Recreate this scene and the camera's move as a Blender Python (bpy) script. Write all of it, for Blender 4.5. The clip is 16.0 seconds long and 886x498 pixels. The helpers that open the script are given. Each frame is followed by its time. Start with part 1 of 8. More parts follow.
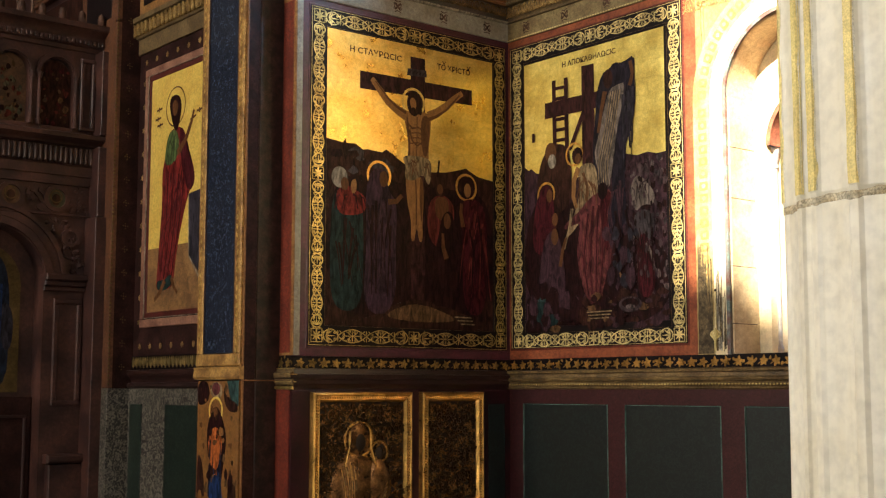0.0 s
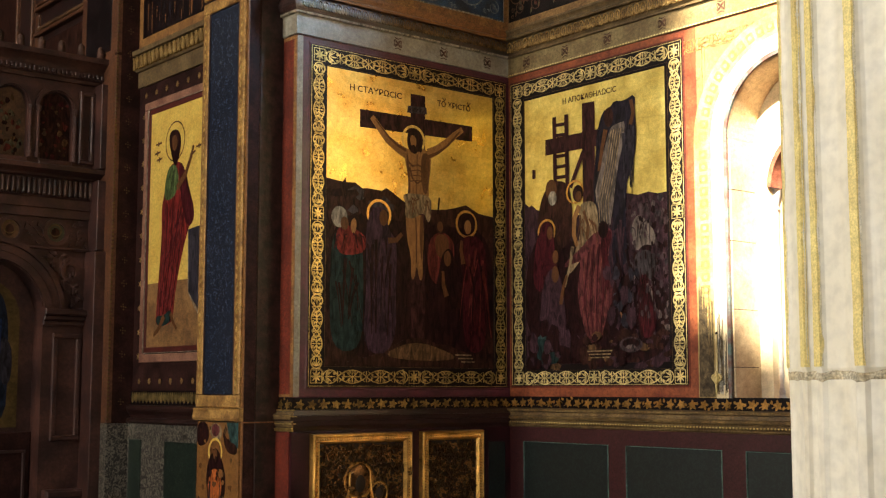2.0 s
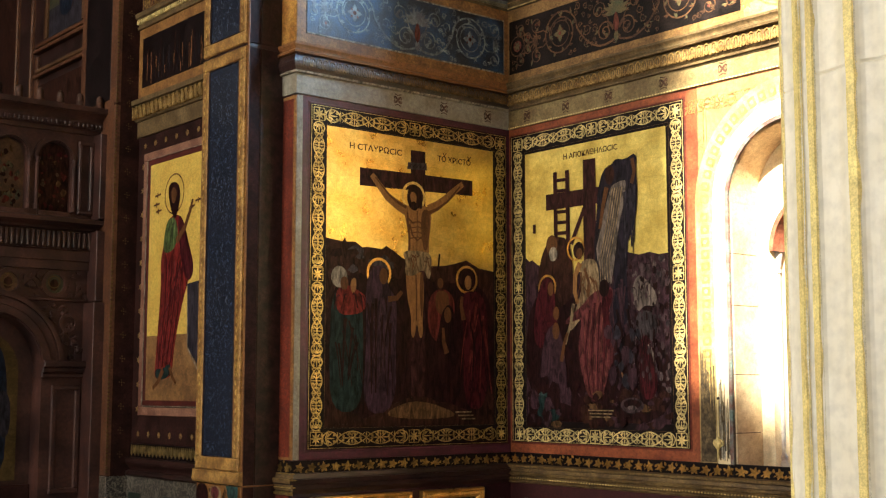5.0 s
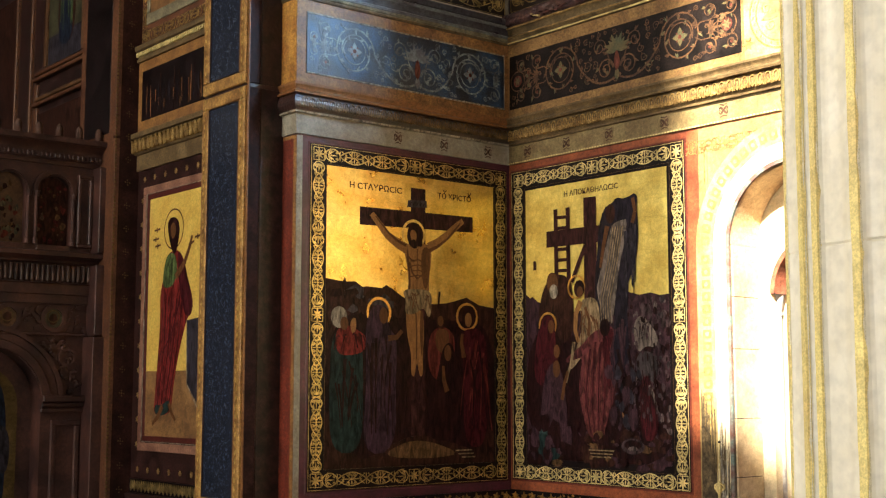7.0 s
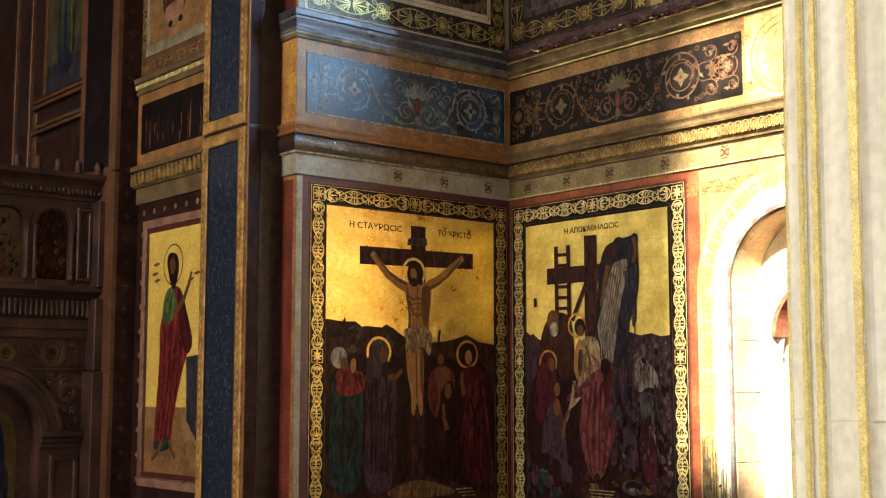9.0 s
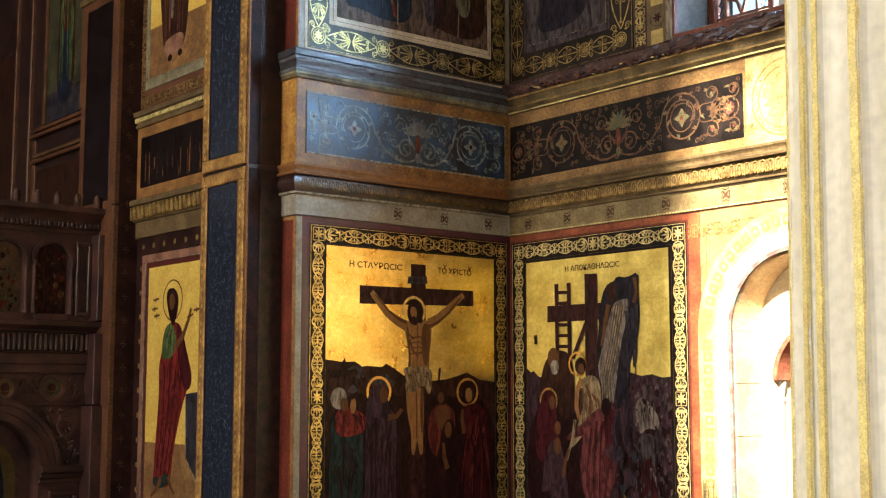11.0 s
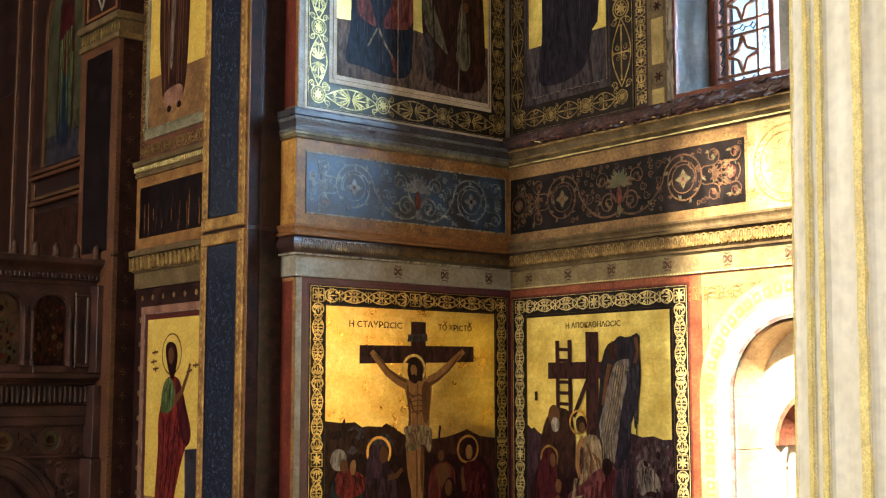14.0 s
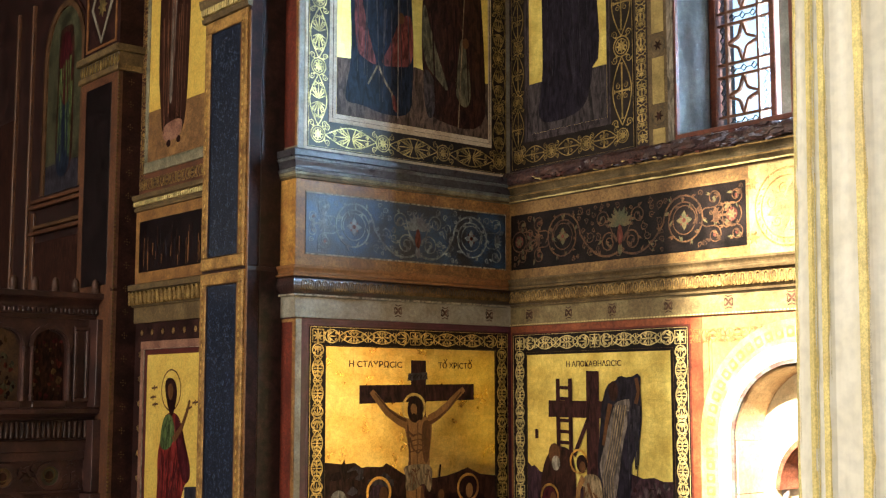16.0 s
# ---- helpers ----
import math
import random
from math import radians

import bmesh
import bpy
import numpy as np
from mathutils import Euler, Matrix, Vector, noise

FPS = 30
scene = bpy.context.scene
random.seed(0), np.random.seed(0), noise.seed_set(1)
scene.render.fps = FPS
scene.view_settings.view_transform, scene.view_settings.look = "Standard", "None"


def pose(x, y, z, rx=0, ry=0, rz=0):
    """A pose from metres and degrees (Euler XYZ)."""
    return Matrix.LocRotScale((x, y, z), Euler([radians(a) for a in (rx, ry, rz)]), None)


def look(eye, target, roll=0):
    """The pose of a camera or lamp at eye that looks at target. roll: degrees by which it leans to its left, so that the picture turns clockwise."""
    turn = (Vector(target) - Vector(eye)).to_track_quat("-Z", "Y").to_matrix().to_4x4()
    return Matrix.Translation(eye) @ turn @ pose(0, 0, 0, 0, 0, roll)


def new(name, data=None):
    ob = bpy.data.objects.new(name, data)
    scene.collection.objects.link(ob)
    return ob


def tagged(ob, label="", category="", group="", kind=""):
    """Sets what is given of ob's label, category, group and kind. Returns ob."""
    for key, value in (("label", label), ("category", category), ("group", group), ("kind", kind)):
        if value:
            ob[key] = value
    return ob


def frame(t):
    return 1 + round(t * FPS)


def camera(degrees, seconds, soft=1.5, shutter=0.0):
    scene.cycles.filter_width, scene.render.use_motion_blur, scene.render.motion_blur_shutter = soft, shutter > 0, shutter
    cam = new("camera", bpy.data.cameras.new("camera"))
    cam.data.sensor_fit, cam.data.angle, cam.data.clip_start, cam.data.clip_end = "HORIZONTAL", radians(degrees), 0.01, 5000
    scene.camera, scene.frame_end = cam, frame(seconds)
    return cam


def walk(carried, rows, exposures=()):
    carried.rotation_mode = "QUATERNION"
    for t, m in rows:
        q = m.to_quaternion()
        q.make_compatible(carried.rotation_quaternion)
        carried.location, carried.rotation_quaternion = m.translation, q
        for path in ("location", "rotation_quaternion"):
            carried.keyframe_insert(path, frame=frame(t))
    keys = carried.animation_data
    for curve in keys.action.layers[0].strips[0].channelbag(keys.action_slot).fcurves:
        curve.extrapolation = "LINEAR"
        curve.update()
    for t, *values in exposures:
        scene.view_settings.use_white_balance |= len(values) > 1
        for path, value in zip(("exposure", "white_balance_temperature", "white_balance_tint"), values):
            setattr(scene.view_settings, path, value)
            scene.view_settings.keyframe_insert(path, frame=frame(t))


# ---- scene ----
# ---------------- camera: a slow vertical rise ----------------
cam = camera(38.7, 16.0, soft=1.25)


def rise(t):
    eye = Vector((0.02 - 0.0013 * t, 0.008 - 0.0008 * t, 1.272 + 0.1152 * t))
    return look(eye, eye + Vector((1.2635, 1.5345, 0.2205 + 0.00034 * t)))


walk(cam, [(t, rise(t)) for t in (0.0, 4.0, 8.0, 12.0, 16.0)], exposures=[(0.0, 3.0), (16.0, 3.0)])

# ---------------- light ----------------
SUN_WAY = Vector((0.74, 0.36, -0.56)).normalized()
world = bpy.data.worlds.new("sky")
scene.world = world
world.use_nodes = True
sky = world.node_tree.nodes.new("ShaderNodeTexSky")
sky.sky_type, sky.sun_disc = "NISHITA", False
sky.sun_elevation = math.asin(-SUN_WAY.z)
sky.sun_rotation = math.atan2(-SUN_WAY.x, -SUN_WAY.y)
world.node_tree.links.new(sky.outputs[0], world.node_tree.nodes["Background"].inputs[0])
world.node_tree.nodes["Background"].inputs[1].default_value = 0.055


def sun_lamp():
    data = bpy.data.lights.new("sun", "SUN")
    data.energy, data.angle, data.color = 5.7, radians(1.5), (1.0, 0.91, 0.72)
    ob = new("sun", data)
    ob.matrix_world = look((0, 0, 12), Vector((0, 0, 12)) + SUN_WAY)


def area_lamp(name, place, aim, width, height, watts, colour):
    data = bpy.data.lights.new(name, "AREA")
    data.shape, data.size, data.size_y = "RECTANGLE", width, height
    data.energy, data.color = watts, colour
    ob = new(name, data)
    ob.matrix_world = look(place, aim)
    return ob


sun_lamp()
# Next three: fill lamps added in unseen openings to brighten column and walls.
area_lamp("south_fill_light", (1.2, -2.5, 5.6), (4.6, 6.0, 3.9), 1.5, 3.0, 11, (1.0, 0.80, 0.58))
area_lamp("west_fill_light", (-3.5, 0.9, 2.85), (3.0, 1.6, 1.9), 1.5, 1.2, 13.5, (1.0, 0.94, 0.84))
area_lamp("high_west_fill_light", (-3.5, 6.6, 5.2), (4.0, 6.7, 3.4), 1.2, 2.4, 56, (1.0, 0.90, 0.75))
area_lamp("east_window_light", (5.89, 4.03, 5.33), (4.3, 4.03, 5.33), 0.34, 1.5, 108, (0.44, 0.71, 1.0))

# ---------------- materials ----------------


def material(name, colour, rough=0.5, metal=0.0, vary=0.25, grain=40.0, blotch=5.0, bump=0.15, second=None, coat=0.0, sheen_spread=0.15, gloss=0.3, coat_rough=0.25):
    """A painted, plastered or metal surface with variation at two scales, wear and fine relief."""
    m = bpy.data.materials.new(name)
    m.use_nodes = True
    nodes, links = m.node_tree.nodes, m.node_tree.links
    shader = nodes["Principled BSDF"]
    coord = nodes.new("ShaderNodeTexCoord")
    fine, wide = nodes.new("ShaderNodeTexNoise"), nodes.new("ShaderNodeTexNoise")
    fine.inputs["Scale"].default_value, fine.inputs["Detail"].default_value = grain, 6
    wide.inputs["Scale"].default_value, wide.inputs["Detail"].default_value = blotch, 4
    for n in (fine, wide):
        links.new(coord.outputs["Object"], n.inputs["Vector"])
    second = second or tuple(c * (1 - vary * 1.6) for c in colour)
    ramp = nodes.new("ShaderNodeValToRGB")
    ramp.color_ramp.elements[0].position, ramp.color_ramp.elements[1].position = 0.36, 0.64
    ramp.color_ramp.elements[0].color, ramp.color_ramp.elements[1].color = (*second, 1), (*colour, 1)
    links.new(wide.outputs[0], ramp.inputs[0])
    mix = nodes.new("ShaderNodeMix")
    mix.data_type, mix.blend_type = "RGBA", "MULTIPLY"
    mix.inputs[0].default_value = 1.0
    shade = nodes.new("ShaderNodeMapRange")
    shade.inputs[1].default_value, shade.inputs[2].default_value = 0.3, 0.7
    shade.inputs[3].default_value, shade.inputs[4].default_value = 1 - vary, 1 + vary * 0.4
    speck = nodes.new("ShaderNodeTexNoise")
    speck.inputs["Scale"].default_value, speck.inputs["Detail"].default_value = grain * 5, 3
    links.new(coord.outputs["Object"], speck.inputs["Vector"])
    dots = nodes.new("ShaderNodeMapRange")
    dots.inputs[1].default_value, dots.inputs[2].default_value = 0.38, 0.62
    dots.inputs[3].default_value, dots.inputs[4].default_value = 1 - vary * 0.9, 1 + vary * 0.7
    links.new(speck.outputs[0], dots.inputs[0])
    both = nodes.new("ShaderNodeMath")
    both.operation = "MULTIPLY"
    links.new(fine.outputs[0], shade.inputs[0])
    links.new(shade.outputs[0], both.inputs[0])
    links.new(dots.outputs[0], both.inputs[1])
    links.new(ramp.outputs[0], mix.inputs[6])
    links.new(both.outputs[0], mix.inputs[7])
    links.new(mix.outputs[2], shader.inputs["Base Color"])
    spread = nodes.new("ShaderNodeMapRange")
    spread.inputs[3].default_value, spread.inputs[4].default_value = max(0.03, rough - sheen_spread), min(1, rough + sheen_spread)
    links.new(wide.outputs[0], spread.inputs[0])
    links.new(spread.outputs[0], shader.inputs["Roughness"])
    shader.inputs["Metallic"].default_value = metal
    shader.inputs["Specular IOR Level"].default_value = gloss
    shader.inputs["Coat Weight"].default_value, shader.inputs["Coat Roughness"].default_value = coat, coat_rough
    relief = nodes.new("ShaderNodeBump")
    relief.inputs["Strength"].default_value, relief.inputs["Distance"].default_value = bump, 0.004
    links.new(fine.outputs[0], relief.inputs["Height"])
    links.new(relief.outputs[0], shader.inputs["Normal"])
    links.new(relief.outputs[0], shader.inputs["Coat Normal"])
    return m


def veined(name, colour, vein, scale=5.0, rough=0.25, sharp=0.12, mottled=False, drawn=None, centre=0.5):
    """Polished marble with veins, or a mottled breccia."""
    m = bpy.data.materials.new(name)
    m.use_nodes = True
    nodes, links = m.node_tree.nodes, m.node_tree.links
    shader = nodes["Principled BSDF"]
    coord, warp = nodes.new("ShaderNodeTexCoord"), nodes.new("ShaderNodeTexNoise")
    warp.inputs["Scale"].default_value, warp.inputs["Detail"].default_value, warp.inputs["Distortion"].default_value = scale, 9, 1.6
    if drawn:
        pull = nodes.new("ShaderNodeMapping")
        pull.inputs["Scale"].default_value = drawn
        links.new(coord.outputs["Object"], pull.inputs["Vector"])
        links.new(pull.outputs[0], warp.inputs["Vector"])
    else:
        links.new(coord.outputs["Object"], warp.inputs["Vector"])
    ramp = nodes.new("ShaderNodeValToRGB")
    e = ramp.color_ramp.elements
    e[0].position, e[0].color = centre - sharp, (*colour, 1)
    e[1].position, e[1].color = centre + (sharp * 0.6 if mottled else sharp), (*(vein if mottled else colour), 1)
    if not mottled:
        mid = e.new(centre)
        mid.color = (*vein, 1)
    links.new(warp.outputs[0], ramp.inputs[0])
    links.new(ramp.outputs[0], shader.inputs["Base Color"])
    shader.inputs["Roughness"].default_value = rough
    relief = nodes.new("ShaderNodeBump")
    relief.inputs["Strength"].default_value, relief.inputs["Distance"].default_value = 0.08, 0.003
    links.new(warp.outputs[0], relief.inputs["Height"])
    links.new(relief.outputs[0], shader.inputs["Normal"])
    return m


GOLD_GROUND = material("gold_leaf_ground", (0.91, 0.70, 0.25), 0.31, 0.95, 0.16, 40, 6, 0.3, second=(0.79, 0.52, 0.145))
# A lit copy of the gold leaf, its brightness put into a yellower colour.
GOLD_GROUND_LIT = material("lit_gold_leaf_ground", (0.86, 0.70, 0.20), 0.40, 0.45, 0.15, 40, 8, 0.3, second=(0.66, 0.49, 0.12))


def leaf_squares(m, side):
    """Lays the gold in small square leaves of slightly different tone with dull overlaps."""
    nodes, links = m.node_tree.nodes, m.node_tree.links
    shader = nodes["Principled BSDF"]
    base = shader.inputs["Base Color"].links[0].from_socket
    coord, shake, bend, leaves = nodes.new("ShaderNodeTexCoord"), nodes.new("ShaderNodeTexNoise"), nodes.new("ShaderNodeMixRGB"), nodes.new("ShaderNodeTexBrick")
    shake.inputs["Scale"].default_value = 9
    bend.inputs[0].default_value = 0.05
    links.new(coord.outputs["Object"], shake.inputs["Vector"])
    links.new(coord.outputs["Object"], bend.inputs[1])
    links.new(shake.outputs["Color"], bend.inputs[2])
    links.new(bend.outputs[0], leaves.inputs["Vector"])
    leaves.offset = 0.3
    leaves.inputs["Color1"].default_value, leaves.inputs["Color2"].default_value, leaves.inputs["Mortar"].default_value = (1.0, 1.0, 1.0, 1), (0.86, 0.84, 0.77, 1), (0.87, 0.84, 0.76, 1)
    leaves.inputs["Scale"].default_value, leaves.inputs["Brick Width"].default_value, leaves.inputs["Row Height"].default_value = 1.0, side, side * 0.95
    leaves.inputs["Mortar Size"].default_value, leaves.inputs["Mortar Smooth"].default_value = 0.004, 1.0
    mix = nodes.new("ShaderNodeMix")
    mix.data_type, mix.blend_type = "RGBA", "MULTIPLY"
    mix.inputs[0].default_value = 1.0
    links.new(base, mix.inputs[6])
    links.new(leaves.outputs["Color"], mix.inputs[7])
    links.new(mix.outputs[2], shader.inputs["Base Color"])


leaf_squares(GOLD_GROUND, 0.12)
leaf_squares(GOLD_GROUND_LIT, 0.10)
GOLD = material("gilding", (0.82, 0.47, 0.13), 0.32, 0.9, 0.3, 90, 14, 0.3)
GOLD_PAINT = material("gold_paint", (0.84, 0.62, 0.24), 0.36, 0.9, 0.35, 120, 18, 0.2)
PALE_GOLD = material("pale_gold_paint", (0.86, 0.68, 0.29), 0.48, 0.25, 0.3, 120, 18, 0.2)
DIM_GILT = material("dim_worn_gilding", (0.20, 0.12, 0.048), 0.45, 0.4, 0.45, 120, 18, 0.3)
BLACK = material("black_lacquer_paint", (0.010, 0.005, 0.0055), 0.45, 0, 0.4, 50, 8, 0.15, gloss=0.15)
RED = material("oxide_red_paint", (0.155, 0.026, 0.013), 0.5, 0, 0.4, 45, 6, 0.25, second=(0.085, 0.015, 0.009))
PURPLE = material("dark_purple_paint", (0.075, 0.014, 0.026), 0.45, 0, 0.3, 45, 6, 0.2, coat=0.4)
MAROON = material("dark_maroon_paint", (0.036, 0.0062, 0.009), 0.45, 0, 0.4, 60, 7, 0.25)
GREY_STONE = material("grey_painted_stone", (0.25, 0.232, 0.185), 0.55, 0, 0.3, 50, 7, 0.3, second=(0.18, 0.145, 0.10), coat=0.5, coat_rough=0.28)
OCHRE = material("ochre_painted_plaster", (0.27, 0.135, 0.042), 0.5, 0, 0.4, 50, 9, 0.4, second=(0.15, 0.065, 0.022))
BROWN = material("dark_brown_paint", (0.032, 0.011, 0.009), 0.45, 0, 0.4, 60, 7, 0.3, coat=0.25, coat_rough=0.3)
WOOD = material("golden_brown_wood", (0.20, 0.085, 0.030), 0.45, 0, 0.35, 35, 6, 0.3, second=(0.18, 0.075, 0.026))
BLUE = material("dark_blue_paint", (0.020, 0.056, 0.120), 0.42, 0, 0.7, 170, 7, 0.55, second=(0.012, 0.012, 0.018), coat=0.45, coat_rough=0.40)
CREAM = material("cream_limewash", (0.74, 0.64, 0.44), 0.7, 0, 0.15, 35, 5, 0.35, second=(0.62, 0.50, 0.30))
TAN_STONE = material("tan_cut_stone", (0.56, 0.40, 0.24), 0.75, 0, 0.25, 45, 6, 0.5, second=(0.42, 0.27, 0.15))
PLASTER = material("warm_plaster", (0.42, 0.34, 0.24), 0.75, 0, 0.2, 30, 3, 0.3)


def streaked_marble(name, colour, stain):
    """White marble with long upright water stains and cloudy veins."""
    m = veined(name, colour, tuple(0.78 * a + 0.22 * b for a, b in zip(colour, stain)), 3.0, 0.42, 0.12)
    nodes, links = m.node_tree.nodes, m.node_tree.links
    shader = nodes["Principled BSDF"]
    base = shader.inputs["Base Color"].links[0].from_socket
    coord, drawn, run, pit = nodes.new("ShaderNodeTexCoord"), nodes.new("ShaderNodeMapping"), nodes.new("ShaderNodeTexNoise"), nodes.new("ShaderNodeTexNoise")
    drawn.inputs["Scale"].default_value = (38, 38, 1.3)
    run.inputs["Scale"].default_value, run.inputs["Detail"].default_value = 1.0, 6
    pit.inputs["Scale"].default_value, pit.inputs["Detail"].default_value = 60, 5
    links.new(coord.outputs["Object"], drawn.inputs["Vector"])
    links.new(drawn.outputs[0], run.inputs["Vector"])
    links.new(coord.outputs["Object"], pit.inputs["Vector"])
    amount = nodes.new("ShaderNodeMapRange")
    amount.inputs[1].default_value, amount.inputs[2].default_value, amount.inputs[3].default_value, amount.inputs[4].default_value = 0.50, 0.80, 0.0, 0.40
    links.new(run.outputs[0], amount.inputs[0])
    tint = nodes.new("ShaderNodeMix")
    tint.data_type = "RGBA"
    tint.inputs[7].default_value = (*stain, 1)
    links.new(amount.outputs[0], tint.inputs[0])
    links.new(base, tint.inputs[6])
    spots = nodes.new("ShaderNodeMapRange")
    spots.inputs[1].default_value, spots.inputs[2].default_value, spots.inputs[3].default_value, spots.inputs[4].default_value = 0.3, 0.6, 0.86, 1.03
    links.new(pit.outputs[0], spots.inputs[0])
    mix = nodes.new("ShaderNodeMix")
    mix.data_type, mix.blend_type = "RGBA", "MULTIPLY"
    mix.inputs[0].default_value = 1.0
    links.new(tint.outputs[2], mix.inputs[6])
    links.new(spots.outputs[0], mix.inputs[7])
    links.new(mix.outputs[2], shader.inputs["Base Color"])
    return m


MARBLE = streaked_marble("white_marble", (0.79, 0.745, 0.62), (0.56, 0.48, 0.29))
GREEN_MARBLE = veined("dark_green_marble", (0.003, 0.005, 0.005), (0.009, 0.017, 0.015), 22, 0.45, 0.06)
BRECCIA = veined("grey_mottled_marble", (0.010, 0.008, 0.007), (0.14, 0.125, 0.10), 42, 0.35, 0.07, mottled=True, centre=0.53)
BLUE_MARBLE = veined("dark_blue_veined_marble", (0.010, 0.014, 0.026), (0.050, 0.064, 0.095), 1.0, 0.18, 0.12, mottled=True, drawn=(50, 46, 24), centre=0.66)
ICON_STONE = material("brown_carved_marble", (0.068, 0.027, 0.020), 0.5, 0, 0.3, 40, 5, 0.3, second=(0.023, 0.010, 0.009))
SILVER_GILT = material("tarnished_silver_gilt", (0.42, 0.215, 0.08), 0.30, 0.8, 0.5, 60, 12, 0.5, second=(0.13, 0.06, 0.022))
FLOOR_STONE = material("floor_marble", (0.30, 0.27, 0.23), 0.35, 0, 0.2, 20, 2, 0.1)
IRON = material("dark_iron", (0.03, 0.025, 0.022), 0.5, 0.5, 0.3, 60, 9, 0.2)
RED_WOOD = material("red_brown_window_wood", (0.16, 0.045, 0.022), 0.45, 0, 0.35, 60, 8, 0.3)

# ---------------- mesh building ----------------


class Geo:
    """Collects faces, with a material for each, into one mesh."""

    def __init__(self):
        self.verts, self.faces, self.slots, self.mats, self.count = [], [], [], [], 0

    def slot(self, mat):
        if mat not in self.mats:
            self.mats.append(mat)
        return self.mats.index(mat)

    def add(self, verts, faces, mat):
        base, k = len(self.verts), self.slot(mat)
        self.verts += [tuple(v) for v in verts]
        self.faces += [tuple(base + i for i in f) for f in faces]
        self.slots += [k] * len(faces)
        return self

    def box(self, u0, u1, v0, v1, n0, n1, mat, bevel=0.0):
        """A block; with a bevel its front edges are chamfered."""
        if u0 > u1:
            u0, u1 = u1, u0
        b = min(bevel, (u1 - u0) * 0.45, (v1 - v0) * 0.45)
        c = [(u0, v0, n0), (u1, v0, n0), (u1, v1, n0), (u0, v1, n0)]
        mid = [(u0, v0, n1 - b), (u1, v0, n1 - b), (u1, v1, n1 - b), (u0, v1, n1 - b)]
        top = [(u0 + b, v0 + b, n1), (u1 - b, v0 + b, n1), (u1 - b, v1 - b, n1), (u0 + b, v1 - b, n1)]
        if b <= 0:
            faces = [(3, 2, 1, 0), (4, 5, 6, 7), (0, 1, 5, 4), (1, 2, 6, 5), (2, 3, 7, 6), (3, 0, 4, 7)]
            return self.add(c + top, faces, mat)
        faces = [(3, 2, 1, 0), (8, 9, 10, 11)]
        for i in range(4):
            j = (i + 1) % 4
            faces += [(i, j, 4 + j, 4 + i), (4 + i, 4 + j, 8 + j, 8 + i)]
        return self.add(c + mid + top, faces, mat)

    def plate(self, outline, n0, n1, mat):
        """A flat shape with a rim, from a closed outline in u and v, anticlockwise."""
        self.count += 1
        n1 += (self.count % 40) * 0.00002
        area = sum(a[0] * b[1] - b[0] * a[1] for a, b in zip(outline, outline[1:] + outline[:1]))
        if area < 0:
            outline = outline[::-1]
        k = len(outline)
        verts = [(u, v, n0) for u, v in outline] + [(u, v, n1) for u, v in outline]
        faces = [tuple(range(k, 2 * k))] + [(i, (i + 1) % k, k + (i + 1) % k, k + i) for i in range(k)]
        return self.add(verts, faces, mat)

    def strip(self, path, width, n0, n1, mat, taper=1.0, closed=False):
        """A raised band along a path in u and v."""
        self.count += 1
        n1 += (self.count % 37) * 0.00002
        k, left, right = len(path), [], []
        for i, (u, v) in enumerate(path):
            a = path[(i - 1) % k] if closed or i else path[0]
            b = path[(i + 1) % k] if closed or i < k - 1 else path[-1]
            du, dv = b[0] - a[0], b[1] - a[1]
            s = math.hypot(du, dv) or 1
            w = width / 2 * (1 + (taper - 1) * i / max(1, k - 1))
            left.append((u - dv / s * w, v + du / s * w))
            right.append((u + dv / s * w, v - du / s * w))
        verts, faces = [], []
        for l, r in zip(left, right):
            verts += [(*l, n0), (*l, n1), (*r, n1), (*r, n0)]
        for i in range(k if closed else k - 1):
            a, b = 4 * i, 4 * ((i + 1) % k)
            faces += [(a, a + 1, b + 1, b), (a + 1, a + 2, b + 2, b + 1), (a + 2, a + 3, b + 3, b + 2)]
        return self.add(verts, faces, mat)

    def profile(self, u0, u1, outline, mat, wear=0.0016, step=0.04):
        """A moulding that runs along u, from an outline of (v, n) going up, its edges uneven with wear."""
        k, count = len(outline), max(1, int((u1 - u0) / step))
        verts = []
        for i in range(count + 1):
            u = u0 + (u1 - u0) * i / count
            for j, (v, n) in enumerate(outline):
                d = wear * (noise.noise((u * 9, v * 40, j * 2.3)) + 0.6 * noise.noise((u * 31, v * 60, j * 1.7)))
                inner = 0 < j < k - 1
                verts.append((u, v + (d if inner else 0), n + (min(d, 0.0005) if inner else 0)))
        faces = [(i * k + j, (i + 1) * k + j, (i + 1) * k + j + 1, i * k + j + 1) for i in range(count) for j in range(k - 1)]
        faces += [tuple(range(k)), tuple(range((count + 1) * k - 1, count * k - 1, -1))]
        return self.add(verts, faces, mat)

    def dome(self, u, v, n, ru, rv, rn, mat, seg=10, rings=3):
        """A raised boss."""
        verts, faces = [], []
        for j in range(rings):
            a = j / rings * math.pi / 2
            verts += [(u + ru * math.cos(a) * math.cos(t), v + rv * math.cos(a) * math.sin(t), n + rn * math.sin(a)) for t in (2 * math.pi * i / seg for i in range(seg))]
        verts.append((u, v, n + rn))
        for j in range(rings - 1):
            faces += [(j * seg + i, j * seg + (i + 1) % seg, (j + 1) * seg + (i + 1) % seg, (j + 1) * seg + i) for i in range(seg)]
        top = (rings - 1) * seg
        faces += [(top + i, top + (i + 1) % seg, rings * seg) for i in range(seg)]
        return self.add(verts, faces, mat)

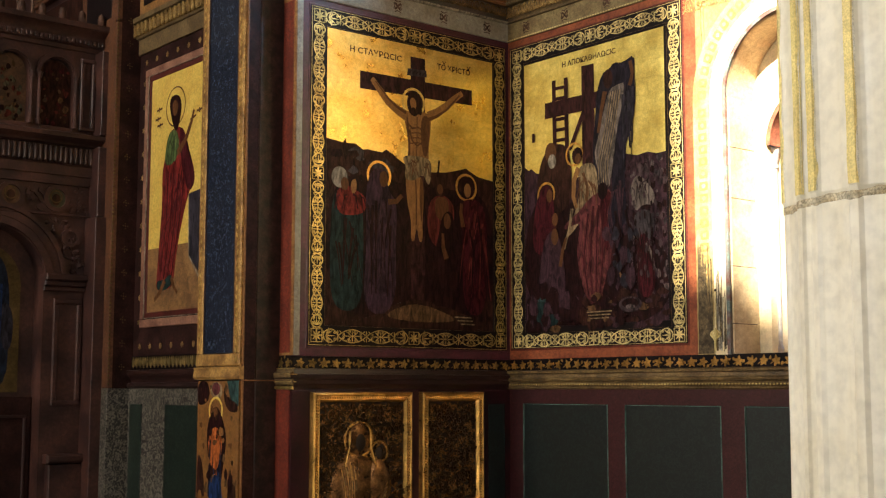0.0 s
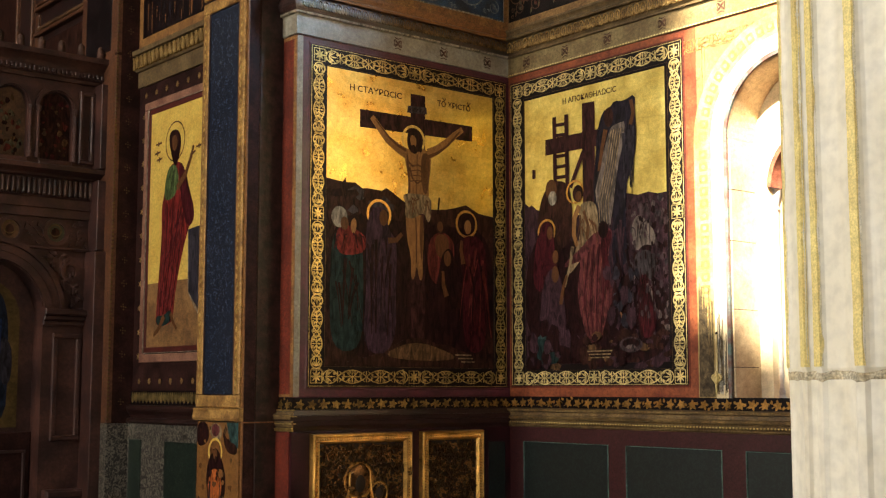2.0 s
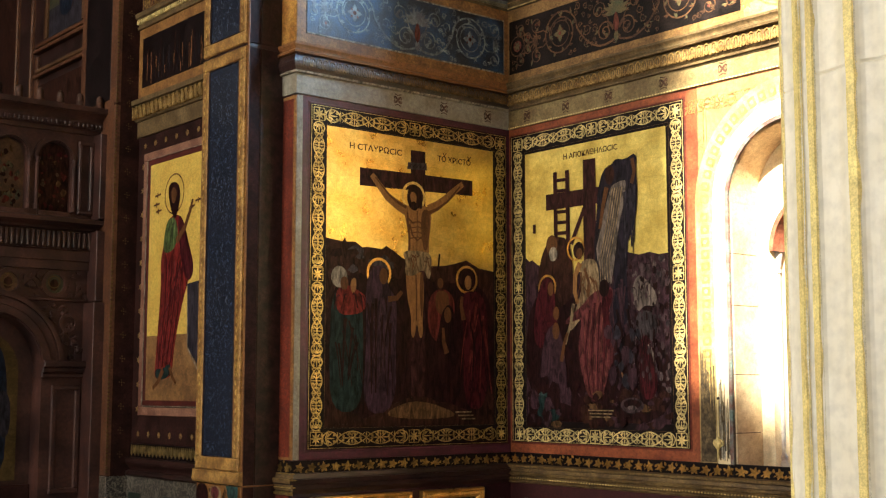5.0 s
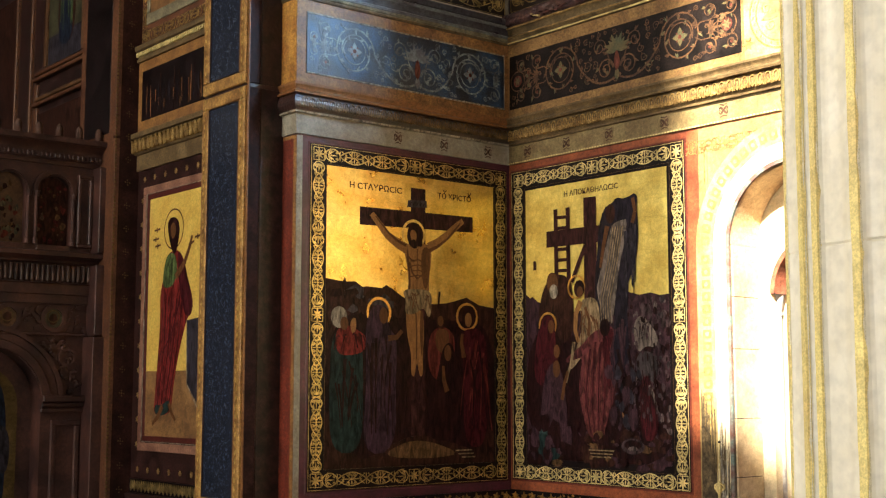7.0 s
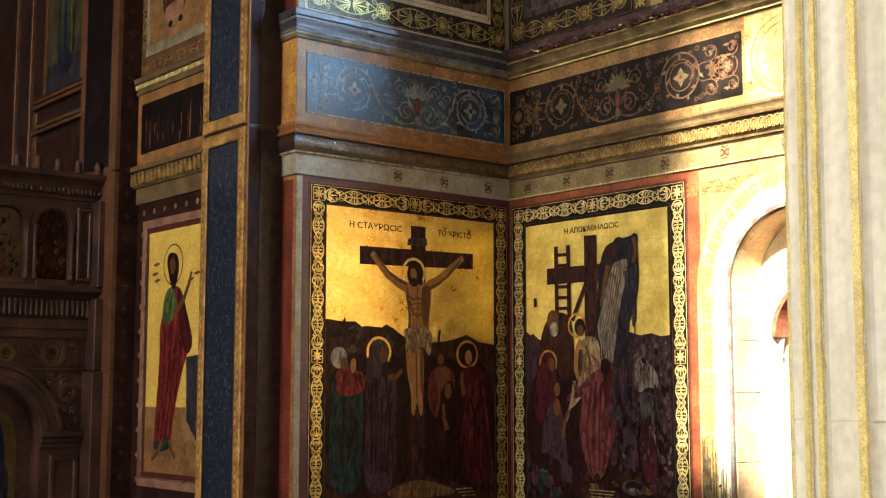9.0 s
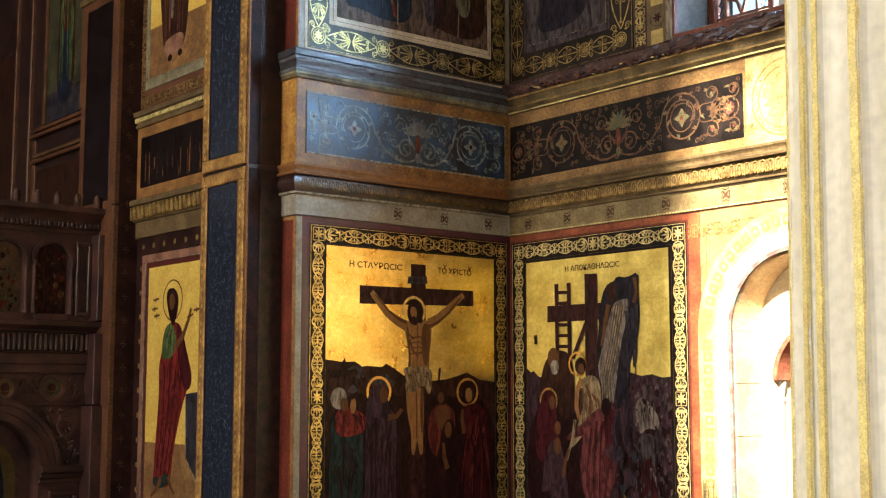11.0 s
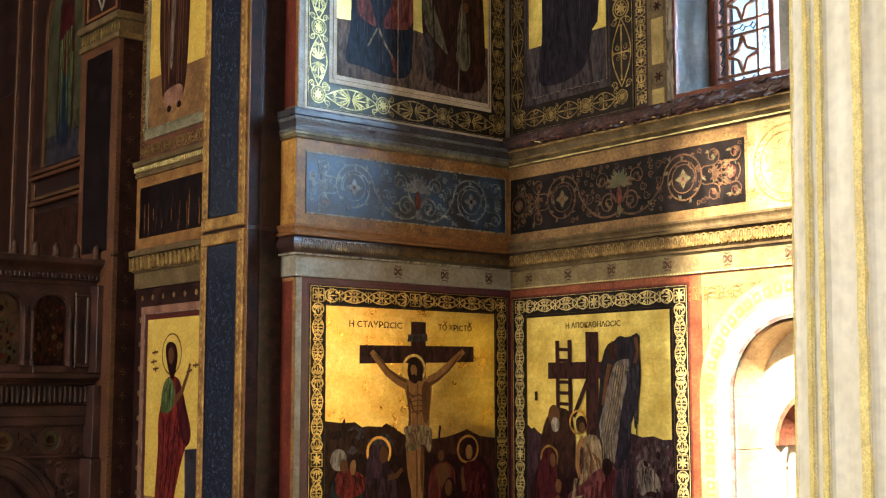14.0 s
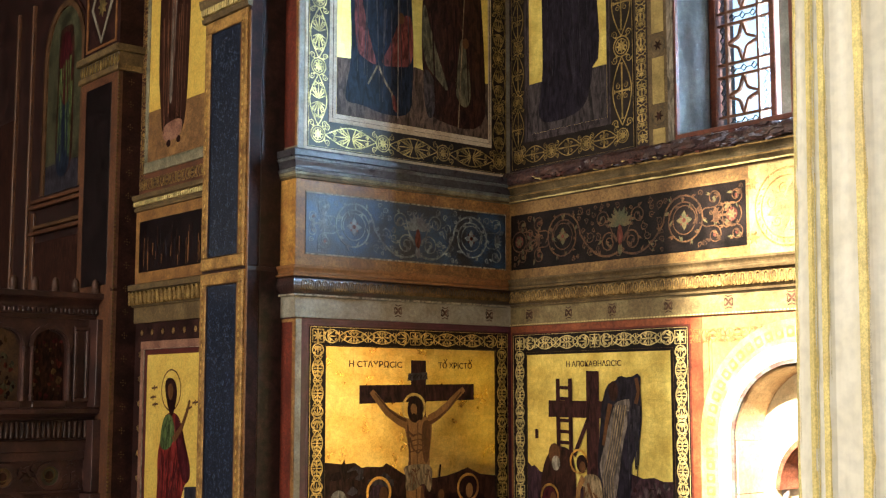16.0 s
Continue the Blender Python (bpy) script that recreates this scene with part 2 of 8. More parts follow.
    def mesh(self, name, smooth=False):
        me = bpy.data.meshes.new(name)
        me.from_pydata(self.verts, [], self.faces)
        for m in self.mats:
            me.materials.append(m)
        me.polygons.foreach_set("material_index", self.slots)
        if smooth:
            me.polygons.foreach_set("use_smooth", [True] * len(self.faces))
        me.update()
        return me


def disc(u, v, ru, rv=None, seg=20, a0=0.0, a1=360.0):
    rv = ru if rv is None else rv
    full = abs(a1 - a0) >= 360
    count = seg if full else seg + 1
    return [(u + ru * math.cos(radians(a0 + (a1 - a0) * i / seg)), v + rv * math.sin(radians(a0 + (a1 - a0) * i / seg))) for i in range(count)]


def spiral(u, v, r0, r1, start, turns, seg=18):
    k = max(6, int(abs(turns) * seg))
    return [(u + (r0 + (r1 - r0) * i / k) * math.cos(radians(start + 360 * turns * i / k)), v + (r0 + (r1 - r0) * i / k) * math.sin(radians(start + 360 * turns * i / k))) for i in range(k + 1)]


def leaf(u, v, length, width, angle, seg=6):
    c, s = math.cos(radians(angle)), math.sin(radians(angle))
    side = [(length * i / seg, width / 2 * math.sin(math.pi * (i / seg) ** 0.8)) for i in range(seg + 1)]
    pts = side + [(a, -b) for a, b in side[-2:0:-1]]
    return [(u + a * c - b * s, v + a * s + b * c) for a, b in pts]


def thing(name, label, category, place=None, group="", kind=""):
    ob = new(name)
    if place is not None:
        ob.matrix_world = place
    return tagged(ob, label, category, group, kind)


def part(name, geo, parent, label="", smooth=False):
    ob = new(name, geo.mesh(name, smooth))
    ob.parent = parent
    if label:
        ob["label"] = label
    return ob


def solid(name, geo, label, category, place=None, kind="structure", group="", smooth=False):
    ob = new(name, geo.mesh(name, smooth))
    if place is not None:
        ob.matrix_world = place
    return tagged(ob, label, category, group, kind)


def wall_place(origin, along):
    """The pose of a wall's own frame: u along it to its right as one faces it, v up, n out into the room."""
    u, v = Vector(along).normalized(), Vector((0, 0, 1))
    n = u.cross(v)
    return Matrix.Translation(origin) @ Matrix((u, v, n)).transposed().to_4x4()


NORTH = wall_place((0, 6.0, 0), (1, 0, 0))       # u = x
EAST = wall_place((5.51, 6.0, 0), (0, -1, 0))    # u = 6 - y
SIDE = wall_place((3.87, 8.3, 0), (0, -1, 0))    # u = 8.3 - y
PIER = wall_place((3.63, 6.65, 0), (0, -1, 0))   # u = 6.65 - y
SCREEN = wall_place((0, 8.26, 0), (1, 0, 0))     # u = x
TOP = 12.0

# ---------------- the shell ----------------


def shell():
    g = Geo().box(-4.0, 9.0, -3.0, 11.0, -0.3, 0.0, FLOOR_STONE)
    solid("floor", g, "worn polished stone church floor", "floor")
    g = Geo().box(-4.0, 9.0, -3.0, 11.0, TOP, TOP + 0.3, PLASTER)
    solid("ceiling", g, "plain warm plaster ceiling high above", "ceiling")
    # unseen west wall, its openings added for the sun patch and two fill lamps
    west = wall_place((-3.6, -3.0, 0), (0, 1, 0))     # u = y + 3
    g = Geo()
    wall_with_holes(g, 0, 14, 0, TOP, [(0.55, 3.11, 8.83, 11.36), (3.15, 4.65, 2.2, 5.6), (9.0, 10.2, 4.0, 6.4)], -0.3, 0.0, PLASTER)
    solid("closing_wall_west", g, "unseen plaster closing wall with three openings added for light", "wall", west)
    # unseen south wall, its opening added for the south fill lamp
    south = wall_place((9.0, -2.6, 0), (-1, 0, 0))    # u = 9 - x
    g = Geo()
    wall_with_holes(g, 0, 12.6, 0, TOP, [(7.05, 8.55, 4.1, 7.1)], -0.3, 0.0, PLASTER)
    solid("closing_wall_south", g, "unseen plaster closing wall with a tall opening added for light", "wall", south)


def wall_with_holes(g, u0, u1, v0, v1, holes, n0, n1, mat):
    """A wall as blocks round rectangular holes."""
    us = sorted({u0, u1, *[h[0] for h in holes], *[h[1] for h in holes]})
    for a, b in zip(us, us[1:]):
        v = v0
        for h in sorted((h for h in holes if h[0] <= a and h[1] >= b), key=lambda h: h[2]):
            if h[2] > v:
                g.box(a, b, v, h[2], n0, n1, mat)
            v = h[3]
        if v < v1:
            g.box(a, b, v, v1, n0, n1, mat)


shell()

# wall with the large painting (faces the viewer's right), and its return
g = Geo().box(3.87, 5.51, 0, TOP, -0.6, 0.0, MAROON)
solid("wall_north", g, "painted masonry wall in dark red and gold bands", "wall", NORTH)
# wall with the windows
ARCH_U, ARCH_V, ARCH_R, SILL = 2.165, 2.86, 0.405, 1.40
WIN = (1.40, 2.20, 4.54, 6.6)


def window_wall():
    """Masonry with one arched and one straight opening, both right through."""
    g = Geo()
    a0, a1 = ARCH_U - ARCH_R, ARCH_U + ARCH_R
    n0, n1 = -0.55, 0.0
    g.box(0, a0, 0, WIN[2], n0, n1, MAROON)
    g.box(a1, 6.4, 0, WIN[2], n0, n1, MAROON)
    g.box(a0, a1, 0, SILL, n0, n1, MAROON)
    top = [(ARCH_U + ARCH_R * math.cos(math.pi * i / 24), ARCH_V + ARCH_R * math.sin(math.pi * i / 24)) for i in range(25)]
    for p, q in zip(top, top[1:]):
        g.add([(p[0], p[1], n1), (q[0], q[1], n1), (q[0], WIN[2], n1), (p[0], WIN[2], n1), (p[0], p[1], n0), (q[0], q[1], n0), (q[0], WIN[2], n0), (p[0], WIN[2], n0)],
              [(1, 0, 3, 2), (0, 1, 5, 4), (4, 5, 6, 7), (2, 3, 7, 6)], TAN_STONE)
    g.box(0, WIN[0], WIN[2], TOP, n0, n1, MAROON)
    g.box(WIN[1], 6.4, WIN[2], TOP, n0, n1, MAROON)
    g.box(WIN[0], WIN[1], WIN[3], TOP, n0, n1, MAROON)
    solid("wall_east", g, "painted masonry wall pierced by two windows", "wall", EAST)


window_wall()
g = Geo().box(-2.9, 2.3, 0, TOP, -0.6, 0.0, BROWN)
solid("wall_side", g, "dark painted wall of a side recess", "wall", SIDE)
g = Geo().box(0.0, 0.51, 0, TOP, -0.24, 0.0, BROWN)
solid("pilaster", g, "dark brown painted pilaster with marble panels", "pilaster", PIER)
g = Geo().box(-4.0, 3.87, 0, TOP, -2.9, -2.7, BROWN)
solid("wall_back", g, "dark painted wall behind the altar screen", "wall", SCREEN)

# ---------------- column ----------------
COL = Vector((1.669, 0.883))
ARRISES = [149.5, 158.3] + [175.8 + 17.5 * i for i in range(19)]


def shaft_radius(z):
    """A slight swelling below, a stronger taper above."""
    return 0.240 - 0.003 * (z - 1.5) - 0.011 * max(0.0, z - 2.4) ** 1.3


def column():
    ob = thing("column", "white marble fluted column with gilded fillets", "column", Matrix.Translation((COL.x, COL.y, 0)))
    per, joint, half = 12, 1.52, 1.5

    def ring_of(z, depth, grow):
        pts = []
        for a0, a1 in zip(ARRISES, ARRISES[1:] + [ARRISES[0] + 360]):
            for i in range(per):
                f = max(0.0, (i - 1) / (per - 1))
                a = radians(a0 - half + 2 * half * i if i < 2 else a0 + half + (a1 - a0 - 2 * half) * f)
                dent = depth * math.sin(math.pi * f) ** 0.5 if i > 1 else 0
                wobble = 0.0016 * noise.noise((math.cos(a) * 3, math.sin(a) * 3, z * 2.0))
                r = shaft_radius(z) + grow - dent + wobble
                pts.append((r * math.cos(a), r * math.sin(a), z))
        return pts

    k = per * len(ARRISES)
    lower = [0.0, 0.3, 0.6, 0.8, 1.0, 1.2, 1.4, 1.5, joint - 0.005]
    upper = [joint + 0.003, joint + 0.010, 1.6, 1.8, 2.1, 2.266, 2.269, 2.272, 2.4, 2.6, 2.8, 3.0, 3.2, 3.4, 3.6, 3.8, 4.2, 6.0, 12.0]
    for name, zs, depth, grow in (("lower_shaft", lower, 0.0085, -0.0015), ("upper_shaft", upper, 0.012, 0.0)):
        g, verts = Geo(), []
        for z in zs:
            groove = 0.002 if abs(z - 2.269) < 0.001 else (0.003 if z == upper[0] else 0)
            verts += ring_of(z, depth, grow - groove)
        faces = [(j * k + i, j * k + (i + 1) % k, (j + 1) * k + (i + 1) % k, (j + 1) * k + i) for j in range(len(zs) - 1) for i in range(k)]
        faces += [tuple(range(k - 1, -1, -1)), tuple(range((len(zs) - 1) * k, len(zs) * k))]
        g.add(verts, faces, MARBLE)
        part(name, g, ob)
    # grimy mortar in the bed joint, ragged along its edges
    g, verts = Geo(), []
    rows = (joint - 0.012, joint - 0.004, joint + 0.002, joint + 0.007)
    for j, z in enumerate(rows):
        edge = j in (0, len(rows) - 1)
        for i, (x, y, _) in enumerate(ring_of(z, 0.0095, -0.005 if edge else -0.0003)):
            verts.append((x, y, z + 0.007 * noise.noise((x * 40, y * 40, j * 3.0))))
    g.add(verts, [(j * k + i, j * k + (i + 1) % k, (j + 1) * k + (i + 1) % k, (j + 1) * k + i) for j in range(len(rows) - 1) for i in range(k)], JOINT_GRIME)
    part("bed_joint", g, ob, "dirty brown mortar joint")
    for m, a0 in enumerate(ARRISES):
        g, gr, verts, dirt = Geo(), Geo(), [], []
        zs = [joint + 0.012 + 0.03 * i for i in range(90)] + [4.5, 6.0, 12.0]
        for z in zs:
            r = shaft_radius(z) + 0.0014
            rag = [0.5 * noise.noise((m * 7.1, z * 22, q * 5.0)) + 0.25 * noise.noise((m * 3.1, z * 70, q * 9.0)) for q in (0, 1, 2)]
            for a, rr in ((-half - 0.5 + rag[0], r - 0.0055), (-half + rag[0] * 0.7, r), (half + rag[1] * 0.7, r), (half + 0.5 + rag[1], r - 0.0055)):
                a = radians(a0 + a)
                verts.append((rr * math.cos(a), rr * math.sin(a), z))
            for a, rr in ((half - 0.2, r - 0.0012), (half + 0.5 + 0.9 * abs(rag[2]), r - 0.0040)):
                a = radians(a0 + a)
                dirt.append((rr * math.cos(a), rr * math.sin(a), z))
        k4 = len(zs) - 1
        g.add(verts, [(j * 4 + i, j * 4 + i + 1, j * 4 + i + 5, j * 4 + i + 4) for j in range(k4) for i in range(3)], GILT_WORN)
        fillet = part("gilt_fillet", g, ob, "worn gilded fillet")
        gr.add(dirt, [(j * 2, j * 2 + 1, j * 2 + 3, j * 2 + 2) for j in range(k4)], FLUTE_GRIME)
        part("grime_line", gr, fillet, "grey-olive dirt beside the gilding")


GILT_WORN = material("worn_gilt_on_marble", (0.86, 0.72, 0.28), 0.5, 0.05, 0.18, 70, 10, 0.3, second=(0.70, 0.55, 0.22))
JOINT_GRIME = material("brown_joint_grime", (0.40, 0.30, 0.15), 0.8, 0, 0.4, 60, 16, 0.5, second=(0.60, 0.55, 0.42))
FLUTE_GRIME = material("olive_flute_grime", (0.60, 0.52, 0.30), 0.7, 0, 0.2, 90, 8, 0.3, second=(0.70, 0.66, 0.54))
column()
# ---------------- ornament ----------------
CORNICE_BROWN = material("varnished_brown_cornice", (0.040, 0.016, 0.013), 0.4, 0, 0.5, 70, 10, 0.8, coat=0.9, coat_rough=0.30)
STONE_GILT = material("worn_gilt_stone", (0.21, 0.135, 0.055), 0.5, 0.15, 0.45, 60, 12, 0.5, second=(0.09, 0.055, 0.024))
BLUE_BLOOM = material("pale_blue_bloom", (0.20, 0.22, 0.22), 0.4, 0, 0.4, 60, 8, 0.3, second=(0.10, 0.10, 0.11))
# Lit copy of OCHRE: the return's brightness is put into the colour.
OCHRE_LIT = material("lit_ochre_paint", (0.46, 0.24, 0.055), 0.45, 0.1, 0.4, 50, 9, 0.4, second=(0.28, 0.12, 0.03))
PALE_BORDER = material("pale_grey_border_paint", (0.52, 0.43, 0.32), 0.5, 0, 0.25, 60, 8, 0.25, second=(0.40, 0.31, 0.21))
SLATE_DEEP = material("deep_slate_paint", (0.050, 0.050, 0.058), 0.32, 0, 0.5, 60, 10, 0.5, second=(0.028, 0.022, 0.030), coat=0.25, coat_rough=0.42)
SLATE_BLUE = material("grey_blue_paint", (0.13, 0.15, 0.15), 0.35, 0, 0.45, 60, 8, 0.4, second=(0.06, 0.05, 0.06), coat=0.25, coat_rough=0.42)
OLIVE = material("olive_grey_paint", (0.16, 0.11, 0.052), 0.45, 0, 0.4, 60, 8, 0.3)
PALE_OLIVE = material("pale_olive_paint", (0.25, 0.22, 0.14), 0.45, 0, 0.4, 60, 8, 0.3)
SCROLL_BLUE = material("pale_blue_scroll_paint", (0.20, 0.23, 0.22), 0.42, 0, 0.5, 90, 14, 0.4, second=(0.07, 0.07, 0.08), coat=0.3)
PAINTS = {}


def paint(name, colour, rough=0.45, vary=0.3, even=False):
    """Oil paint: drawn-out brush strokes between deep and light tones of one colour, with fine craquelure."""
    if name in PAINTS:
        return PAINTS[name]
    m = bpy.data.materials.new(name + "_oil_paint")
    m.use_nodes = True
    nodes, links = m.node_tree.nodes, m.node_tree.links
    shader = nodes["Principled BSDF"]
    coord, spread = nodes.new("ShaderNodeTexCoord"), nodes.new("ShaderNodeMapping")
    spread.inputs["Scale"].default_value = (30, 9, 12)
    spread.inputs["Rotation"].default_value = (0, 0, radians(8 + 7 * (len(PAINTS) % 5)))
    stroke, fleck = nodes.new("ShaderNodeTexNoise"), nodes.new("ShaderNodeTexNoise")
    stroke.inputs["Scale"].default_value, stroke.inputs["Detail"].default_value, stroke.inputs["Distortion"].default_value = 1.0, 5, 1.3
    fleck.inputs["Scale"].default_value, fleck.inputs["Detail"].default_value = 160, 4
    links.new(coord.outputs["Object"], spread.inputs["Vector"])
    links.new(spread.outputs[0], stroke.inputs["Vector"])
    links.new(coord.outputs["Object"], fleck.inputs["Vector"])
    ramp = nodes.new("ShaderNodeValToRGB")
    e = ramp.color_ramp.elements
    e[0].position, e[0].color = 0.34, (*[c * (0.72 if even else 0.42 - vary * 0.4) for c in colour], 1)
    e[1].position, e[1].color = 0.68, (*[min(0.9, c * (1.15 if even else 1.35 + vary)) for c in colour], 1)
    mid = e.new(0.5)
    mid.color = (*[c * 0.9 for c in colour], 1)
    links.new(stroke.outputs[0], ramp.inputs[0])
    tone = nodes.new("ShaderNodeMapRange")
    tone.inputs[1].default_value, tone.inputs[2].default_value, tone.inputs[3].default_value, tone.inputs[4].default_value = 0.35, 0.65, 0.75, 1.2
    links.new(fleck.outputs[0], tone.inputs[0])
    mix = nodes.new("ShaderNodeMix")
    mix.data_type, mix.blend_type = "RGBA", "MULTIPLY"
    mix.inputs[0].default_value = 1.0
    links.new(ramp.outputs[0], mix.inputs[6])
    links.new(tone.outputs[0], mix.inputs[7])
    links.new(mix.outputs[2], shader.inputs["Base Color"])
    shader.inputs["Roughness"].default_value, shader.inputs["Specular IOR Level"].default_value = rough, 0.1
    relief = nodes.new("ShaderNodeBump")
    relief.inputs["Strength"].default_value, relief.inputs["Distance"].default_value = 0.2, 0.002
    links.new(stroke.outputs[0], relief.inputs["Height"])
    links.new(relief.outputs[0], shader.inputs["Normal"])
    PAINTS[name] = m
    return m


LEAF_GILT = material("worn_leaf_gilding", (0.50, 0.31, 0.085), 0.40, 0.6, 0.45, 120, 18, 0.3)
UMBER = paint("umber", (0.027, 0.010, 0.007))
UMBER_DARK = paint("dark_umber", (0.015, 0.0045, 0.0045))
CROSS_BROWN = paint("cross_brown", (0.030, 0.010, 0.010))
FLESH = paint("ochre_flesh", (0.235, 0.115, 0.04), even=True)
FLESH_DARK = paint("shaded_flesh", (0.095, 0.040, 0.016), even=True)
LINEN = paint("linen", (0.19, 0.135, 0.075))
CRIMSON = paint("crimson", (0.12, 0.014, 0.012))
WINE = paint("wine", (0.040, 0.006, 0.008))
VIOLET = paint("violet_grey", (0.036, 0.017, 0.022))
TEAL = paint("teal", (0.010, 0.021, 0.020))
GREEN = paint("olive_green", (0.060, 0.085, 0.030))
SLATE = paint("slate", (0.042, 0.034, 0.036))
ROCK = paint("rock_grey", (0.105, 0.080, 0.076), vary=0.5)
ROCK_DARK = paint("dark_rock", (0.046, 0.030, 0.032), vary=0.55)
EARTH = paint("earth", (0.085, 0.045, 0.02))
NAVY = paint("navy", (0.009, 0.013, 0.024))
ROSE = paint("faded_rose", (0.14, 0.034, 0.028))
EMBLEM = paint("emblem_brown", (0.060, 0.030, 0.020))
ROSE_DIM = paint("dim_rose", (0.11, 0.036, 0.026))
ORANGE = paint("orange", (0.27, 0.072, 0.018))
VIOLET_DARK = paint("dark_violet", (0.034, 0.016, 0.026))
CRIMSON_DARK = paint("dark_crimson", (0.085, 0.016, 0.013))
PALE = paint("pale_grey", (0.20, 0.17, 0.13))


def scroll_run(g, a, b, width, n, mat, pitch=0.98):
    """A band of interlaced scrolls with palmettes between the points a and b."""
    length = math.hypot(b[0] - a[0], b[1] - a[1])
    cu, cv = (b[0] - a[0]) / length, (b[1] - a[1]) / length
    cells = max(1, round(length / (width * pitch)))
    step = length / cells

    def at(s, w):
        return (a[0] + cu * s - cv * w, a[1] + cv * s + cu * w)

    turn = math.degrees(math.atan2(cv, cu))
    lift, line = n + 0.0015, width * 0.062
    for c in range(cells):
        way = 1 if c % 2 == 0 else -1
        s0 = c * step if way > 0 else (c + 1) * step
        k_ = step / width

        def put(p, q):
            return at(s0 + way * p * width * k_, q * width)

        for sign in (1, -1):
            # a heart of two curls that spring from a common foot
            curl = spiral(0.50, 0.21, 0.25, 0.07, 235, -1.35, 14)
            g.strip([put(0.0, 0.0), put(0.12, sign * 0.06)] + [put(p, sign * q) for p, q in curl], line, n, lift, mat, 0.7)
            g.strip([put(p, sign * q) for p, q in spiral(0.06, 0.34, 0.12, 0.03, -60, 1.2, 10)], line * 0.8, n, lift, mat, 0.7)
            g.strip([put(0.62, sign * 0.44), put(0.80, sign * 0.36), put(0.94, sign * 0.20), put(1.0, 0.0)], line * 0.9, n, lift, mat, 0.7)
            p = put(0.80, sign * 0.30)
            g.plate(leaf(p[0], p[1], width * 0.20, width * 0.09, turn + (0 if way > 0 else 180) + sign * way * 62, 4), n, lift, mat)
            p = put(0.22, sign * 0.20)
            g.plate(leaf(p[0], p[1], width * 0.20, width * 0.08, turn + (0 if way > 0 else 180) + sign * way * 118, 4), n, lift, mat)
        foot = put(0.42, 0)
        for k in range(5):
            g.plate(leaf(foot[0], foot[1], width * (0.40 if k == 2 else 0.30), width * 0.10, turn + (0 if way > 0 else 180) - 56 + 28 * k, 4), n, lift, mat)
        foot = put(0.30, 0)
        g.plate(disc(foot[0], foot[1], width * 0.07, seg=8), n, n + 0.0018, mat)


def pod_run(g, a, b, w, n, mat):
    """A chain of round and pointed pods, each holding a small palmette, drawn in thin gold lines between a and b."""
    length = math.hypot(b[0] - a[0], b[1] - a[1])
    cu, cv = (b[0] - a[0]) / length, (b[1] - a[1]) / length
    turn = math.degrees(math.atan2(cv, cu))
    reps = max(1, round(length / (w * 6.6)))
    k = length / (reps * 6.6)
    lift, line, s0 = n + 0.0015, w * 0.075, 0.0

    def at(s, q):
        return (a[0] + cu * s - cv * q, a[1] + cv * s + cu * q)

    for c, size in enumerate((1.1, 2.2, 2.2, 1.1) * reps):
        p, mid = size * k, s0 + size * k / 2
        bow = 0.5 if size < 2 else 0.85
        for side in (1, -1):
            g.strip([at(s0 + p * i / 14, side * w * 0.46 * math.sin(math.pi * i / 14) ** bow) for i in range(15)], line, n, lift, mat)
            g.plate(leaf(*at(s0, side * w * 0.06), w * 0.36, w * 0.09, turn + 90 * side, 4), n, lift, mat)
        if size < 2:
            way = 1 if c % 4 == 0 else -1
            foot = at(mid - way * p * 0.32, 0)
            for f in range(-2, 3):
                g.plate(leaf(*foot, p * (0.70 - 0.09 * abs(f)), w * 0.085, turn + (0 if way > 0 else 180) + 33 * f, 4), n, lift, mat)
            for side in (1, -1):
                g.strip(spiral(*at(mid + way * p * 0.28, side * w * 0.24), w * 0.10, w * 0.02, turn, -side * way * 1.3, 10), line * 0.8, n, lift, mat, 0.6)
                g.strip(spiral(*at(mid - way * p * 0.15, side * w * 0.27), w * 0.11, w * 0.03, turn, side * way * 1.2, 10), line * 0.8, n, lift, mat, 0.6)
        else:
            g.plate(disc(*at(mid, 0), w * 0.09, seg=8), n, n + 0.0018, mat)
            for end in (1, -1):
                for f in (-1, 0, 1):
                    g.plate(leaf(*at(mid + end * w * 0.08, 0), p * (0.36 if f == 0 else 0.24), w * 0.085, turn + (0 if end > 0 else 180) + 38 * f, 4), n, lift, mat)
                for side in (1, -1):
                    g.strip(spiral(*at(mid + end * w * 0.24, side * w * 0.30), w * 0.12, w * 0.03, turn + 90, end * side * 1.3, 10), line * 0.8, n, lift, mat, 0.6)
                for side in (1, -1):
                    g.strip(spiral(*at(mid + end * p * 0.30, side * w * 0.13), w * 0.10, w * 0.02, turn - 90, -end * side * 1.3, 10), line * 0.8, n, lift, mat, 0.6)
                    g.plate(leaf(*at(mid + end * p * 0.36, side * w * 0.20), w * 0.30, w * 0.06, turn + (0 if end > 0 else 180) + side * end * 40, 4), n, lift, mat)
            for side in (1, -1):
                g.plate(leaf(*at(mid, side * w * 0.08), w * 0.34, w * 0.09, turn + 90 * side, 4), n, lift, mat)
        s0 += p


def knot_square(g, u, v, size, n, mat):
    """A square ornament with a diagonal cross and rays."""
    h = size / 2
    g.strip([(u - h, v - h), (u + h, v - h), (u + h, v + h), (u - h, v + h)], size * 0.07, n, n + 0.0014, mat, closed=True)
    for k in range(8):
        g.plate(leaf(u, v, h * (0.95 if k % 2 else 1.15), h * 0.3, 45 * k, 4), n, n + 0.0016, mat)


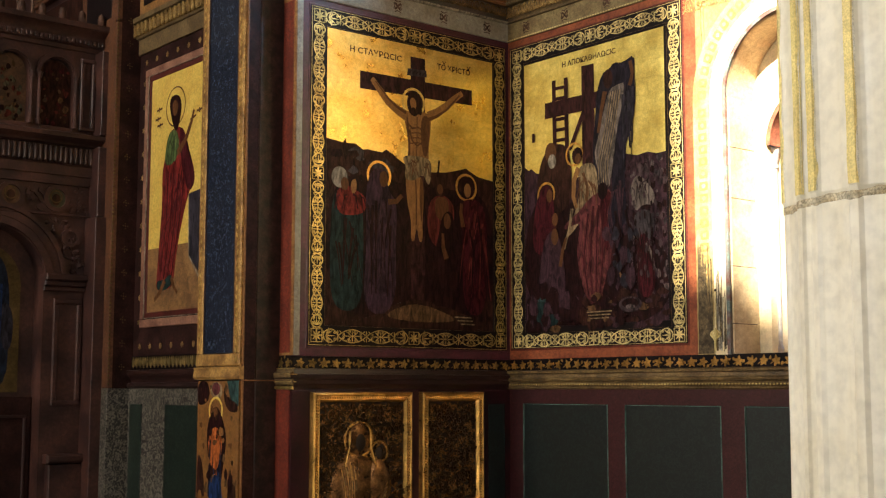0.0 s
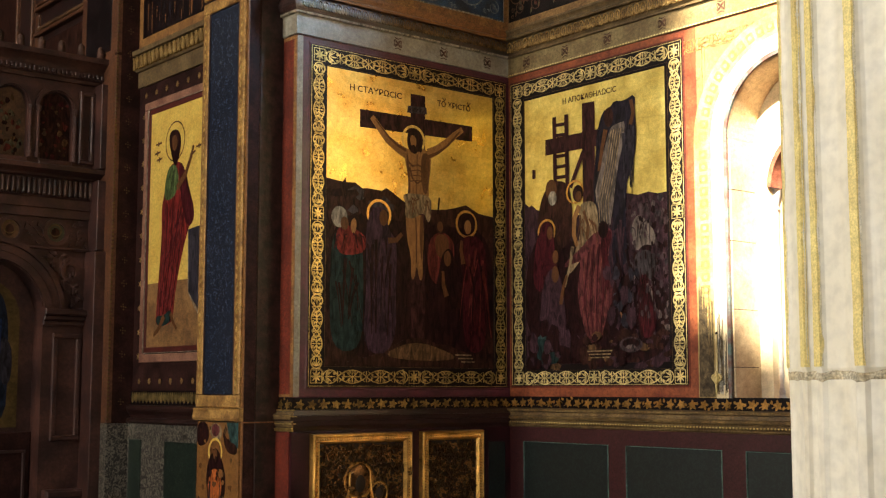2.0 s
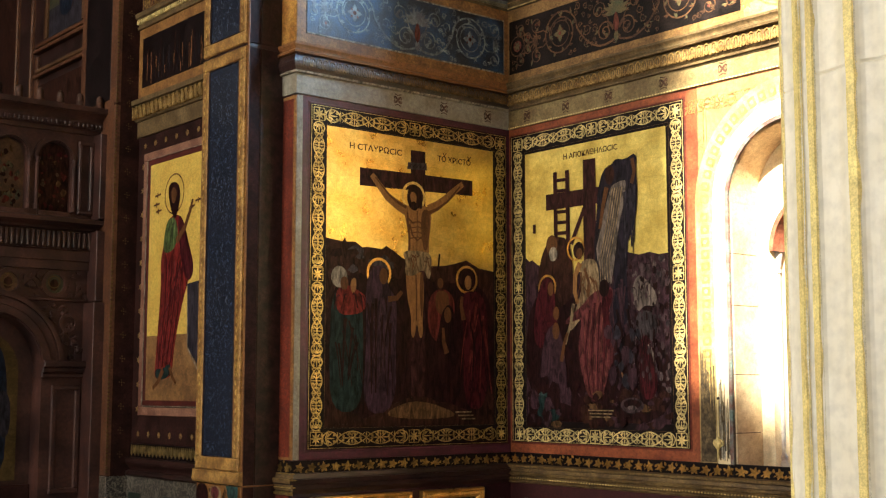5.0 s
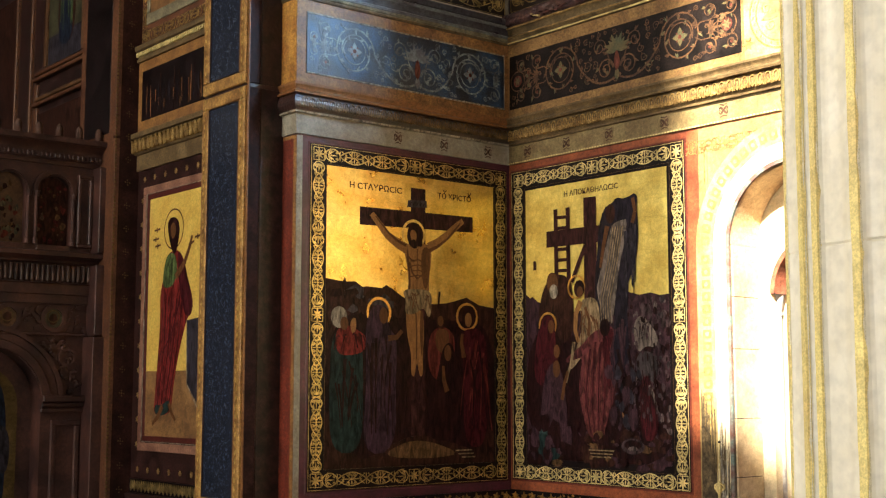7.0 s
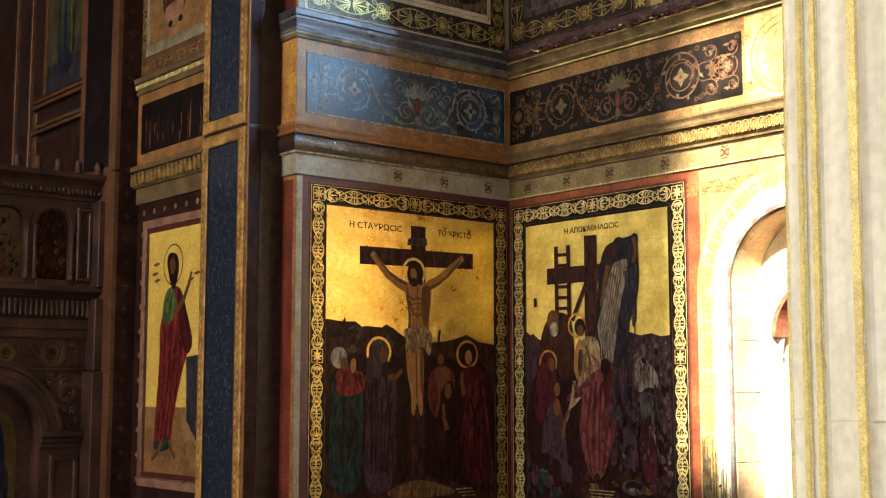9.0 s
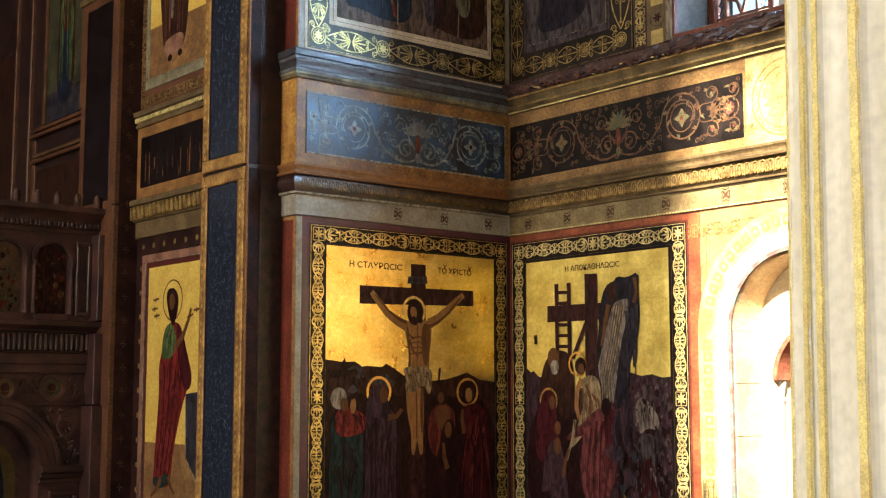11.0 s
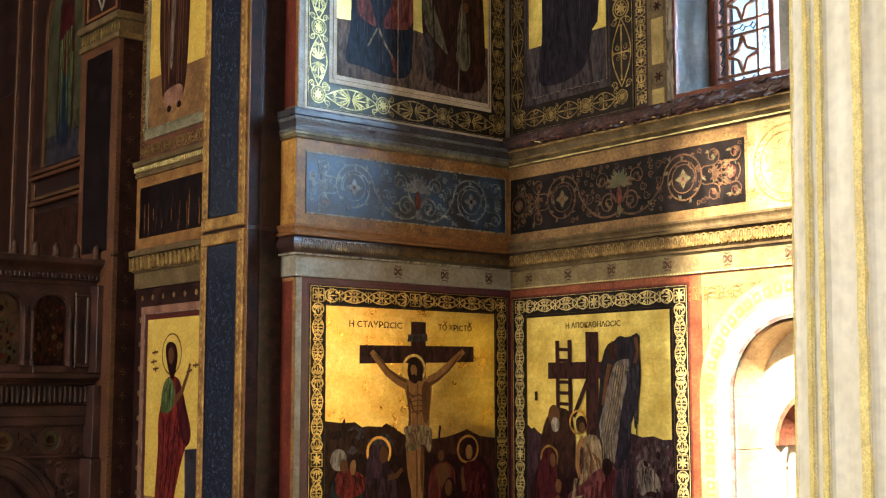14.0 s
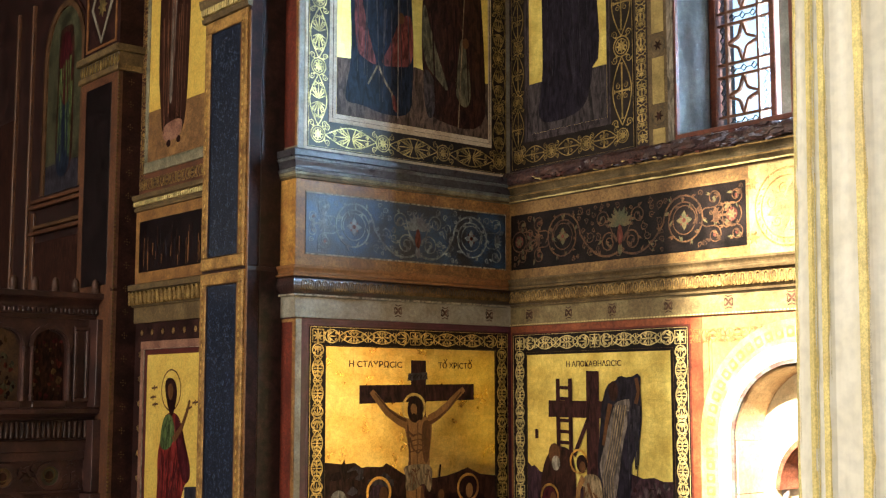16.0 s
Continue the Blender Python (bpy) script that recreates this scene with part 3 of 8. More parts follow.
def rosette(g, u, v, r, n, mat, petals=8, core=None):
    for k in range(petals):
        g.plate(leaf(u, v, r, r * 0.42, 360 / petals * k, 4), n, n + 0.0014, mat)
    g.plate(disc(u, v, r * 0.24, seg=8), n, n + 0.002, core or mat)


def ring(g, u, v, r, width, n, mat, seg=20, lift=0.0014):
    g.strip(disc(u, v, r, seg=seg), width, n, n + lift, mat, closed=True)


def rect_line(g, u0, u1, v0, v1, width, n, mat, lift=0.0012):
    g.strip([(u0, v0), (u1, v0), (u1, v1), (u0, v1)], width, n, n + lift, mat, closed=True)


def frame_boxes(g, u0, u1, v0, v1, w, n0, n1, mat, bevel=0.004):
    """Four mitre-less bars of width w inside the rectangle."""
    g.box(u0, u1, v0, v0 + w, n0, n1, mat, bevel)
    g.box(u0, u1, v1 - w, v1, n0, n1, mat, bevel)
    g.box(u0, u0 + w, v0 + w, v1 - w, n0, n1 - 0.0007, mat, bevel)
    g.box(u1 - w, u1, v0 + w, v1 - w, n0, n1 - 0.0007, mat, bevel)


def lettering(words, u, v, size, n, mat, parent, width=None):
    """Raised painted capitals."""
    curve = bpy.data.curves.new("lettering", "FONT")
    curve.body, curve.size, curve.extrude = words, size, 0.0006
    curve.offset = size * 0.012
    ob = new("lettering", curve)
    bpy.context.view_layer.update()
    me = bpy.data.meshes.new_from_object(ob.evaluated_get(bpy.context.evaluated_depsgraph_get()))
    bpy.data.objects.remove(ob)
    xs = [w.co.x for w in me.vertices] or [0, 1]
    k = (width / max(1e-6, max(xs) - min(xs))) if width else 1
    for w in me.vertices:
        w.co = (u + (w.co.x - min(xs)) * k, v + w.co.y, n + 0.0006 + w.co.z)
    me.materials.clear()
    me.materials.append(mat)
    text = new("lettering", me)
    text.parent = parent
    text["label"] = "dark painted Greek lettering"


class Canvas:
    """Flat painted shapes in fractions of a picture's width and height, each a little over the last."""

    def __init__(self, u0, u1, v0, v1, n):
        self.u0, self.v0, self.w, self.h, self.n, self.g = u0, v0, u1 - u0, v1 - v0, n, Geo()

    def fresh(self):
        self.g = Geo()
        return self

    def at(self, x, y):
        return (self.u0 + min(1, max(0, x)) * self.w, self.v0 + min(1, max(0, y)) * self.h)

    def lift(self, step=0.00006):
        self.n += step
        return self.n

    def poly(self, pts, mat, step=0.00006):
        n = self.lift(step)
        self.g.plate([self.at(*p) for p in pts], n - 0.00005, n, mat)
        return self

    def soft(self, pts, mat, rounds=2):
        """A closed shape with rounded corners."""
        for _ in range(rounds):
            nxt = []
            for a, b in zip(pts, pts[1:] + pts[:1]):
                nxt += [(a[0] * 0.75 + b[0] * 0.25, a[1] * 0.75 + b[1] * 0.25), (a[0] * 0.25 + b[0] * 0.75, a[1] * 0.25 + b[1] * 0.75)]
            pts = nxt
        return self.poly(pts, mat)

    def oval(self, x, y, rx, ry, mat, a0=0, a1=360):
        n = self.lift()
        u, v = self.at(x, y)
        self.g.plate(disc(u, v, rx * self.w, ry * self.h, 18, a0, a1), n - 0.00005, n, mat)
        return self

    def halo(self, x, y, r, mat, core=None, thick=0.18):
        n = self.lift()
        u, v = self.at(x, y)
        if core:
            self.g.plate(disc(u, v, r * self.w, seg=24), n - 0.00005, n, core)
            n = self.lift()
        ring(self.g, u, v, r * self.w * 0.92, r * self.w * thick, n - 0.00005, mat, 24, 0.00007)
        return self

    def line(self, pts, width, mat, taper=1.0):
        n = self.lift()
        self.g.strip([self.at(*p) for p in pts], width * self.w, n - 0.00005, n, mat, taper)
        return self

    def folds(self, x0, x1, y0, y1, count, mat, seed, width=0.008, lean=0.03):
        """Loose drapery lines inside a box."""
        rnd = random.Random(seed)
        for i in range(count):
            x = x0 + (x1 - x0) * (i + rnd.random()) / count
            top, low = y1 - rnd.random() * (y1 - y0) * 0.35, y0 + rnd.random() * (y1 - y0) * 0.3
            d = lean * rnd.uniform(-1, 1)
            self.line([(x, top), (x + d * 0.5, (top + low) / 2 + 0.02), (x + d, low)], width * rnd.uniform(0.5, 1.2), mat, 0.4)
        return self

    def dabs(self, x0, x1, y0, y1, count, mats, seed, size=0.02, tall=1.5):
        """Loose brush strokes."""
        rnd = random.Random(seed)
        for i in range(count):
            x, y, r = rnd.uniform(x0, x1), rnd.uniform(y0, y1), size * rnd.uniform(0.4, 1.2)
            pts = [(x + r * math.cos(a) * rnd.uniform(0.5, 1.1), y + r * tall * math.sin(a) * rnd.uniform(0.4, 1.1) * self.w / self.h) for a in (k * math.pi / 3.5 for k in range(7))]
            self.poly(pts, rnd.choice(mats), 0.00002)
        return self

    def robe(self, x, top, low, w_top, w_low, mat, lean=0.0):
        """A standing draped form."""
        return self.soft([(x - w_top, top - 0.02), (x - w_top * 0.4, top), (x + w_top * 0.4, top), (x + w_top, top - 0.02), (x + w_top * 1.1 + lean * 0.5, (top + low) / 2), (x + w_low + lean, low), (x - w_low + lean, low), (x - w_top * 1.1 + lean * 0.5, (top + low) / 2)], mat)

    def done(self, name, parent, label=""):
        ob = part(name, self.g, parent, label)
        self.g = Geo()
        return ob


def bordered_painting(place, label, o, i, ground, ornament=GOLD_PAINT, edge=PURPLE):
    """The flat body of a wall painting: a dark ornamented border o round the picture i, both (u0, u1, v0, v1)."""
    ob = thing("wall_painting", label, "painting", place, group="wall paintings")
    g = Geo()
    g.box(o[0] - 0.012, o[1] + 0.012, o[2] - 0.012, o[3] + 0.012, 0.0, 0.006, edge, 0.002)
    part("edge", g, ob)
    g = Geo()
    n = 0.006
    frame_boxes(g, *o, i[0] - o[0], 0.003, 0.010, BLACK, 0.002)
    g.box(o[0], o[1], o[2], i[2], 0.003, 0.0101, BLACK)
    g.box(o[0], o[1], i[3], o[3], 0.003, 0.0101, BLACK)
    part("border", g, ob, "black painted border")
    g = Geo()
    g.box(i[0] - 0.004, i[1] + 0.004, i[2] - 0.004, i[3] + 0.004, 0.002, 0.0075, ground)
    part("picture_ground", g, ob)
    g = Geo()
    rect_line(g, o[0] + 0.006, o[1] - 0.006, o[2] + 0.006, o[3] - 0.006, 0.004, 0.0101, ornament)
    rect_line(g, i[0] - 0.003, i[1] + 0.003, i[2] - 0.003, i[3] + 0.003, 0.002, 0.0101, DIM_GILT)
    part("gold_line", g, ob)
    cu0, cu1, cv0, cv1 = (o[0] + i[0]) / 2, (o[1] + i[1]) / 2, (o[2] + i[2]) / 2, (o[3] + i[3]) / 2
    w = min(i[0] - o[0], o[1] - i[1]) * 0.74
    for a, b in (((cu0, cv0), (cu1, cv0)), ((cu0, cv1), (cu1, cv1)), ((cu0, cv0), (cu0, cv1)), ((cu1, cv0), (cu1, cv1))):
        g = Geo()
        mid = ((a[0] + b[0]) / 2, (a[1] + b[1]) / 2)
        length = math.hypot(b[0] - a[0], b[1] - a[1])
        du, dv = (b[0] - a[0]) / length * w * 0.55, (b[1] - a[1]) / length * w * 0.55
        pod_run(g, (a[0] + du, a[1] + dv), (mid[0] - du, mid[1] - dv), w, 0.0101, ornament)
        pod_run(g, (mid[0] + du, mid[1] + dv), (b[0] - du, b[1] - dv), w, 0.0101, ornament)
        knot_square(g, *mid, w * 0.9, 0.0101, ornament)
        if a[0] == b[0]:
            knot_square(g, *a, w * 0.9, 0.0101, ornament)
            knot_square(g, *b, w * 0.9, 0.0101, ornament)
        part("border_ornament", g, ob, "gold scroll ornament")
    return ob


# ---------------- the wall with the large painting ----------------
W0 = 3.87   # free edge of that wall


def wrap(g, outline, mat, end=5.51, back=-0.15, wear=0.0013):
    """A moulding that runs round the free edge of the wall and along its face; outline of (v, n) going up."""
    k, count = len(outline), 42
    verts = [(W0 - n, v, back) for v, n in outline]
    for i in range(count + 1):
        for j, (v, n) in enumerate(outline):
            u = W0 - n + (end - W0 + n) * i / count
            d = wear * (noise.noise((u * 9, v * 40, j * 2.3)) + 0.6 * noise.noise((u * 31, v * 60, j * 1.7))) if 0 < j < k - 1 else 0
            verts.append((u, v + d, n + min(d, 0.0004)))
    faces = [(r * k + i, (r + 1) * k + i, (r + 1) * k + i + 1, r * k + i + 1) for r in range(count + 1) for i in range(k - 1)]
    g.add(verts, faces, mat)


def bulge(v0, v1, n0, n1, seg=6):
    """A half-round moulding's outline."""
    return [(v0 + (v1 - v0) * i / seg, n0 + (n1 - n0) * math.sin(math.pi * i / seg)) for i in range(seg + 1)]


def hollow(v0, v1, n0, n1, seg=6):
    """A cove that grows outward as it goes up."""
    return [(v0 + (v1 - v0) * i / seg, n0 + (n1 - n0) * (1 - math.cos(math.pi / 2 * i / seg))) for i in range(seg + 1)]


def leaf_band(parent, u0, u1, v, n, mat, step=0.078, seed=3):
    """A row of gold leaves on a thin stem, each leaf a piece of its own."""
    rnd = random.Random(seed)
    k = int((u1 - u0) / step)
    for i in range(k):
        g = Geo()
        u, turn = u0 + (i + 0.5) * (u1 - u0) / k, rnd.uniform(-25, 25)
        for p in range(5):
            g.plate(leaf(u, v - 0.004, rnd.uniform(0.027, 0.034), 0.018, turn + 90 + 72 * p, 4), n, n + 0.002 + 0.0002 * p, mat)
        g.plate(leaf(u + step * 0.5, v + rnd.uniform(-0.02, 0.02), 0.024, 0.016, rnd.uniform(0, 360), 4), n, n + 0.0016, mat)
        g.strip([(u - step * 0.5, v - 0.02), (u - step * 0.2, v - 0.008), (u, v - 0.006)], 0.004, n, n + 0.0015, mat)
        part("gold_leaf", g, parent)


def small_emblems(parent, spots, v, n, mat, size=0.058):
    """Small knotted crosses in worn paint."""
    for u in spots:
        g = Geo()
        for ang in (45, 135, 225, 315):
            g.plate(leaf(u, v, size * 0.62, size * 0.26, ang, 4), n, n + 0.0012, mat)
        for sv in (-1, 1):
            g.strip([(u - size * 0.42, v + sv * size * 0.62), (u, v + sv * size * 0.48), (u + size * 0.42, v + sv * size * 0.62)], size * 0.10, n, n + 0.0013, mat)
            g.strip([(u + sv * size * 0.50, v - size * 0.34), (u + sv * size * 0.40, v), (u + sv * size * 0.50, v + size * 0.34)], size * 0.09, n, n + 0.0013, mat)
        g.plate(disc(u, v, size * 0.13, seg=8), n, n + 0.0015, mat)
        part("emblem", g, parent)


def arcade_row(parent, u0, u1, v0, v1, n0, n1, mat, step=0.052):
    """A row of small painted arches with darts."""
    k = int((u1 - u0) / step)
    s = (u1 - u0) / k
    for i in range(k):
        u = u0 + (i + 0.5) * s
        g = Geo()
        g.strip([(u - s * 0.38, v0)] + [(u + s * 0.38 * math.cos(radians(180 - 22.5 * j)), v0 + (v1 - v0) * (0.45 + 0.5 * math.sin(radians(22.5 * j)))) for j in range(9)] + [(u + s * 0.38, v0)], s * 0.13, n0, n1, mat)
        for f in (-34, 0, 34):
            g.plate(leaf(u, v0, (v1 - v0) * (0.8 if f == 0 else 0.6), s * 0.2, 90 + f, 4), n0, n1, mat)
        part("painted_arch", g, parent)


def rinceau(g, u0, u1, v0, v1, n, line, bloom, accent, spots, seed=5, palmette=0.5, buds=()):
    """A painted frieze: a palmette on a stand sends out vines that curl round rosettes, with leaves and tendrils."""
    rnd = random.Random(seed)
    h, cv = v1 - v0, (v0 + v1) / 2
    pu = u0 + (u1 - u0) * palmette
    taken = [(pu, cv, h * 0.30)]

    def inside(u, v, m=0.008):
        return u0 + m < u < u1 - m and v0 + m < v < v1 - m

    def vine(path, width, taper, leafy, seed_side=1):
        path = [(min(u1 - 0.008, max(u0 + 0.008, u)), min(v1 - 0.008, max(v0 + 0.008, v))) for u, v in path]
        g.strip(path, width, n, n + 0.0012, line, taper)
        side = seed_side
        for q in range(2, len(path) - 1, 2 if leafy else 5):
            (a0, b0), (a1, b1) = path[q - 1], path[q + 1]
            way = math.degrees(math.atan2(b1 - b0, a1 - a0))
            side = -side
            for off, size in ((48, 0.105), (78, 0.075)):
                size *= h * rnd.uniform(0.7, 1.25)
                ang = way + side * off
                tip = (path[q][0] + size * math.cos(radians(ang)), path[q][1] + size * math.sin(radians(ang)))
                if inside(*tip):
                    g.plate(leaf(*path[q], size, size * 0.34, ang, 4), n, n + 0.0013, rnd.choice((line, line, line, bloom)))

    for f in spots:
        u = u0 + (u1 - u0) * f
        side = 1 if u > pu else -1
        r = h * 0.44
        base, knee, meet = (pu + side * 0.06 * h, cv - 0.40 * h), (pu + side * 0.55 * h, cv - 0.62 * h), (u - side * r, cv)
        stem = [((1 - t) ** 2 * base[0] + 2 * t * (1 - t) * knee[0] + t * t * meet[0], (1 - t) ** 2 * base[1] + 2 * t * (1 - t) * knee[1] + t * t * meet[1]) for t in (i / 9 for i in range(9))]
        vine(stem + spiral(u, cv, r, h * 0.27, 180 if side > 0 else 0, -side * 1.55, 22), 0.013, 0.55, True, side)
        g.strip(spiral(u, cv, h * 0.245, h * 0.235, 0, 1.0, 22), 0.006, n, n + 0.0011, line)
        for k in range(4):
            g.plate(leaf(u, cv, h * 0.165, h * 0.10, 90 * k, 5), n, n + 0.0015, bloom)
            g.plate(leaf(u, cv, h * 0.12, h * 0.05, 45 + 90 * k, 4), n, n + 0.0013, accent)
        g.plate(disc(u, cv, h * 0.04, seg=8), n, n + 0.0022, accent)
        taken.append((u, cv, h * 0.47))
        # tendrils that leave the scroll on the far side
        for sv in (1, -1):
            for d, r0 in ((0.62, 0.15), (0.86, 0.11), (1.06, 0.13)):
                c0 = (u + side * h * d, cv + sv * h * (0.30 if d != 0.86 else 0.12))
                if inside(c0[0], c0[1], h * 0.08):
                    r1 = min(h * r0, v1 - 0.01 - c0[1], c0[1] - v0 - 0.01)
                    vine([(u + side * h * (d - 0.3), cv + sv * h * 0.08), (c0[0] - side * r1 * 1.2, c0[1] - sv * r1)] + spiral(*c0, r1, r1 * 0.2, -90 * sv, side * sv * 1.5, 16), 0.007, 0.5, False, sv)
                    g.plate(disc(*c0, h * 0.028, seg=7), n, n + 0.0016, rnd.choice((accent, bloom)))
                    taken.append((*c0, r1))
        # sprig of leaves at the end of the panel
        end = u + side * h * 0.60
        for k in range(7):
            ang = (0 if side > 0 else 180) + (k - 3) * 24
            tip = (end + h * 0.2 * math.cos(radians(ang)), cv + h * 0.2 * math.sin(radians(ang)))
            if inside(*tip):
                g.plate(leaf(end, cv, h * 0.19, h * 0.05, ang, 4), n, n + 0.0014, line)
    for f in buds:
        u = u0 + (u1 - u0) * f
        ring(g, u, cv, h * 0.19, 0.007, n, line, 20)
        g.plate(disc(u, cv, h * 0.11, seg=14), n, n + 0.0013, accent)
        rosette(g, u, cv, h * 0.10, n + 0.0006, bloom, 6)
        taken.append((u, cv, h * 0.2))
    # palmette on its stand
    for k in range(9):
        g.plate(leaf(pu, cv + h * 0.08, h * (0.33 if k % 2 else 0.28), h * 0.095, 90 - 88 + 22 * k, 5), n, n + 0.0019, bloom)
    g.plate(leaf(pu, cv - h * 0.30, h * 0.42, h * 0.13, 90, 6), n, n + 0.0017, accent)
    g.plate(leaf(pu, cv - h * 0.46, h * 0.24, h * 0.11, 90, 5), n, n + 0.0016, bloom)
    for sv in (-1, 1):
        vine(spiral(pu + sv * h * 0.27, cv - h * 0.22, h * 0.20, h * 0.03, 90 - 90 * sv + 180, -sv * 1.8, 16), 0.010, 0.5, False, sv)
        vine([(pu + sv * h * 0.08, cv - 0.22 * h), (pu + sv * h * 0.16, cv - 0.10 * h), (pu + sv * h * 0.23, cv + 0.06 * h)] + spiral(pu + sv * h * 0.42, cv + h * 0.20, h * 0.16, h * 0.03, 90 + 90 * sv, -sv * 1.6, 16), 0.008, 0.5, False, sv)
        taken += [(pu + sv * h * 0.27, cv - h * 0.22, h * 0.2), (pu + sv * h * 0.42, cv + h * 0.2, h * 0.16)]
    # little leaves and curls that fill the ground
    for k in range(420):
        r = h * rnd.choice((0.11, 0.08, 0.06, 0.05, 0.04))
        u, v = rnd.uniform(u0 + r, u1 - r), rnd.uniform(v0 + r, v1 - r)
        if any(math.hypot(u - a, v - b) < (r + q) * 0.95 for a, b, q in taken):
            continue
        taken.append((u, v, r))
        way, a0 = rnd.choice((-1, 1)), rnd.uniform(0, 360)
        g.strip(spiral(u, v, r, r * 0.2, a0, way * 1.4, 12), 0.0055, n, n + 0.0011, line, 0.45)
        for q in range(3):
            ang = a0 + 120 * q + rnd.uniform(-20, 20)
            g.plate(leaf(u + r * 0.6 * math.cos(radians(ang)), v + r * 0.6 * math.sin(radians(ang)), r * 0.6, r * 0.2, ang + 50 * way, 4), n, n + 0.0013, rnd.choice((line, line, bloom)))


def north_bands():
    # dark dado with the ledge over it
    g = Geo()
    wrap(g, [(0.0, 0.02), (1.26, 0.02), (1.27, 0.012)], MAROON)
    solid("dado_north", g, "very dark red painted dado", "dado", NORTH)
    g = Geo()
    wrap(g, [(1.268, 0.012)] + hollow(1.27, 1.30, 0.012, 0.03) + [(1.325, 0.032), (1.33, 0.04), (1.352, 0.042), (1.358, 0.03), (1.385, 0.02), (1.388, 0.008)], BROWN)
    rail = solid("dado_rail_north", g, "dark moulded dado rail with worn gilding", "moulding", NORTH)
    g = Geo()
    for v, n in ((1.353, 0.042), (1.312, 0.033), (1.387, 0.020)):
        g.box(W0 - n - 0.002, W0 + 0.0, v - 0.003, v + 0.003, -0.15, n + 0.002, GOLD_PAINT)
    g.box(W0, 5.5, 1.350, 1.355, 0.03, 0.0435, BROWN)
    part("gilt_fillet", g, rail)
    g = Geo()
    wrap(g, [(1.386, 0.004), (1.387, 0.008), (1.455, 0.008), (1.456, 0.004)], BLACK)
    band = solid("leaf_band_north", g, "black band painted with gold leaves", "band", NORTH)
    leaf_band(band, W0, 5.50, 1.421, 0.008, LEAF_GILT)
    # the same bands turned round the free edge
    RET = wall_place((W0, 6.0, 0), (0, -1, 0))
    g = Geo().box(-0.15, 0.004, 1.387, 1.456, 0.008, 0.0095, BLACK)
    ret = solid("leaf_band_return", g, "black band end painted with gold leaves", "band", RET)
    leaf_band(ret, -0.148, 0.0, 1.421, 0.0095, LEAF_GILT, 0.07, 8)
    g = Geo()
    g.profile(-0.15, 0.04, [(1.268, 0.02), (1.272, 0.034), (1.284, 0.036), (1.29, 0.024)], GOLD_PAINT)
    g.profile(-0.15, 0.04, [(1.29, 0.02), (1.30, 0.032), (1.325, 0.036), (1.33, 0.022)], STONE_GILT)
    g.profile(-0.15, 0.04, [(1.33, 0.02), (1.335, 0.042), (1.36, 0.046), (1.368, 0.03), (1.386, 0.020)], STONE_GILT)
    solid("dado_rail_return", g, "worn gilt moulded rail end", "moulding", RET)
    g = Geo().box(-0.15, 0.0, 0.0, 1.268, 0.020, 0.026, RED)
    solid("dado_return", g, "oxide red painted dado end", "dado", RET)
    # red field round the painting, and the grey margin at the free edge
    g = Geo()
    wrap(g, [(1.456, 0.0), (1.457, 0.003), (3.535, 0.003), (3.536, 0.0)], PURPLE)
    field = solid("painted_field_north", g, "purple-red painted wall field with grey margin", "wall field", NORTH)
    g = Geo().box(W0 - 0.002, W0 + 0.036, 1.46, 3.53, 0.002, 0.0055, GREY_STONE)
    part("margin", g, field, "grey painted margin")
    g = Geo().box(W0 - 0.006, W0, 1.46, 3.53, -0.15, 0.0, RED)
    g.box(W0 - 0.008, W0 - 0.001, 1.46, 3.53, -0.022, 0.004, OCHRE)
    g.box(W0 - 0.008, W0 - 0.001, 1.46, 1.475, -0.15, -0.022, OCHRE)
    g.box(W0 - 0.008, W0 - 0.001, 3.51, 3.53, -0.15, -0.022, OCHRE)
    part("return", g, field, "oxide red return with an ochre edge")
    # grey band with small emblems
    g = Geo()
    wrap(g, [(3.536, 0.003), (3.537, 0.016), (3.652, 0.016), (3.655, 0.02)], GREY_STONE)
    band = solid("emblem_band_north", g, "grey-green painted band with small dark emblems", "band", NORTH)
    small_emblems(band, [4.582, 4.945, 5.31], 3.600, 0.016, EMBLEM)
    # dark half-round with painted arches, between fillets
    g = Geo()
    wrap(g, [(3.655, 0.016), (3.657, 0.034), (3.668, 0.036)], PALE)
    wrap(g, [(3.668, 0.03)] + bulge(3.67, 3.765, 0.032, 0.050), CORNICE_BROWN)
    wrap(g, [(3.765, 0.034), (3.767, 0.050), (3.778, 0.052), (3.784, 0.044)] + hollow(3.79, 3.815, 0.036, 0.046) + [(3.83, 0.048), (3.832, 0.03)], WOOD)
    corn = solid("cornice_lower_north", g, "brown half-round cornice with painted arches", "cornice", NORTH)
    arcade_row(corn, W0, 5.45, 3.690, 3.750, 0.040, 0.0515, DIM_GILT, 0.046)
    # frieze
    g = Geo()
    wrap(g, [(3.832, 0.02), (3.833, 0.022), (4.325, 0.022), (4.327, 0.02)], OCHRE)
    fr = solid("frieze_north", g, "ochre frieze framing a dark blue scroll panel", "frieze", NORTH)
    g = Geo().box(W0 - 0.0245, W0 - 0.02, 3.834, 4.324, -0.15, 0.020, OCHRE_LIT)
    part("return", g, fr, "ochre return, coloured brighter as its lit side")
    g = Geo().box(3.915, 5.445, 3.902, 4.25, 0.018, 0.0245, BLUE, 0.001)
    part("scroll_panel", g, fr, "dark blue varnished panel")
    g = Geo()
    rect_line(g, 3.912, 5.448, 3.899, 4.253, 0.009, 0.0222, PALE, 0.004)
    part("panel_edge", g, fr)
    g = Geo()
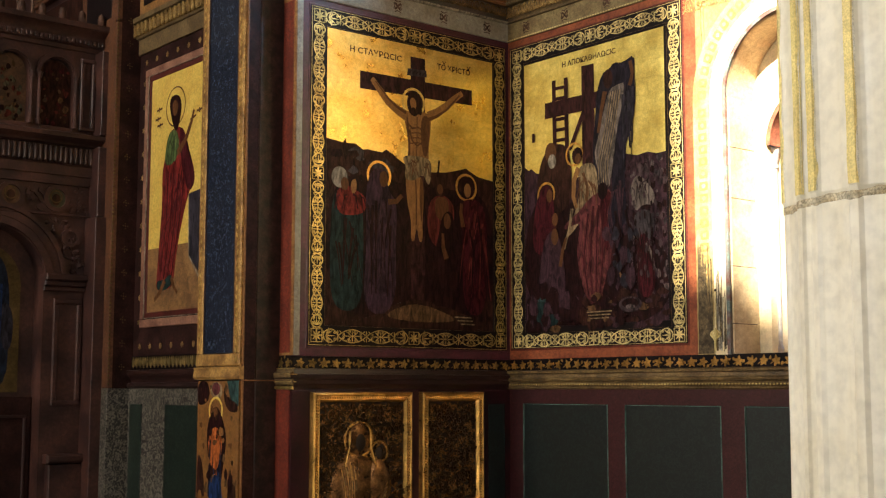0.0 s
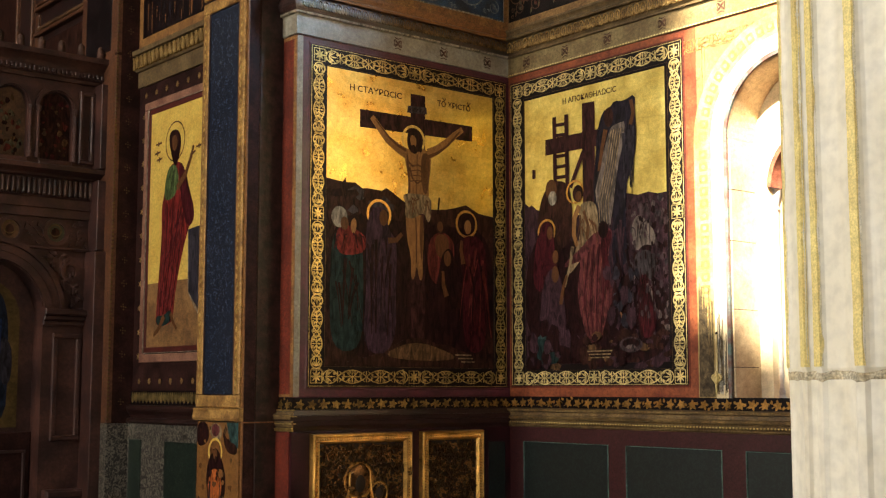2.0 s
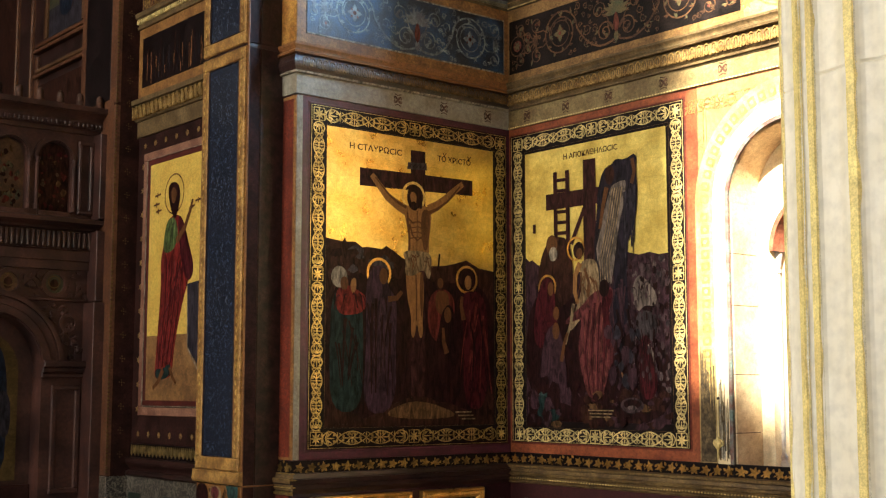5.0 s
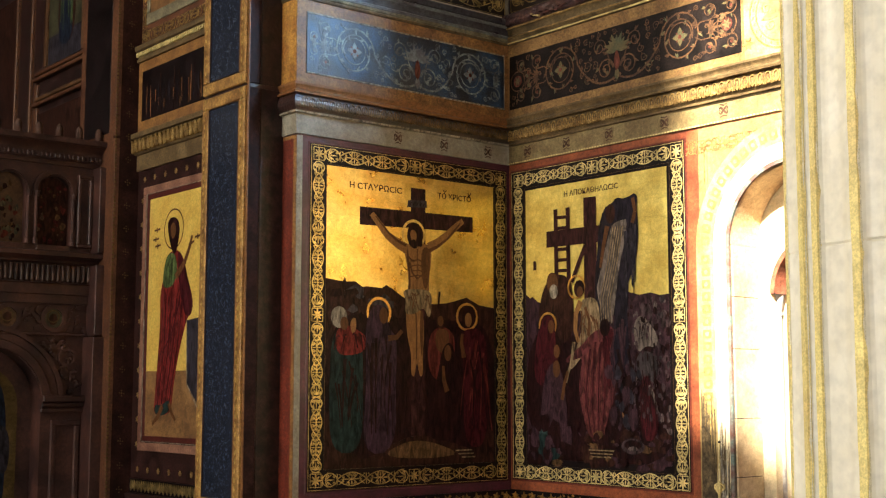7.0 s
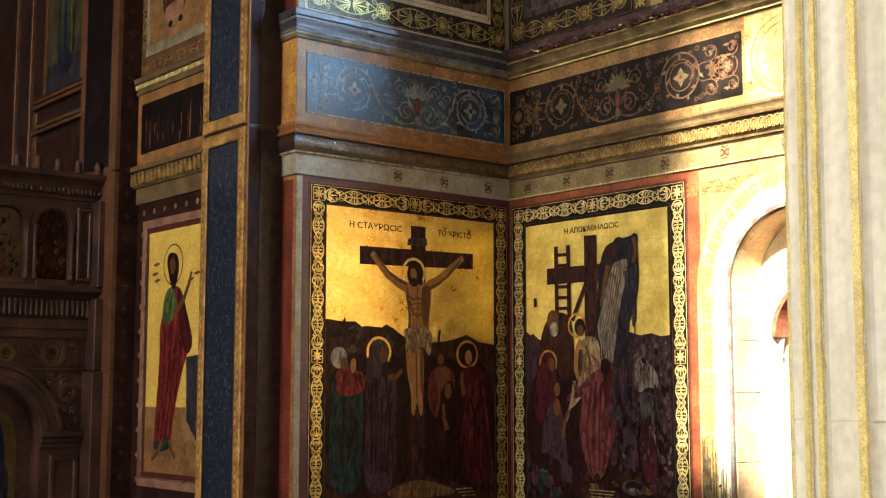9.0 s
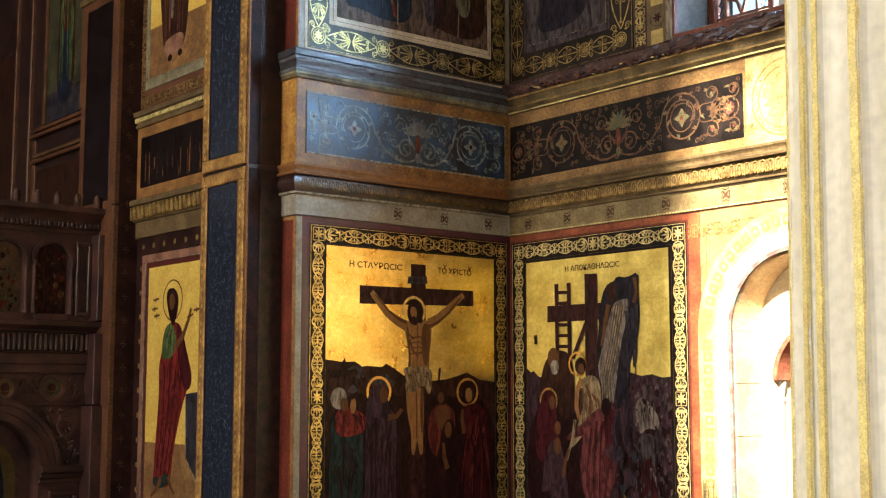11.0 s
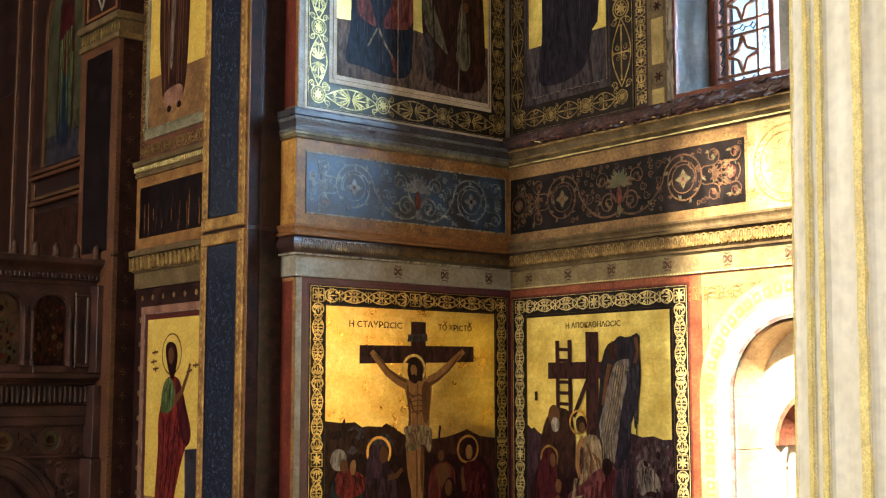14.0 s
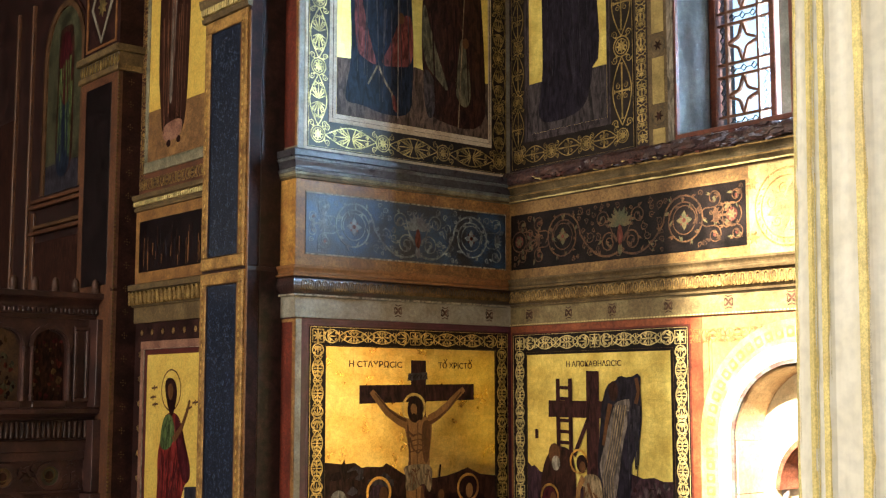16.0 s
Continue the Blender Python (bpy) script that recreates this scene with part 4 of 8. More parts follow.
    rinceau(g, 3.93, 5.43, 3.91, 4.243, 0.0245, SCROLL_BLUE, BLUE_BLOOM, ROSE_DIM, (0.213, 0.815), 7, 0.53)
    part("scrollwork", g, fr, "grey-blue painted scrolls")
    # upper cornice
    g = Geo()
    wrap(g, [(4.325, 0.022), (4.328, 0.034), (4.337, 0.036), (4.342, 0.03)], OLIVE)
    wrap(g, [(4.342, 0.03), (4.35, 0.038), (4.360, 0.040), (4.363, 0.040)], PALE_OLIVE)
    wrap(g, [(4.363, 0.040), (4.366, 0.044), (4.380, 0.046), (4.384, 0.040)], SLATE_BLUE)
    wrap(g, [(4.384, 0.040)] + hollow(4.388, 4.425, 0.038, 0.046) + [(4.430, 0.046)], SLATE_DEEP)
    wrap(g, [(4.430, 0.046), (4.434, 0.050), (4.446, 0.052), (4.450, 0.046)], SLATE_BLUE)
    wrap(g, [(4.450, 0.046), (4.456, 0.054), (4.486, 0.056), (4.494, 0.052), (4.496, 0.01)], SLATE_DEEP)
    solid("cornice_upper_north", g, "weathered grey-blue moulded cornice", "cornice", NORTH)
    g = Geo()
    wrap(g, [(4.49, 0.002), (4.495, 0.004), (9.0, 0.004), (9.002, 0.0)], GREY_STONE)
    field = solid("upper_field_north", g, "grey painted upper wall field", "wall field", NORTH)
    g = Geo().box(W0 - 0.007, W0, 4.52, 7.0, -0.15, 0.001, RED)
    g.box(W0 - 0.009, W0 - 0.001, 4.52, 7.0, -0.02, 0.0055, OCHRE)
    part("return", g, field, "oxide red return with an ochre edge")


north_bands()

# painting with the cross
O1, I1 = (3.958, 5.475, 1.515, 3.492), (4.073, 5.365, 1.635, 3.38)
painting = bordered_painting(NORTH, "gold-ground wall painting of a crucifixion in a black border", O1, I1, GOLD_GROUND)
c = Canvas(*I1, 0.0078)
c.poly([(0, 0), (1, 0), (1, 0.552), (0.9, 0.56), (0.82, 0.585), (0.75, 0.57), (0.69, 0.56), (0.62, 0.555), (0.5, 0.555), (0.43, 0.575), (0.37, 0.60), (0.335, 0.612), (0.31, 0.60), (0.225, 0.603), (0.2, 0.60), (0.16, 0.617), (0.11, 0.615), (0.104, 0.63), (0.09, 0.615), (0.0, 0.622)], UMBER)
c.soft([(0, 0), (1, 0), (1, 0.50), (0.7, 0.50), (0.4, 0.50), (0, 0.52)], UMBER_DARK)
c.dabs(0.0, 0.42, 0.50, 0.59, 16, (UMBER_DARK, SLATE, UMBER), 1, 0.05, 0.6)
c.soft([(0.02, 0.0), (0.25, 0.03), (0.45, 0.10), (0.6, 0.10), (0.98, 0.02), (0.98, 0), (0.02, 0)], UMBER)
c.soft([(0.3, 0.035), (0.46, 0.085), (0.6, 0.08), (0.8, 0.03), (0.55, 0.02)], EARTH)
c.done("landscape", painting, "dark painted hills and ground")
c.poly([(0.482, 0.10), (0.565, 0.10), (0.565, 0.958), (0.476, 0.958)], CROSS_BROWN)
c.poly([(0.182, 0.81), (0.861, 0.822), (0.861, 0.878), (0.182, 0.872)], CROSS_BROWN)
c.poly([(0.455, 0.888), (0.575, 0.893), (0.572, 0.918), (0.46, 0.913)], SLATE)
for k in range(5):
    c.line([(0.47 + 0.02 * k, 0.897), (0.482 + 0.02 * k, 0.908)], 0.004, UMBER_DARK)
c.done("painted_cross", painting, "dark brown painted cross")
# the central form
c.halo(0.494, 0.794, 0.070, GOLD_PAINT)
c.line([(0.45, 0.742), (0.40, 0.757), (0.341, 0.782), (0.29, 0.82), (0.249, 0.852)], 0.050, FLESH, 0.55)
c.line([(0.585, 0.752), (0.64, 0.772), (0.698, 0.802), (0.75, 0.835), (0.798, 0.861)], 0.050, FLESH, 0.55)
c.soft([(0.43, 0.757), (0.51, 0.765), (0.60, 0.765), (0.60, 0.70), (0.585, 0.64), (0.59, 0.58), (0.455, 0.58), (0.468, 0.64), (0.45, 0.70)], FLESH)
c.soft([(0.535, 0.75), (0.595, 0.755), (0.59, 0.66), (0.575, 0.60), (0.545, 0.62)], FLESH_DARK)
c.line([(0.462, 0.715), (0.49, 0.700), (0.52, 0.708), (0.55, 0.700), (0.575, 0.715)], 0.010, FLESH_DARK, 0.7)
c.line([(0.470, 0.695), (0.485, 0.660), (0.515, 0.640), (0.545, 0.655), (0.565, 0.690)], 0.010, FLESH_DARK, 0.7)
c.line([(0.516, 0.745), (0.516, 0.710), (0.514, 0.60)], 0.007, FLESH_DARK, 0.6)
c.soft([(0.448, 0.735), (0.462, 0.74), (0.470, 0.68), (0.478, 0.62), (0.470, 0.585), (0.458, 0.585), (0.466, 0.64)], FLESH_DARK)
c.line([(0.45, 0.752), (0.40, 0.766), (0.345, 0.792), (0.27, 0.845)], 0.014, FLESH_DARK, 0.5)
c.line([(0.585, 0.742), (0.64, 0.760), (0.70, 0.790), (0.78, 0.850)], 0.016, FLESH_DARK, 0.5)
for k in range(4):
    c.line([(0.475, 0.700 - 0.018 * k), (0.52, 0.707 - 0.018 * k), (0.56, 0.700 - 0.018 * k)], 0.006, FLESH_DARK)
c.soft([(0.452, 0.782), (0.462, 0.822), (0.49, 0.838), (0.53, 0.826), (0.546, 0.785), (0.545, 0.750), (0.52, 0.756), (0.505, 0.742), (0.47, 0.752)], UMBER_DARK)
c.soft([(0.470, 0.795), (0.482, 0.812), (0.508, 0.806), (0.512, 0.780), (0.500, 0.762), (0.482, 0.770)], FLESH)
c.soft([(0.478, 0.775), (0.505, 0.778), (0.508, 0.755), (0.492, 0.748)], UMBER_DARK)
c.soft([(0.445, 0.56), (0.52, 0.53), (0.552, 0.53), (0.556, 0.43), (0.548, 0.38), (0.552, 0.305), (0.53, 0.30), (0.515, 0.36), (0.50, 0.30), (0.48, 0.305), (0.482, 0.38), (0.455, 0.44)], FLESH)
c.soft([(0.535, 0.53), (0.552, 0.53), (0.552, 0.44), (0.545, 0.36), (0.535, 0.40), (0.53, 0.47)], FLESH_DARK)
c.line([(0.508, 0.52), (0.512, 0.45), (0.512, 0.36)], 0.008, FLESH_DARK)
c.soft([(0.425, 0.60), (0.52, 0.605), (0.605, 0.60), (0.60, 0.53), (0.585, 0.50), (0.555, 0.545), (0.50, 0.515), (0.44, 0.515), (0.45, 0.56)], LINEN)
c.folds(0.45, 0.59, 0.52, 0.59, 9, FLESH_DARK, 5, 0.007, 0.05)
c.done("painted_figure", painting, "pale painted form on the cross")
# mourners as plain draped forms
c.robe(0.115, 0.45, 0.05, 0.085, 0.085, TEAL)
c.soft([(0.05, 0.45), (0.11, 0.475), (0.19, 0.45), (0.225, 0.43), (0.215, 0.385), (0.15, 0.37), (0.06, 0.37)], CRIMSON)
c.oval(0.072, 0.495, 0.045, 0.036, PALE).oval(0.10, 0.475, 0.022, 0.022, FLESH_DARK)
c.soft([(0.13, 0.485), (0.165, 0.50), (0.165, 0.45), (0.14, 0.44)], FLESH)
c.folds(0.05, 0.19, 0.12, 0.36, 8, UMBER_DARK, 8, 0.016, 0.08)
c.folds(0.07, 0.21, 0.38, 0.45, 5, WINE, 18, 0.014, 0.05)
c.done("painted_figure", painting, "draped form in red and green")
c.halo(0.292, 0.517, 0.070, GOLD)
c.soft([(0.215, 0.46), (0.245, 0.53), (0.30, 0.548), (0.34, 0.52), (0.345, 0.47), (0.40, 0.43), (0.39, 0.30), (0.395, 0.05), (0.20, 0.04), (0.225, 0.28)], VIOLET_DARK)
c.oval(0.318, 0.507, 0.024, 0.028, FLESH_DARK)
c.line([(0.345, 0.43), (0.395, 0.435), (0.425, 0.458)], 0.028, FLESH_DARK, 0.7)
c.folds(0.22, 0.38, 0.10, 0.46, 9, UMBER_DARK, 9, 0.016, 0.07)
c.folds(0.24, 0.36, 0.15, 0.44, 4, VIOLET, 19, 0.008, 0.07)
c.done("painted_figure", painting, "dark veiled form with a gold halo")
c.soft([(0.585, 0.44), (0.63, 0.475), (0.70, 0.475), (0.745, 0.44), (0.74, 0.36), (0.72, 0.26), (0.60, 0.30), (0.575, 0.36)], CRIMSON_DARK)
c.soft([(0.625, 0.47), (0.70, 0.47), (0.715, 0.42), (0.67, 0.38), (0.625, 0.40)], FLESH_DARK)
c.oval(0.652, 0.505, 0.026, 0.034, UMBER).oval(0.655, 0.497, 0.018, 0.018, FLESH_DARK)
c.line([(0.64, 0.54), (0.65, 0.60)], 0.01, UMBER_DARK)
c.done("painted_figure", painting, "dark red cloaked form")
c.soft([(0.645, 0.33), (0.665, 0.40), (0.715, 0.43), (0.75, 0.38), (0.765, 0.28), (0.80, 0.08), (0.56, 0.08), (0.61, 0.22)], UMBER_DARK)
c.oval(0.70, 0.385, 0.022, 0.028, FLESH_DARK)
c.line([(0.695, 0.25), (0.675, 0.29), (0.672, 0.34)], 0.03, FLESH_DARK, 0.5)
c.done("painted_figure", painting, "kneeling dark form")
c.halo(0.820, 0.515, 0.068, GOLD)
c.soft([(0.79, 0.46), (0.83, 0.475), (0.90, 0.475), (0.95, 0.43), (0.955, 0.25), (0.94, 0.05), (0.80, 0.06), (0.80, 0.28)], WINE)
c.oval(0.835, 0.52, 0.042, 0.036, UMBER_DARK).oval(0.828, 0.505, 0.022, 0.026, FLESH)
c.line([(0.80, 0.37), (0.785, 0.42), (0.79, 0.455)], 0.026, FLESH_DARK, 0.6)
c.folds(0.81, 0.94, 0.10, 0.44, 7, CRIMSON_DARK, 12, 0.016, 0.06)
c.folds(0.82, 0.93, 0.12, 0.44, 5, UMBER_DARK, 20, 0.014, 0.06)
c.done("painted_figure", painting, "dark red robed form with a gold halo")
for k in range(3):
    c.line([(0.745 + 0.02 * k, 0.045 - 0.012 * k), (0.85 + 0.01 * k, 0.045 - 0.012 * k)], 0.006, LINEN)
c.done("painted_note", painting, "small pale painted lines")
lettering("Η CΤΑΥΡΩCΙC", 4.073 + 0.125 * 1.292, 3.262, 0.050, 0.0078, CROSS_BROWN, painting, 0.385)
lettering("ΤΟ ΧΡΙCΤΟ", 4.073 + 0.64 * 1.292, 3.262, 0.048, 0.0078, CROSS_BROWN, painting, 0.27)
for u in (4.956, 5.158):
    g = Geo().strip([(u - 0.013, 3.318), (u, 3.300), (u + 0.013, 3.318)], 0.006, 0.0078, 0.0090, CROSS_BROWN)
    part("letter_stroke", g, painting, "small stroke over a round letter")

# further surfaces
def glass(name, colour=(0.85, 0.93, 0.95)):
    m = bpy.data.materials.new(name)
    m.use_nodes = True
    s = m.node_tree.nodes["Principled BSDF"]
    s.inputs["Base Color"].default_value = (*colour, 1)
    s.inputs["Transmission Weight"].default_value, s.inputs["Roughness"].default_value, s.inputs["IOR"].default_value = 1.0, 0.12, 1.05
    return m


FLOORING = paint("painted_floor", (0.085, 0.055, 0.042))
MAROON_DADO = material("dark_red_dado_paint", (0.044, 0.010, 0.011), 0.5, 0, 0.4, 70, 8, 0.3, second=(0.034, 0.008, 0.009))
JADE = material("pale_green_paint", (0.10, 0.20, 0.17), 0.5, 0, 0.4, 90, 9, 0.2)
# Spandrel red made paler to carry the strong sun on it.
RED_SUN_PALE = material("sun_pale_red_wall_paint", (0.38, 0.18, 0.075), 0.55, 0, 0.35, 45, 6, 0.25, second=(0.28, 0.115, 0.05))
CREAM_GOLD = material("cream_gold_paint", (0.44, 0.34, 0.15), 0.5, 0.1, 0.3, 60, 8, 0.3, second=(0.26, 0.18, 0.07))
PATINA = material("blue_green_paint", (0.12, 0.17, 0.16), 0.5, 0, 0.4, 70, 12, 0.3, second=(0.16, 0.06, 0.05))
JAMB_STONE = material("pale_tan_stone", (0.50, 0.39, 0.25), 0.8, 0, 0.25, 50, 7, 0.6, second=(0.38, 0.28, 0.17))
BEAD_OCHRE = material("ochre_bead_paint", (0.30, 0.20, 0.07), 0.5, 0.1, 0.35, 80, 14, 0.3, second=(0.20, 0.12, 0.04))
SHADE_DIRT = material("brown_shade_and_dirt", (0.045, 0.030, 0.016), 0.7, 0, 0.6, 60, 20, 0.5, second=(0.14, 0.10, 0.05))
SHADE_DIRT_GREY = material("grey_shade_and_dirt", (0.22, 0.22, 0.20), 0.6, 0, 0.5, 60, 20, 0.4, second=(0.40, 0.36, 0.28))
# Wall red lightened to stand for the soft edge of the sunlight.
RED_SUNLIT = material("sunlit_red_wall_paint", (0.30, 0.085, 0.032), 0.5, 0, 0.35, 45, 6, 0.25, second=(0.15, 0.035, 0.016))
BRICK_RED = material("red_brick", (0.34, 0.11, 0.06), 0.7, 0, 0.35, 40, 12, 0.4)
GREY_MARBLE = veined("grey_marble", (0.42, 0.39, 0.36), (0.30, 0.27, 0.25), 8, 0.4, 0.1)
AMBER_WOOD = material("amber_wood", (0.45, 0.18, 0.04), 0.45, 0, 0.3, 60, 8, 0.2)
IRON_BROWN = material("dark_brown_patina", (0.03, 0.018, 0.012), 0.5, 0.2, 0.3, 60, 9, 0.2)
OLIVE_DARK = paint("dark_olive", (0.085, 0.075, 0.045))
GLASS = glass("window_glass")
CORNICE_GILT = material("cornice_gilding", (0.42, 0.27, 0.095), 0.42, 0.4, 0.5, 90, 16, 0.4, second=(0.20, 0.115, 0.04))
KHAKI = material("khaki_paint", (0.22, 0.165, 0.075), 0.5, 0, 0.35, 50, 9, 0.4, second=(0.14, 0.095, 0.042))
KHAKI_DARK = material("dark_khaki_paint", (0.15, 0.10, 0.045), 0.5, 0.05, 0.4, 50, 9, 0.4, second=(0.085, 0.054, 0.025))
OCHRE_PALE = material("pale_ochre_plaster", (0.27, 0.155, 0.055), 0.5, 0, 0.4, 50, 9, 0.4, second=(0.16, 0.085, 0.032))
SCROLL_DARK = material("dark_scroll_ground", (0.016, 0.010, 0.009), 0.5, 0, 0.5, 80, 9, 0.5, gloss=0.15)
SCROLL_GOLD = material("scroll_brown_gold", (0.15, 0.072, 0.030), 0.5, 0.1, 0.6, 110, 16, 0.3, second=(0.055, 0.026, 0.014))
BLOOM = material("scroll_bloom", (0.13, 0.095, 0.040), 0.45, 0, 0.4, 90, 12, 0.3, second=(0.07, 0.075, 0.04))
LEDGE = material("purple_brown_ledge", (0.085, 0.040, 0.032), 0.38, 0, 0.6, 60, 16, 0.9, second=(0.038, 0.020, 0.024), coat=0.3)
PLASTER_BLUE = material("bluish_bare_plaster", (0.15, 0.15, 0.19), 0.6, 0, 0.5, 70, 20, 0.6, second=(0.09, 0.08, 0.12))
RED_BROWN_FLAKE = material("red_brown_flaked_paint", (0.10, 0.026, 0.018), 0.5, 0, 0.5, 70, 16, 0.5, second=(0.045, 0.014, 0.012))
NAVY_BLACK = paint("blue_black", (0.013, 0.010, 0.016))
SLATE_DARK = paint("dark_slate", (0.024, 0.021, 0.028))
LINEN_GREY = paint("grey_linen", (0.125, 0.10, 0.085))
ROSE_DARK = paint("dull_rose", (0.078, 0.021, 0.022))
TEAL_PALE = paint("pale_teal", (0.024, 0.048, 0.045))

BORDER_BROWN = material("brown_black_border_paint", (0.020, 0.011, 0.009), 0.42, 0, 0.4, 60, 8, 0.2, gloss=0.25)
BORDER_GILT = material("border_gilding", (0.62, 0.44, 0.16), 0.38, 0.7, 0.4, 110, 16, 0.3)
SLATE_STRIP = paint("slate_strip", (0.050, 0.038, 0.040))
TABLET = material("pale_yellow_tablet_paint", (0.40, 0.29, 0.10), 0.5, 0.05, 0.25, 60, 7, 0.2)


def lens_run(g, a, b, w, n, mat, crossed):
    """An interlace of roundels and long lenses between a and b; the lenses hold crosses or scrolled palmettes."""
    length = math.hypot(b[0] - a[0], b[1] - a[1])
    cu, cv = (b[0] - a[0]) / length, (b[1] - a[1]) / length

    def at(s, q):
        return (a[0] + cu * s - cv * q, a[1] + cv * s + cu * q)

    turn = math.degrees(math.atan2(cv, cu))
    count = max(1, round(length / (w * 3.0)))
    pitch, thin = length / count, w * 0.045
    for k in range(count + 1):
        s = k * pitch
        p = at(s, 0)
        if k or abs(cu) > 0.5:
            ring(g, *p, w * 0.37, thin, n, mat, 18)
            ring(g, *p, w * 0.27, thin * 0.7, n, mat, 16)
            rosette(g, *p, w * 0.25, n, mat, 8)
        if k == count:
            break
        m, half = s + pitch / 2, pitch / 2 - w * 0.37
        for side in (1, -1):
            g.strip([at(m - half + 2 * half * i / 14, side * w * 0.44 * math.sin(math.pi * i / 14)) for i in range(15)], thin, n, n + 0.0013, mat)
            for end in (1, -1):
                g.strip(spiral(*at(m + end * half * 0.93, side * w * 0.33), w * 0.15, w * 0.03, turn + 90 * side, end * side * 1.4, 10), thin * 0.8, n, n + 0.0012, mat, 0.5)
                g.plate(leaf(*at(m + end * half * 1.02, side * w * 0.16), w * 0.16, w * 0.07, turn + 90 * side, 4), n, n + 0.0012, mat)
        if crossed:
            for ang, size in ((0, half * 0.80), (180, half * 0.80), (90, w * 0.36), (270, w * 0.36)):
                c, q = math.cos(radians(turn + ang)), math.sin(radians(turn + ang))
                p = at(m, 0)
                tip = (p[0] + c * size, p[1] + q * size)
                g.strip([p, tip], w * 0.055, n, n + 0.0016, mat, 1.3)
                g.strip([(tip[0] - q * w * 0.07, tip[1] + c * w * 0.07), (tip[0] + q * w * 0.07, tip[1] - c * w * 0.07)], w * 0.05, n, n + 0.0017, mat)
            for end in (1, -1):
                for side in (1, -1):
                    g.strip(spiral(*at(m + end * w * 0.19, side * w * 0.17), w * 0.12, w * 0.03, turn, end * side * 1.3, 10), thin * 0.7, n, n + 0.0011, mat, 0.5)
        else:
            for end in (1, -1):
                for fan in (-64, -40, -20, 0, 20, 40, 64):
                    g.plate(leaf(*at(m + end * w * 0.05, 0), half * (0.74 - abs(fan) * 0.0055), w * 0.055, turn + (0 if end > 0 else 180) + fan, 5), n, n + 0.0013, mat)
                for side in (1, -1):
                    g.strip(spiral(*at(m + end * half * 0.34, side * w * 0.23), w * 0.13, w * 0.03, turn + 90 * side, -end * side * 1.4, 10), thin, n, n + 0.0015, mat, 0.5)
                    g.strip(spiral(*at(m + end * half * 0.62, side * w * 0.13), w * 0.09, w * 0.02, turn - 90 * side, end * side * 1.4, 10), thin * 0.9, n, n + 0.0015, mat, 0.5)


# upper painting with two standing forms
O2, I2 = (3.925, 5.472, 4.520, 7.2), (4.125, 5.310, 4.735, 6.95)


def double_border_painting(place, label, o, i, ground, pale, rounds, run_mat):
    """An upper painting: pale outer strip, dark ornamented band with roundels, pale inner strip, picture."""
    ob = thing("wall_painting", label, "painting", place, group="wall paintings")
    g = Geo().box(o[0] - 0.02, o[1] + 0.0, o[2] - 0.018, o[3] + 0.02, 0.002, 0.008, pale, 0.002)
    part("edge", g, ob)
    g = Geo().box(*o, 0.004, 0.0095, BORDER_BROWN, 0.001)
    part("border", g, ob, "brown-black painted border")
    s = (i[0] - o[0]) * 0.26
    g = Geo().box(i[0] - s, i[1] + s * 0.6, i[2] - s, i[3] + s, 0.005, 0.0115, pale, 0.001)
    part("inner_strip", g, ob)
    g = Geo()
    rect_line(g, i[0] - s * 0.5, i[1] + s * 0.3, i[2] - s * 0.5, i[3] + s * 0.5, 0.004, 0.0115, BLACK)
    part("inner_line", g, ob)
    g = Geo().box(*i, 0.006, 0.0132, ground)
    part("picture_ground", g, ob)
    lo, ro = (o[0] + i[0] - s) / 2, (o[1] + i[1] + s * 0.6) / 2
    bo = (o[2] + i[2] - s) / 2
    w = (i[0] - s - o[0]) * 0.84
    wr = (o[1] - i[1] - s * 0.6) * 0.84
    for a, b, ww in (((lo, bo), (ro, bo), w), ((lo, bo), (lo, o[3] - 0.2), w), ((ro, bo), (ro, o[3] - 0.2), wr)):
        g = Geo()
        lens_run(g, a, b, ww * 1.08, 0.0095, run_mat, rounds)
        rect_line(g, o[0] + 0.006, o[1] - 0.006, o[2] + 0.006, o[3] - 0.006, 0.003, 0.0096, run_mat) if a[0] != b[0] else None
        part("border_ornament", g, ob, "gold scroll ornament with roundels")
    return ob


upper = double_border_painting(NORTH, "gold-ground wall painting of two robed standing forms", O2, I2, GOLD_GROUND_LIT, PALE_BORDER, False, BORDER_GILT)
c = Canvas(4.125, 5.310, 4.735, 6.95, 0.0134)


def frac(u, v):
    return ((u - 4.125) / 1.185, (v - 4.735) / 2.215)


c.poly([(0, 0), (1, 0), (1, 0.165), (0.56, 0.165), (0.50, 0.17), (0, 0.155)], FLOORING)
c.done("painted_floor", upper)
c.soft([frac(4.21, 5.6), frac(4.235, 5.1), frac(4.18, 4.86), frac(4.20, 4.815), frac(4.30, 4.82), frac(4.45, 4.78), frac(4.68, 4.79), frac(4.69, 5.0), frac(4.70, 5.2), frac(4.66, 5.9), frac(4.58, 6.4), frac(4.34, 6.4), frac(4.22, 5.9)], NAVY)
c.soft([frac(4.25, 5.7), frac(4.25, 5.14), frac(4.35, 5.09), frac(4.425, 5.07), frac(4.38, 5.18), frac(4.32, 5.4)], ROSE)
c.soft([frac(4.43, 5.075), frac(4.52, 5.22), frac(4.59, 5.40), frac(4.69, 5.45), frac(4.70, 5.11), frac(4.57, 5.09)], ROSE)
c.line([frac(4.425, 5.08), frac(4.48, 4.98), frac(4.53, 4.92), frac(4.55, 4.82)], 0.012, LINEN)
c.line([frac(4.42, 5.07), frac(4.38, 5.0), frac(4.35, 4.95)], 0.010, LINEN)
